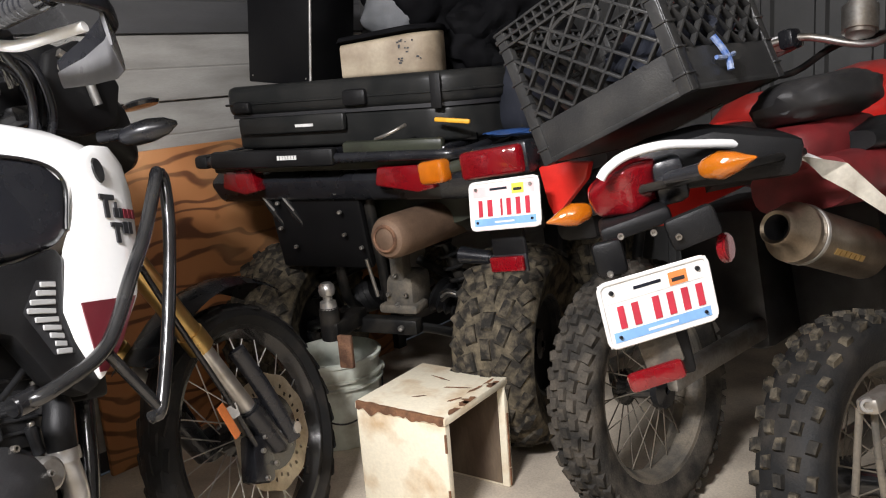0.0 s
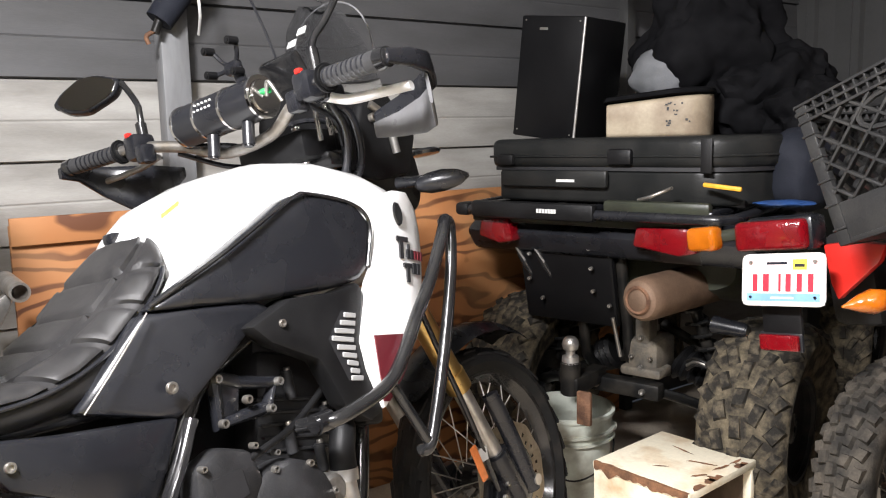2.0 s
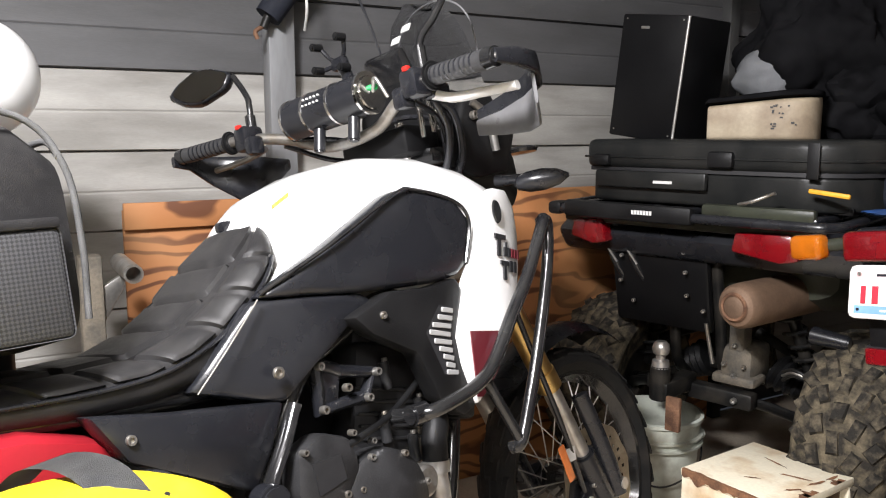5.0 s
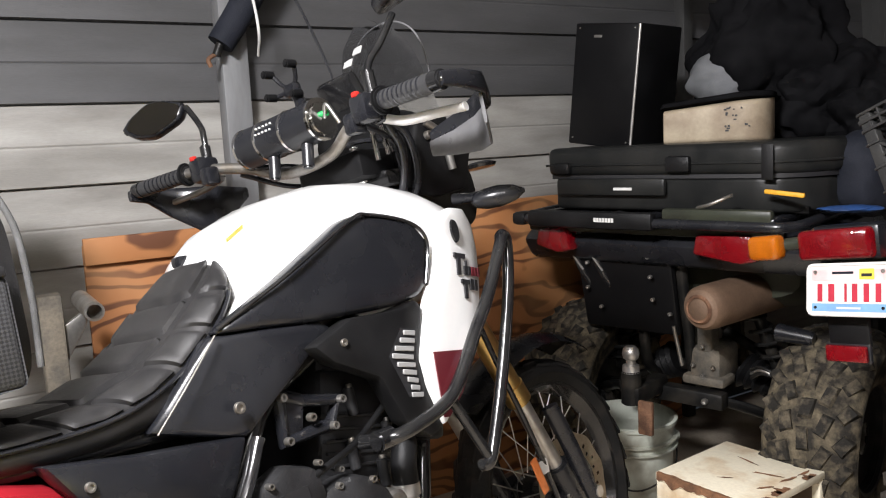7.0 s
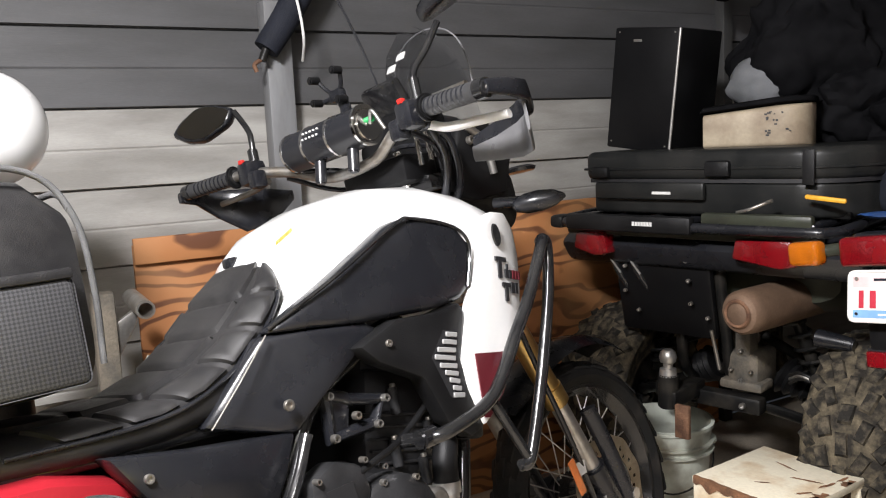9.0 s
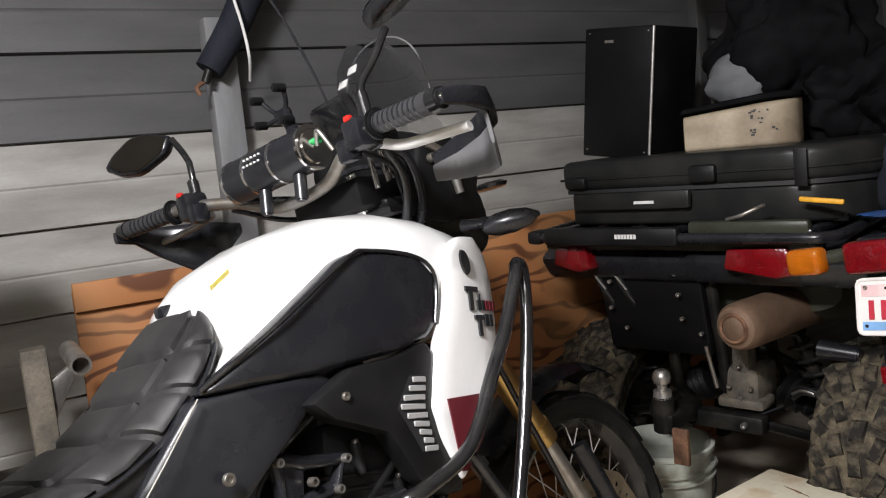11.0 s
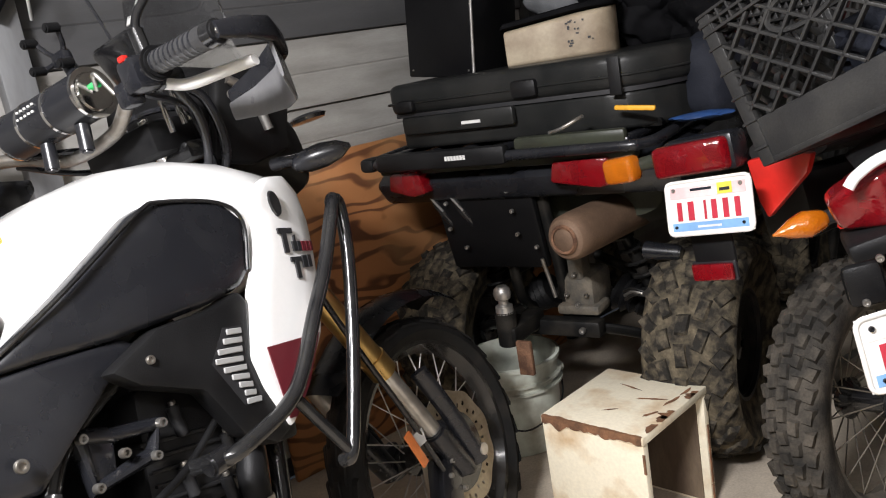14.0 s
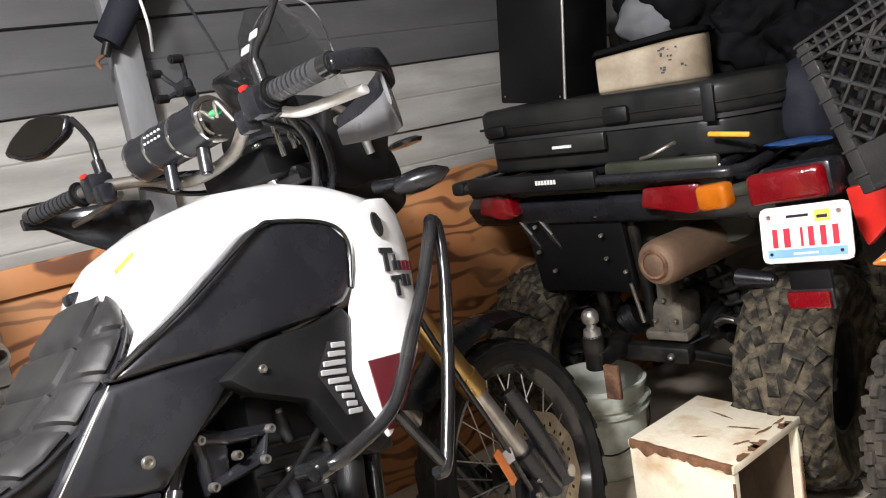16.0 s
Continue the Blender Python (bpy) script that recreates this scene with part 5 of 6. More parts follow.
gc = box(0.14, 0.10, 0.11, (-0.08, -0.10, 0.50), 0.02)
box(0.06, 0.05, 0.10, (-0.12, -0.10, 0.585), 0.012, bm=gc)
box(0.09, 0.13, 0.03, (-0.12, -0.10, 0.455), 0.01, bm=gc)
gearbox = part("gear_case", gc, mud_metal, quad, "mud-caked rear gear case")
for y, z in ((-0.13, 0.50), (-0.07, 0.50), (-0.10, 0.56), (-0.10, 0.47)):
    bolt((-0.155, y, z), (-1, 0, 0), 0.010, 0.01, gearbox)
for s in (-1, 1):
    part("drive_shaft", rod((-0.02, -0.08 + s * 0.07, 0.47), (0.0, s * 0.33, 0.33), 0.018, seg=14), dark_metal, quad)
    bt = [(0.050 - 0.006 * (k // 2) + (0.010 if k % 2 else 0), -0.05 + 0.012 * k) for k in range(9)]
    bo = lathe([(0.0, -0.055)] + bt + [(0.0, 0.06)], 24, closed=False)
    bmesh.ops.transform(bo, matrix=Matrix.Translation((-0.02, -0.06 + s * 0.15, 0.45)) @ Matrix.Rotation(radians(-25 * s), 4, "X") @ Matrix.Diagonal((1, s, 1, 1)), verts=bo.verts)
    part("rubber_boot", bo, black_rough, quad)
    a = part("suspension_arm", tube([(-0.14, -0.06 + s * 0.06, 0.40), (-0.10, s * 0.22, 0.375), (0.0, s * 0.35, 0.31)], 0.022, 6, 10, flat=0.6), dark_metal, quad)
    part("suspension_arm", tube([(0.05, s * 0.08, 0.56), (0.03, s * 0.22, 0.50), (0.0, s * 0.35, 0.42)], 0.016, 6, 10), dark_metal, quad)
    sh = rod((0.02, s * 0.28, 0.40), (-0.06, s * 0.18, 0.76), 0.018, seg=14)
    part("shock_absorber", sh, dark_metal, quad)
    part("shock_spring", tube([(0.02 - 0.08 * k / 60 + 0.034 * math.cos(k * 0.8), s * (0.28 - 0.10 * k / 60) + 0.034 * math.sin(k * 0.8), 0.42 + 0.30 * k / 60) for k in range(60)], 0.006, straight=True, seg=6), dark_metal, quad)
for k in range(3):
    part("cable_loop", tube([(-0.10, -0.22, 0.47 + 0.012 * k), (-0.14, -0.27, 0.50 + 0.008 * k), (-0.13, -0.34, 0.48), (-0.08, -0.40, 0.42 - 0.01 * k)], 0.005, 6, 8), alloy if k == 1 else dark_metal, quad)
part("cross_bar", box(0.05, 0.34, 0.05, (-0.16, 0.0, 0.405), 0.01), dark_metal, quad)
for y in (-0.12, 0.03, 0.12):
    bolt((-0.186, y, 0.405), (-1, 0, 0), 0.014, 0.012, quad)
hb = part("hitch_bar", box(0.18, 0.05, 0.05, (-0.24, 0.04, 0.43), 0.006), dark_metal, quad)
part("hitch_plate", box(0.016, 0.045, 0.10, (-0.335, -0.01, 0.375), 0.004), rust, hb, "rusty hitch plate")
ball = lathe([(0.0, 0.585), (0.014, 0.584), (0.022, 0.576), (0.0255, 0.562), (0.022, 0.548), (0.014, 0.542), (0.014, 0.530), (0.024, 0.527), (0.026, 0.505), (0.022, 0.50), (0.0, 0.50)], 24, "Z", closed=False)
bmesh.ops.translate(ball, vec=(-0.31, 0.05, -0.01), verts=ball.verts)
part("tow_ball", ball, steel, hb, "worn steel tow ball")
part("ball_shank", rod((-0.31, 0.05, 0.50), (-0.31, 0.05, 0.40), 0.030, seg=18, bevel=0.004), dark_metal, hb)
part("stabiliser_link", rod((-0.20, -0.03, 0.62), (-0.18, -0.045, 0.50), 0.006, seg=10), alloy, quad)
part("canister", rod((-0.12, -0.30, 0.62), (-0.12, -0.40, 0.612), 0.026, 0.020, seg=18, bevel=0.004), black_plastic, quad)
part("seat", loft([(0.15, 0, 0.17, 0.92, 0.97), (0.3, 0, 0.17, 0.92, 1.0), (0.7, 0, 0.13, 0.9, 0.98), (0.9, 0, 0.1, 0.9, 0.96)], 20, 3), seat_vinyl, quad)
part("handlebar", tube([(0.95, -0.38, 1.14), (1.0, -0.2, 1.12), (1.05, 0, 1.05), (1.0, 0.2, 1.12), (0.95, 0.38, 1.14)], 0.012), dark_metal, quad)

# ---------------------------------------------------------------- load on the quad's rack
case = thing("cargo_case", Q, "grey-black plastic cargo box strapped on rack", "box")


def plan_slab(poly, z0, z1, bevel, seg=3):
    o = bmesh.new()
    f = o.faces.new([o.verts.new((x, y, z0)) for x, y in poly])
    ext = bmesh.ops.extrude_face_region(o, geom=[f])
    bmesh.ops.translate(o, vec=(0, 0, z1 - z0), verts=[v for v in ext["geom"] if isinstance(v, bmesh.types.BMVert)])
    if bevel:
        bmesh.ops.bevel(o, geom=o.edges[:], offset=bevel, segments=seg, profile=0.5, affect="EDGES")
    return o


def case_outline(g):
    pts = [(-0.27 - g, 0.345 + g), (-0.27 - g, -0.30)]
    pts += [(-0.05 - (0.22 + g) * math.cos(a), -0.30 - (0.18 + g) * math.sin(a)) for a in (0.35, 0.7, 1.05, 1.4)]
    pts += [(0.24 + g, -0.48 - g), (0.24 + g, 0.345 + g)]
    return pts


part("case_base", plan_slab(case_outline(-0.012), 0.966, 1.062, 0.014), case_mat, case)
part("case_lid", plan_slab(case_outline(0.006), 1.066, 1.152, 0.022), case_mat, case)
part("case_seam", plan_slab(case_outline(-0.006), 1.058, 1.070, 0.0), ink, case)
part("case_band", plan_slab(case_outline(0.009), 1.096, 1.103, 0.002, 1), case_mat, case)
part("case_wing", box(0.02, 0.36, 0.05, (-0.275, 0.13, 1.035), 0.008), case_mat, case)
part("latch", box(0.03, 0.075, 0.045, (-0.277, -0.09, 1.098), 0.010), black_rough, case)
part("latch", box(0.03, 0.06, 0.035, (-0.277, 0.29, 1.090), 0.010), black_rough, case)
part("case_badge", box(0.002, 0.06, 0.008, (-0.2865, 0.08, 1.030), 0), label_white, case)
part("case_foot", box(0.40, 0.70, 0.02, (-0.01, -0.065, 0.972), 0.005), black_rough, case)
part("tie_strap", box(0.004, 0.03, 0.09, (-0.281, -0.335, 1.10), 0.001), black_rough, case)
part("strap_buckle", tube([(-0.33, -0.17, 0.985), (-0.35, -0.21, 0.995), (-0.34, -0.25, 1.012), (-0.345, -0.27, 1.02)], 0.005, 5, 10), alloy, case)
part("orange_strap", box(0.012, 0.10, 0.012, (-0.30, -0.385, 1.022), 0.004, Matrix.Rotation(radians(6), 4, "X")), orange_strap, case, "orange strap end")


bb = thing("equipment_cabinet", Matrix.Translation((-0.385, 2.455, 1.150)) @ bike_frame(0, 0, 26, -7), "tall black cabinet with silver edge strip", "cabinet")
part("cabinet_body", box(0.24, 0.235, 0.375, (0.0, 0.02, 0.187), 0.006), cabinet_black, bb)
part("edge_strip", rod((-0.119, -0.096, 0.006), (-0.119, -0.096, 0.372), 0.0045, seg=10), steel, bb, "silver corner strip")
part("cabinet_badge", box(0.001, 0.03, 0.008, (-0.1215, 0.05, 0.335), 0), alloy, bb)
for y, z in ((-0.08, 0.02), (0.12, 0.02), (0.12, 0.36), (-0.08, 0.36)):
    bolt((-0.12, y, z), (-1, 0, 0), 0.004, 0.002, bb)

bt_ = thing("beige_tub", pose(-0.095, 2.345, 1.148, 0, 0, -8), "scuffed beige plastic tub with dark lid on case", "tub")
tub = loft([(-0.145, 0, 0.085, 0.0, 0.098), (-0.14, 0, 0.10, 0, 0.10), (0.06, 0, 0.112, 0.0, 0.118), (0.105, 0, 0.108, 0, 0.12), (0.13, 0, 0.092, 0, 0.121), (0.146, 0, 0.065, 0, 0.122), (0.152, 0, 0.03, 0.0, 0.122)], 28, 9)
part("tub_body", tub, beige_mat, bt_)
lid = loft([(-0.152, 0, 0.09, 0.100, 0.112), (-0.14, 0, 0.108, 0.102, 0.122), (0.06, 0, 0.118, 0.119, 0.142), (0.105, 0, 0.113, 0.121, 0.144), (0.135, 0, 0.095, 0.121, 0.143), (0.152, 0, 0.068, 0.122, 0.141), (0.158, 0, 0.03, 0.122, 0.138)], 28, 4)
part("tub_lid", lid, cloth_black, bt_)
rnd = random.Random(8)
for i in range(16):
    part("paint_scuff", box(0.004 + 0.006 * rnd.random(), 0.001, 0.002 + 0.004 * rnd.random(), (0.03 + 0.07 * rnd.random(), -0.1125, 0.03 + 0.07 * rnd.random()), 0), ink, bt_)

for k, (c, s, sd) in enumerate((((0.04, 2.52, 1.40), (0.22, 0.16, 0.25), 3), ((0.20, 2.50, 1.27), (0.20, 0.15, 0.16), 6), ((0.33, 2.44, 1.19), (0.14, 0.15, 0.13), 8))):
    jb = blob(c, s, sd, 0.28, 5.0, 5)
    for v in jb.verts:
        v.co += 0.012 * noise.noise_vector(v.co * 8.0) + 0.006 * noise.noise_vector(v.co * 22.0)
    solo("jacket", jb, cloth_black, None, "crumpled black jacket piled on cargo box", "jacket", "jackets on the quad")
gb = blob((-0.085, 2.42, 1.335), (0.10, 0.08, 0.085), 11, 0.16, 4.0, 4)
solo("grey_cloth", gb, cloth_grey, None, "bunched grey cloth on beige tub lid", "cloth")
bp = thing("soft_bag", pose(0.285, 2.17, 0.955, 0, 0, -30), "dark padded bag standing on rack end", "bag")
part("bag_body", blob((0, 0.02, 0.10), (0.075, 0.14, 0.115), 14, 0.06, 4.0, 4, 0.7), navy, bp)
sp = blob((0.225, 2.02, 0.975), (0.075, 0.03, 0.010), 2, 0.2, 5, 3)
solo("blue_strap", sp, blue_plastic, None, "blue nylon strap lying on rack", "strap")

# ---------------------------------------------------------------- number plates and tail ends of the dirt bikes

def number_plate(parent, m, sticker, top, widths):
    """A small plate: white face, blue foot, printed bars for the characters, bolts."""
    pl = part("number_plate", None_box(0.178, 0.003, 0.102, m, 0.0), plate_white, parent, "white number plate with red bars and blue foot")
    part("plate_rim", rim_frame(0.178, 0.102, m), plate_white, pl)
    part("plate_foot", None_box(0.160, 0.0006, 0.016, m @ Matrix.Translation((0, -0.0022, -0.036)), 0.0), plate_blue, pl)
    part("plate_band", None_box(0.160, 0.0006, 0.022, m @ Matrix.Translation((0, -0.0021, 0.030)), 0.0), top, pl)
    x = -0.070
    for w in widths:
        if w:
            part("character_bar", None_box(w * 0.62, 0.0008, 0.036, m @ Matrix.Translation((x + w / 2, -0.0026, -0.006)), 0.0), plate_red, pl)
            x += w + 0.006
        else:
            x += 0.010
    part("script_bar", None_box(0.045, 0.0006, 0.005, m @ Matrix.Translation((-0.012, -0.0028, 0.034)), 0.0), navy, pl)
    part("motto_bar", None_box(0.05, 0.0006, 0.004, m @ Matrix.Translation((0, -0.0028, -0.037)), 0.0), label_white, pl)
    part("year_sticker", None_box(0.030, 0.0006, 0.021, m @ Matrix.Translation((0.038, -0.0029, 0.031)), 0.0), sticker, pl)
    part("sticker_bar", None_box(0.021, 0.0006, 0.006, m @ Matrix.Translation((0.038, -0.0034, 0.029)), 0.0), ink, pl)
    for sx in (-1, 1):
        for sz in (-1, 1):
            c = m @ Vector((sx * 0.071, -0.003, sz * 0.036))
            w = m.to_3x3() @ Vector((0, -1, 0))
            bolt(c, w, 0.0045 if sz < 0 else 0.006, 0.003, pl, black_plastic if (sz < 0 or sticker is sticker_orange) else alloy)
    return pl


def None_box(sx, sy, sz, m, bevel):
    b = box(sx, sy, sz, (0, 0, 0), bevel)
    bmesh.ops.transform(b, matrix=m, verts=b.verts)
    return b


def rim_frame(w, h, m):
    pts = []
    r = 0.012
    for cx, cz, a0 in ((w / 2 - r, h / 2 - r, 0), (-w / 2 + r, h / 2 - r, 90), (-w / 2 + r, -h / 2 + r, 180), (w / 2 - r, -h / 2 + r, 270)):
        for k in range(5):
            a = radians(a0 + 22.5 * k)
            pts.append((cx + r * math.cos(a), -0.001, cz + r * math.sin(a)))
    pts.append(pts[0])
    b = tube(pts, 0.0035, straight=True, seg=8)
    bmesh.ops.transform(b, matrix=m, verts=b.verts)
    return b


def facing(at, heading, lean, tilt):
    """World pose of a plate that faces backwards from a bike."""
    a = bike_frame(0, 0, heading, lean)
    h, l, u = (a.col[0].to_3d(), a.col[1].to_3d(), a.col[2].to_3d())
    m = Matrix((-l, h, u)).transposed().to_4x4()
    m.translation = at
    return m @ Matrix.Rotation(radians(tilt), 4, "X")


def tail_signal(parent, inner, centre, size=1.0, axis=None):
    st = part("signal_stalk", rod(inner, centre, 0.010, 0.012, seg=12), black_plastic, parent)
    d = (Vector(centre) - Vector(inner)).normalized()
    b = loft([(-0.045, 0, 0.012, -0.012, 0.012), (-0.035, 0, 0.022, -0.019, 0.019), (-0.005, 0, 0.028, -0.026, 0.026), (0.022, 0, 0.020, -0.018, 0.018), (0.042, 0, 0.010, -0.008, 0.008), (0.056, 0, 0.003, -0.002, 0.002)], 20, 2.2)
    bmesh.ops.scale(b, vec=(size, size, size), verts=b.verts)
    bmesh.ops.transform(b, matrix=Matrix.Translation(Vector(centre) + d * 0.03) @ d.to_track_quat("X", "Z").to_matrix().to_4x4(), verts=b.verts)
    part("turn_signal", b, amber_lens, parent, "amber turn signal")


# ---- first dirt bike, beside the quad
B1 = bike_frame(0.513, 1.717, 45, 8)
I1 = B1.inverted()
dirt = thing("dirt_bike", B1, "red dirt bike with number plate parked beside quad", "motorcycle")
wheel(dirt, "rear_wheel", (0.03, 0, 0.325), 0.335, 0.125, 0.232, "worn", rubber_dusty, mud_metal, 12, 32)
wheel(dirt, "front_wheel", (1.40, 0, 0.34), 0.345, 0.09, 0.27, "worn", rubber_dusty, mud_metal, 13, 0)
pm1 = I1 @ facing((0.167, 1.536, 0.860), 37.3, 7.4, -10.5)
number_plate(dirt, pm1, sticker_yellow, plate_pink, (0.017, 0.021, 0, 0.008, 0.018, 0.018, 0.018))
w1 = I1 @ facing((0.167, 1.536, 0.860), 37.3, 7.4, 0)


def rel(m, x, y, z):
    return m @ Vector((x, y, z))


lb = box(0.155, 0.055, 0.064, (-0.045, 0.05, 0.089), 0.012, seg=3)
for v in lb.verts:
    if v.co.x > 0.0:
        v.co.y += 0.022 * v.co.x / 0.03
bmesh.ops.transform(lb, matrix=w1, verts=lb.verts)
part("tail_light", lb, red_lens, dirt, "rectangular red tail light")
hb2 = box(0.155, 0.06, 0.074, (-0.036, 0.085, 0.090), 0.012)
bmesh.ops.transform(hb2, matrix=w1, verts=hb2.verts)
part("light_housing", hb2, black_plastic, dirt)
sg1 = box(0.078, 0.045, 0.056, (-0.215, 0.05, 0.088), 0.014, seg=3)
bmesh.ops.transform(sg1, matrix=w1, verts=sg1.verts)
part("turn_signal", sg1, amber_lens, dirt, "amber turn signal")
part("signal_stalk", rod(rel(w1, -0.19, 0.07, 0.09), rel(w1, -0.08, 0.09, 0.10), 0.014), olive, dirt)
br = box(0.090, 0.012, 0.090, (-0.028, 0.032, -0.080), 0.006)
bmesh.ops.transform(br, matrix=w1, verts=br.verts)
part("plate_bracket", br, black_rough, dirt)
rf = box(0.088, 0.012, 0.034, (-0.032, 0.020, -0.135), 0.004)
bmesh.ops.transform(rf, matrix=w1, verts=rf.verts)
part("rear_reflector", rf, red_lens, dirt, "red rectangular reflector")
rb2 = box(0.096, 0.010, 0.042, (-0.032, 0.030, -0.135), 0.004)
bmesh.ops.transform(rb2, matrix=w1, verts=rb2.verts)
part("reflector_back", rb2, black_plastic, dirt)
fl1 = slab([(0.040, 0.062), (0.100, 0.066), (0.168, 0.058), (0.152, 0.022), (0.062, -0.055), (0.050, -0.02)], 0.09, 0.115, 0.006)
bmesh.ops.transform(fl1, matrix=w1, verts=fl1.verts)
part("rear_fender", fl1, red_plastic, dirt, "red plastic rear fender corner")
part("inner_fender", slab([(-0.14, 0.74), (-0.16, 0.88), (0.25, 0.86), (0.3, 0.72), (0.1, 0.72), (-0.05, 0.74)], -0.06, 0.06, 0.02), black_rough, dirt)
part("seat", loft([(-0.1, 0, 0.09, 0.90, 0.95), (0.2, 0, 0.12, 0.88, 0.96), (0.6, 0, 0.11, 0.85, 0.93), (0.8, 0, 0.08, 0.88, 0.98)], 18, 3), seat_vinyl, dirt)
part("tank", loft([(0.65, 0, 0.10, 0.78, 0.95), (0.85, 0, 0.15, 0.72, 1.02), (1.05, 0, 0.13, 0.74, 1.02), (1.15, 0, 0.08, 0.8, 0.98)], 18, 3), red_plastic, dirt)
part("swingarm", box(0.55, 0.035, 0.06, (0.28, -0.10, 0.36), 0.012), alloy, dirt)
part("swingarm", box(0.55, 0.035, 0.06, (0.28, 0.10, 0.36), 0.012), alloy, dirt)
part("engine", box(0.40, 0.26, 0.42, (0.68, 0, 0.50), 0.04), engine_grey, dirt)
part("handlebar", tube([(1.0, -0.40, 1.12), (1.03, -0.2, 1.12), (1.08, 0, 1.06), (1.03, 0.2, 1.12), (1.0, 0.4, 1.12)], 0.011), dark_metal, dirt)
for y in (-0.1, 0.1):
    part("fork_leg", rod((1.05, y, 1.0), (1.38, y, 0.36), 0.024), steel, dirt)

# ---- second dirt bike, nearest, with the crate
B2 = bike_frame(0.89, 1.20, 50, 14)
I2 = B2.inverted()
dirt2 = thing("dirt_bike", B2, "red and white dirt bike with steel muffler, carrying a crate", "motorcycle")
w2 = wheel(dirt2, "rear_wheel", (-0.02, 0, 0.325), 0.335, 0.135, 0.232, "knob", rubber, mud_metal, 21, 32, tread_material=knob_mud)
wheel(dirt2, "front_wheel", (1.40, 0, 0.34), 0.345, 0.09, 0.27, "knob", rubber, mud_metal, 22, 0)
brake_disc(w2, -0.085, 0.11, 0.07, alloy)
hub = rod((-0.02, -0.10, 0.325), (-0.02, -0.16, 0.325), 0.03, seg=18, bevel=0.004)
part("axle_nut", hub, steel, dirt2)
part("axle_block", box(0.12, 0.03, 0.07, (0.02, -0.125, 0.325), 0.01), alloy, dirt2)
part("brake_caliper", box(0.12, 0.05, 0.06, (0.05, -0.10, 0.41), 0.012), alloy, dirt2)
ca = part("chain_adjuster", box(0.085, 0.035, 0.026, I2 @ Vector((0.700, 1.005, 0.596)), 0.007), alloy, dirt2, "dusty alloy adjuster block")
for q, w in (((0.668, 1.0, 0.585), (0.664, 0.998, 0.44)), ((0.690, 1.0, 0.58), (0.700, 1.0, 0.50)), ((0.700, 1.0, 0.50), (0.712, 1.0, 0.43))):
    part("adjuster_link", rod(I2 @ Vector(q), I2 @ Vector(w), 0.006, seg=12, bevel=0.001), mud_metal, ca)
bolt(I2 @ Vector((0.672, 0.985, 0.598)), I2.to_3x3() @ Vector((-0.4, -1, 0.2)), 0.018, 0.012, ca, steel)
part("brake_hose", tube([(0.05, -0.13, 0.40), (-0.02, -0.15, 0.42), (0.0, -0.14, 0.30), (0.15, -0.13, 0.28)], 0.005), black_plastic, dirt2)
f2 = facing((0.369, 1.031, 0.7695), -9.2, 9.9, -3.5)
pm2 = I2 @ f2
number_plate(dirt2, pm2, sticker_orange, plate_white, (0.017, 0.018, 0, 0.018, 0.018, 0.018, 0.018))
g2 = I2 @ facing((0.372, 1.045, 0.765), 8, 12, 0)


def at2(b):
    bmesh.ops.transform(b, matrix=g2, verts=b.verts)
    return b


part("plate_bracket", at2(box(0.07, 0.02, 0.13, (0.0, 0.040, -0.075), 0.008)), black_rough, dirt2)
part("bracket_arm", at2(box(0.05, 0.018, 0.06, (-0.055, 0.022, 0.082), 0.010)), black_rough, dirt2)
part("bracket_arm", at2(box(0.080, 0.018, 0.055, (0.080, 0.024, 0.098), 0.010, Matrix.Rotation(radians(-9), 4, "Y"))), black_rough, dirt2)
part("rear_reflector", at2(box(0.092, 0.016, 0.034, (-0.030, 0.0, -0.118), 0.008, Matrix.Rotation(radians(-6), 4, "Y"))), red_lens, dirt2, "red rectangular reflector")
part("reflector_bracket", at2(box(0.062, 0.008, 0.062, (-0.014, 0.016, -0.080), 0.004, Matrix.Rotation(radians(-6), 4, "Y"))), mud_metal, dirt2)
part("side_reflector", at2(rod((0.118, 0.055, 0.047), (0.130, 0.048, 0.047), 0.024, seg=20, bevel=0.003)), red_lens, dirt2, "round red side reflector")
for q in ((-0.03, 0.115), (0.02, 0.108), (0.055, 0.092), (-0.06, 0.06)):
    c = g2 @ Vector((q[0], 0.012, q[1]))
    bolt(c, g2.to_3x3() @ Vector((0, -1, 0)), 0.008, 0.006, dirt2)
tl2 = slab([(-0.068, 0.174), (-0.045, 0.193), (0.015, 0.212), (0.058, 0.207), (0.046, 0.180), (0.048, 0.142), (0.004, 0.126), (-0.058, 0.129)], 0.085, 0.16, 0.012, (lambda x, z: 0.5 * abs(x) - 0.25 * (z - 0.16)), seg=3)
part("tail_light", at2(tl2), red_lens, dirt2, "pointed red tail light")
part("light_housing", at2(box(0.118, 0.10, 0.030, (-0.002, 0.115, 0.114), 0.010, Matrix.Rotation(radians(-6), 4, "Y"))), black_rough, dirt2)
part("light_housing", at2(box(0.055, 0.10, 0.078, (0.070, 0.15, 0.164), 0.015)), black_plastic, dirt2)
for nm, wp, wi in (("l", (0.300, 1.262, 0.880), (0.37, 1.275, 0.893)), ("r", (0.452, 1.055, 0.968), (0.400, 1.095, 0.952))):
    tail_signal(dirt2, I2 @ Vector(wi), I2 @ Vector(wp), 0.84 if nm == "l" else 0.86)
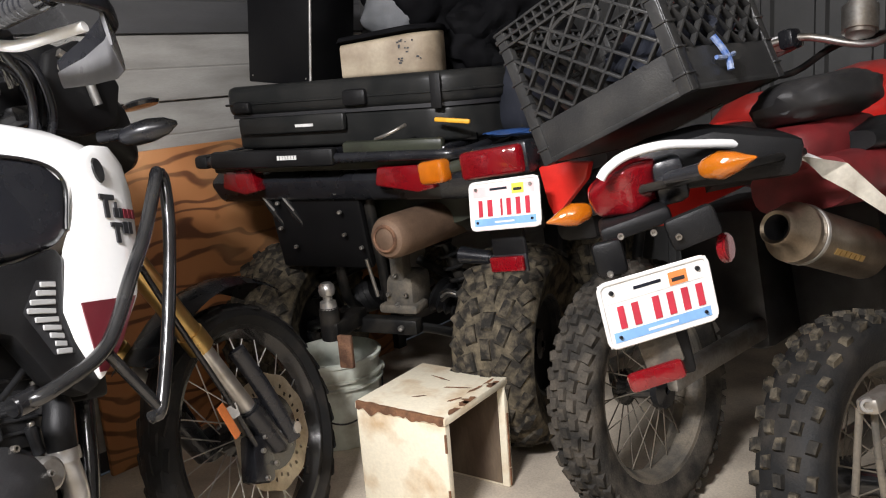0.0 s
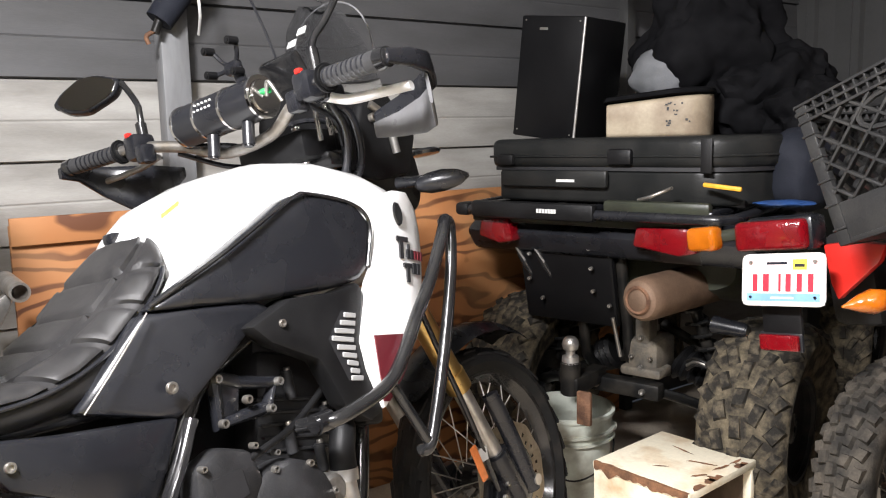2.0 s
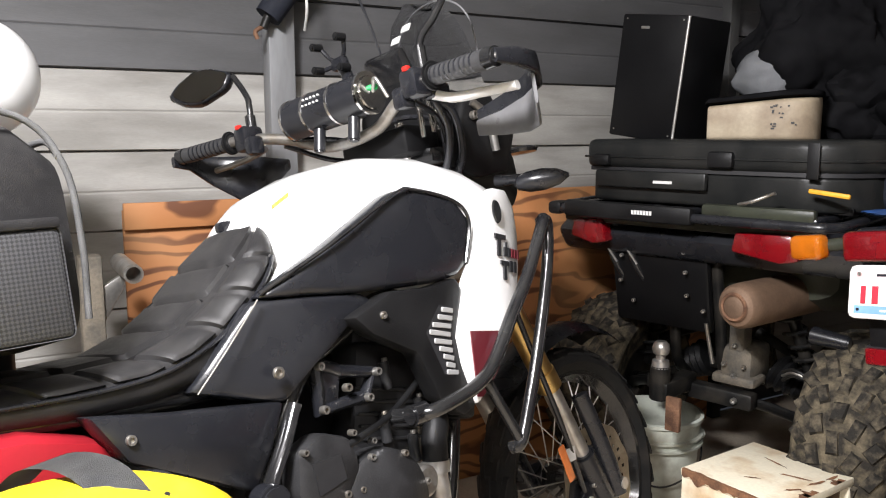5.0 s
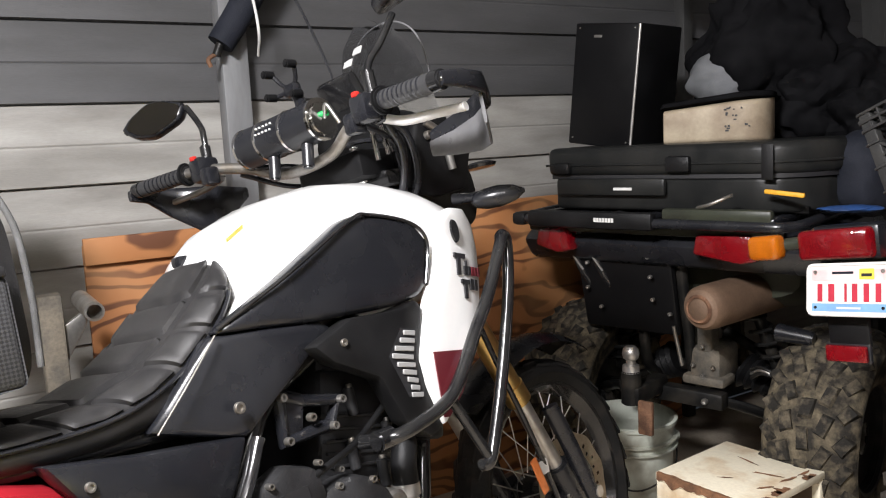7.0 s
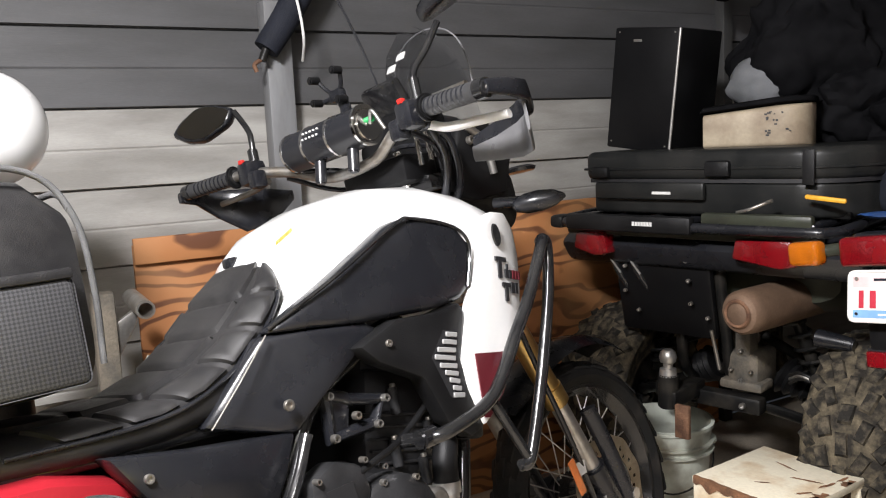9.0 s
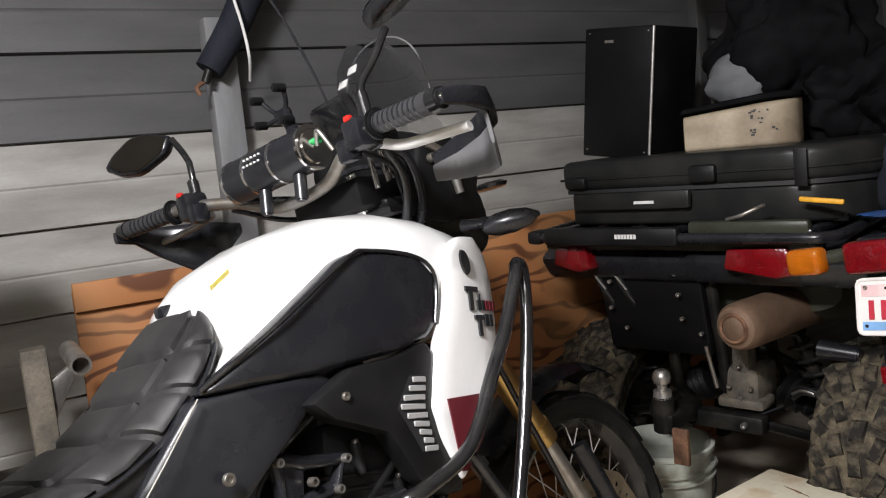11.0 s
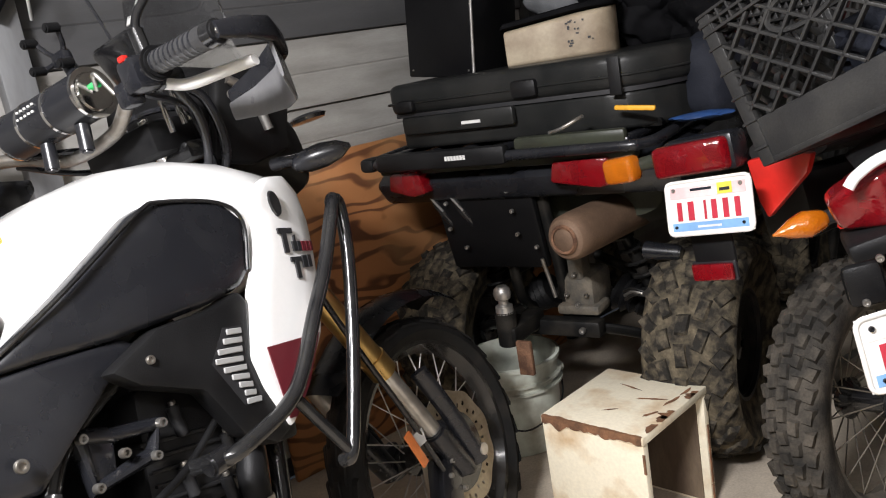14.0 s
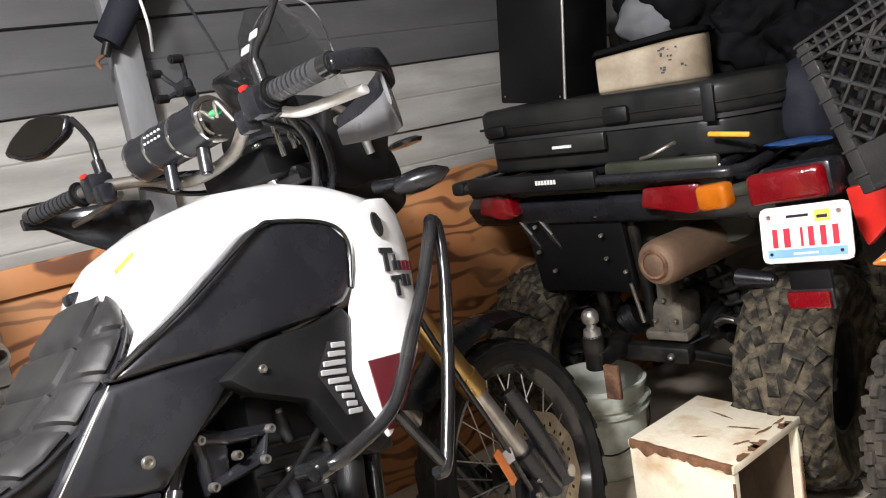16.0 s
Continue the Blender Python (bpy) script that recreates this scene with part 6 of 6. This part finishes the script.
part("rear_fender", tube([I2 @ Vector(q) for q in [(0.302, 1.12, 0.955), (0.314, 1.12, 0.971), (0.346, 1.12, 0.991), (0.403, 1.13, 1.001), (0.463, 1.15, 0.997), (0.537, 1.18, 0.989), (0.618, 1.22, 0.973), (0.689, 1.25, 0.947), (0.772, 1.28, 0.907)]], 0.008, 8, 12), white_paint, dirt2, "white rear fender edge")
part("fender_under", at2(slab([(-0.02, 0.20), (0.06, 0.222), (0.16, 0.222), (0.30, 0.17), (0.28, 0.11), (0.05, 0.14)], 0.15, 0.32, 0.015)), black_rough, dirt2)
nb = bmesh.new()
nb.faces.new([nb.verts.new(I2 @ Vector(q)) for q in [(0.655, 1.20, 0.958), (0.729, 1.19, 0.942), (0.788, 1.19, 0.885), (0.835, 1.18, 0.840), (0.80, 1.185, 0.845), (0.735, 1.19, 0.892), (0.690, 1.195, 0.920)]])
bmesh.ops.solidify(nb, geom=nb.faces[:], thickness=0.012)
part("number_board", nb, worn_cream, dirt2, "white side panel")
me_, md_ = I2 @ Vector((0.632, 1.245, 0.828)), I2 @ Vector((0.91, 1.44, 0.71))
mdir = (md_ - me_).normalized()
mm = Matrix.Translation(me_) @ mdir.to_track_quat("X", "Z").to_matrix().to_4x4()
ml = lathe([(0.024, 0.0), (0.030, -0.004), (0.034, 0.002), (0.034, 0.02), (0.052, 0.045), (0.056, 0.05), (0.056, 0.06), (0.054, 0.062), (0.054, 0.30), (0.04, 0.33), (0.0, 0.33)], 36, "X", closed=False)
bmesh.ops.transform(ml, matrix=mm, verts=ml.verts)
mu2 = part("muffler", ml, bronzed, dirt2, "browned steel aftermarket muffler")
inner = lathe([(0.0, 0.06), (0.022, 0.06), (0.024, 0.0)], 28, "X", closed=False)
bmesh.ops.transform(inner, matrix=mm, verts=inner.verts)
part("outlet_bore", inner, ink, mu2)
bnd = lathe([(0.0545, 0.075), (0.0575, 0.075), (0.0575, 0.083), (0.0545, 0.083)], 36, "X")
bmesh.ops.transform(bnd, matrix=mm, verts=bnd.verts)
part("muffler_band", bnd, steel, mu2)
for k in range(6):
    s = box(0.014, 0.002, 0.012, (0.125 + 0.017 * k, 0.0, 0.0))
    bmesh.ops.transform(s, matrix=mm @ Matrix.Rotation(radians(35), 4, "X") @ Matrix.Translation((0, 0, 0)), verts=s.verts)
    off = mm.to_3x3() @ (Matrix.Rotation(radians(35), 3, "X") @ Vector((0, 0.0545, 0)))
    if k == 0:
        sgn = 1 if (B2.to_3x3() @ off).y < 0 else -1
    bmesh.ops.translate(s, vec=off * sgn, verts=s.verts)
    part("logo_bar", s, gold, mu2)
part("seat", loft([(-0.05, 0.0, 0.10, 0.86, 0.96), (0.25, 0, 0.12, 0.84, 0.965), (0.55, 0, 0.12, 0.84, 0.95), (0.75, 0, 0.1, 0.88, 1.0)], 22, 3), red_white_cloth, dirt2, "black and dark red seat")
part("seat_cover", loft([(0.05, -0.01, 0.10, 0.945, 0.99), (0.16, -0.01, 0.125, 0.93, 1.01), (0.30, -0.01, 0.12, 0.92, 1.0), (0.36, -0.01, 0.1, 0.93, 0.98)], 22, 3), black_rough, dirt2)
part("tank", loft([(0.62, 0, 0.10, 0.78, 1.0), (0.8, 0, 0.15, 0.72, 1.06), (1.0, 0, 0.14, 0.72, 1.06), (1.12, 0, 0.09, 0.8, 1.0)], 20, 3), red_plastic, dirt2, "red tank")
part("side_panel", slab([(0.1, 0.85), (0.3, 0.9), (0.62, 0.86), (0.6, 0.66), (0.35, 0.62), (0.12, 0.72)], -0.15, -0.12, 0.012), white_paint, dirt2)
part("engine", box(0.40, 0.26, 0.42, (0.66, 0, 0.50), 0.04), engine_grey, dirt2)
part("swingarm", box(0.55, 0.035, 0.06, (0.24, -0.115, 0.345), 0.012), alloy, dirt2)
part("swingarm", box(0.55, 0.035, 0.06, (0.24, 0.115, 0.345), 0.012), alloy, dirt2)
part("handlebar", tube([(1.0, -0.40, 1.14), (1.03, -0.2, 1.14), (1.08, 0, 1.07), (1.03, 0.2, 1.14), (1.0, 0.4, 1.14)], 0.011), dark_metal, dirt2)
for y in (-0.1, 0.1):
    part("fork_leg", rod((1.05, y, 1.0), (1.38, y, 0.36), 0.024), steel, dirt2)
part("hand_guard", box(0.03, 0.22, 0.07, (1.04, -0.36, 1.12), 0.012), white_paint, dirt2)
part("hand_guard", box(0.03, 0.22, 0.07, (1.04, 0.36, 1.12), 0.012), white_paint, dirt2)
part("cargo_rack", slab([(-0.44, 0.965), (-0.44, 0.98), (-0.16, 0.98), (-0.16, 0.965)], -0.09, 0.09, 0.006), dark_metal, dirt2)

# ---- milk crate on the rack
CE = Vector((0.648, -0.656, 0.387)).normalized()
CU = Vector((-0.278, 0.269, 0.922))
CU = (CU - CE * CU.dot(CE)).normalized()
CF = CU.cross(CE)
CM = Matrix((CE, CF, CU)).transposed().to_4x4()
CM.translation = (0.238, 1.349, 0.955)
crate = thing("milk_crate", CM, "worn black plastic milk crate tied on bike rack", "crate")
CW, CD, CH = 0.335, 0.335, 0.272


def crate_side(width):
    """One lattice wall in x and z: solid foot, slanting bars, ribbed rim, posts."""
    o = box(width, 0.006, 0.075, (width / 2, 0.004, 0.0375), 0.002)
    for x in (0.012, width - 0.012):
        box(0.024, 0.016, CH, (x, 0.006, CH / 2), 0.003, bm=o)
        for k in range(6):
            box(0.026, 0.020, 0.004, (x, 0.005, 0.03 + k * 0.045), 0.001, bm=o)
    for z in (CH - 0.004, CH - 0.020, CH - 0.036):
        box(width, 0.018, 0.005, (width / 2, 0.004, z), 0.001, bm=o)
    for k in range(15):
        box(0.004, 0.016, 0.036, (0.02 + k * (width - 0.04) / 14, 0.004, CH - 0.02), 0.001, bm=o)
    lo, hi = 0.075, CH - 0.038
    for s in (1, -1):
        for k in range(-4, 12):
            pts = []
            x0 = k * 0.056
            dx = (hi - lo) * (1.25 if s > 0 else 1.1)
            a, b = (x0, lo), (x0 + dx, hi)
            t0, t1 = max(0, (0.02 - a[0]) / dx), min(1, (width - 0.02 - a[0]) / dx)
            if t1 - t0 < 0.08:
                continue
            p, q = Vector((a[0] + dx * t0, 0.004, lo + (hi - lo) * t0)), Vector((a[0] + dx * t1, 0.004, lo + (hi - lo) * t1))
            if s < 0:
                p.x, q.x = width - p.x, width - q.x
            mid = (p + q) / 2
            if abs(mid.x - width / 2) < 0.045 and mid.z > 0.2:
                continue
            d = q - p
            box(d.length, 0.012, 0.005, mid, 0.001, Matrix.Rotation(-math.atan2(d.z, d.x), 4, "Y"), bm=o)
    # hand hole
    tube([(width / 2 + 0.06 * math.cos(k * 0.3142), 0.004, CH - 0.075 + 0.028 * math.sin(k * 0.3142)) for k in range(21)], 0.005, straight=True, seg=6, bm=o)
    return o


part("crate_wall", crate_side(CW), crate_mat, crate)
for m in (Matrix.Translation((CW, 0, 0)) @ Matrix.Rotation(radians(90), 4, "Z"), Matrix.Translation((CW, CD, 0)) @ Matrix.Rotation(radians(180), 4, "Z"), Matrix.Translation((0, CD, 0)) @ Matrix.Rotation(radians(-90), 4, "Z")):
    b = crate_side(CW)
    bmesh.ops.transform(b, matrix=m, verts=b.verts)
    part("crate_wall", b, crate_mat, crate)
fl = box(CW, CD, 0.008, (CW / 2, CD / 2, 0.006), 0.002)
part("crate_floor", fl, crate_mat, crate)
rope = thing("rope", CM, "blue and white rope knotted round crate foot", "rope")
part("rope_knot", tube([(CW + 0.010, 0.11, 0.085), (CW + 0.014, 0.118, 0.06), (CW + 0.014, 0.124, 0.04), (CW + 0.012, 0.122, 0.022)], 0.006, 6, 8), blue_rope, rope)
part("rope_tail", tube([(CW + 0.012, 0.09, 0.046), (CW + 0.014, 0.12, 0.044), (CW + 0.012, 0.155, 0.05)], 0.004, 6, 8), blue_rope, rope)
gd = blob((CW * 0.62, CD * 0.6, 0.10), (0.13, 0.12, 0.08), 17, 0.3, 6.0, 4)
part("packed_cloth", gd, navy, crate, "dark bundle inside crate")

# ---------------------------------------------------------------- hung and standing odds and ends
hang = thing("folded_umbrella", ROOM, "dark blue folded canopy hanging with white cord", "umbrella")
part("canopy", tube([(0.73, D1 - 0.12, 1.88), (0.61, D1 - 0.12, 1.69), (0.545, D1 - 0.115, 1.58), (0.475, D1 - 0.11, 1.48)], lambda f: 0.046 - 0.010 * f, 8, 16), navy, hang)
part("canopy_tip", rod((0.478, D1 - 0.11, 1.487), (0.462, D1 - 0.11, 1.45), 0.012, seg=12), dark_metal, hang)
part("hook", tube([(0.462, D1 - 0.11, 1.455), (0.44, D1 - 0.11, 1.44), (0.445, D1 - 0.11, 1.42)], 0.006), rust, hang)
part("cord", tube([(0.50, D1 - 0.18, 1.86), (0.525, D1 - 0.185, 1.70), (0.55, D1 - 0.185, 1.58), (0.56, D1 - 0.18, 1.50), (0.575, D1 - 0.12, 1.45)], 0.004, 8, 8), label_white, hang, "thin white cord")
rk = thing("metal_frame", ROOM, "grey-brown metal frame with pipe end by wall", "frame")
part("upright", box(0.05, 0.05, 0.90, (-0.03, D1 - 0.33, 0.45), 0.005), mud_metal, rk)
part("side_panel", box(0.22, 0.02, 0.66, (-0.16, D1 - 0.33, 0.33), 0.004), mud_metal, rk)
part("bracket", slab([(-0.05, 0.80), (0.05, 0.86), (0.04, 0.82), (-0.03, 0.70)], D1 - 0.34, D1 - 0.32, 0.004), alloy, rk)
po = lathe([(0.016, -0.10), (0.021, -0.10), (0.021, 0.10), (0.016, 0.10)], 20)
bmesh.ops.translate(po, vec=(0.045, D1 - 0.35, 0.868), verts=po.verts)
part("pipe", po, alloy, rk, "open grey pipe end")
he = thing("helmet", pose(-1.385, 0.79, 0), "white round helmet on a dark stand", "helmet")
part("helmet_shell", blob((0, 0, 1.27), (0.11, 0.12, 0.11), 1, 0.01, 2, 4), helmet_white, he)
part("stand", rod((0, 0, 0), (0, 0, 1.16), 0.04), dark_metal, he)
# Only a clump of black cable hangs here; it gives no light.
hk = thing("hanging_cable", ROOM, "black cable clump hanging above cabinet", "cable")
part("cable_clump", tube([(2.05, D1 - 0.25, 1.95), (2.02, D1 - 0.27, 1.78), (2.08, D1 - 0.26, 1.68), (2.16, D1 - 0.25, 1.72), (2.12, D1 - 0.27, 1.85)], 0.03, 8, 10), cloth_black, hk)
ps = thing("pole_pair", ROOM, "two dark poles leaning in far corner", "pole")
for s, d in ((3.46, 1.45), (3.44, 1.28)):
    part("pole", tube([(s - 0.15, d + 0.25, 0.02), (s - 0.06, d + 0.1, 1.2), (s, d - 0.06, 1.75), (s + 0.04, d - 0.2, 2.2)], 0.025, 8, 12), dark_metal, ps)

# ---- seat hump and the handlebar clutter of bikes further in
hump = blob((0, 0, 0), (0.17, 0.085, 0.045), 23, 0.10, 5.0, 4, 0.7)
bmesh.ops.translate(hump, vec=I2 @ Vector((0.788, 1.437, 1.037)), verts=hump.verts)
part("seat_hump", hump, seat_vinyl, dirt2, "worn black seat hump")
hump2 = blob((0, 0, 0), (0.17, 0.085, 0.055), 24, 0.08, 3.0, 4, 0.7)
bmesh.ops.translate(hump2, vec=I2 @ Vector((0.785, 1.452, 0.947)), verts=hump2.verts)
part("seat_side", hump2, red_white_cloth, dirt2, "dark red seat side")
far = thing("parked_motorcycle", bike_frame(1.27, 1.98, 52, 10), "further red and silver motorcycle half hidden behind crate", "motorcycle")
part("tank", loft([(-0.25, 0, 0.08, 0.86, 1.0), (-0.1, 0, 0.14, 0.82, 1.07), (0.1, 0, 0.15, 0.8, 1.1), (0.25, 0, 0.1, 0.86, 1.05)], 20, 2.6), red_plastic, far)
part("engine", box(0.4, 0.28, 0.45, (0.0, 0, 0.52), 0.04), engine_grey, far)
part("seat", loft([(-0.8, 0, 0.1, 0.84, 0.92), (-0.5, 0, 0.13, 0.84, 0.93), (-0.2, 0, 0.1, 0.86, 0.96)], 18, 3), seat_vinyl, far)
part("handlebar", tube([(0.1, -0.40, 1.20), (0.15, -0.2, 1.22), (0.2, 0, 1.15), (0.15, 0.2, 1.22), (0.1, 0.4, 1.20)], 0.012), alloy, far)
part("hand_guard", box(0.04, 0.2, 0.05, (0.19, -0.34, 1.22), 0.015), white_paint, far)
part("hand_guard", box(0.04, 0.2, 0.05, (0.19, 0.34, 1.22), 0.015), white_paint, far)
part("lever", tube([(0.17, 0.2, 1.20), (0.20, 0.30, 1.19), (0.19, 0.40, 1.18)], 0.008), alloy, far)
part("instrument", rod((0.16, 0.02, 1.18), (0.19, 0.02, 1.27), 0.05, seg=20, bevel=0.01), alloy, far)
part("switch_pod", box(0.06, 0.05, 0.06, (0.14, 0.22, 1.22), 0.012), black_plastic, far)
part("tail_fender", slab([(-0.95, 0.80), (-0.9, 0.9), (-0.5, 0.92), (-0.5, 0.86)], -0.08, 0.08, 0.015), red_plastic, far)
wheel(far, "front_wheel", (0.65, 0, 0.34), 0.34, 0.09, 0.27, "worn", rubber_dusty, mud_metal, 32, 0)
for y in (-0.1, 0.1):
    part("fork_leg", rod((0.3, y, 1.08), (0.63, y, 0.36), 0.024), steel, far)
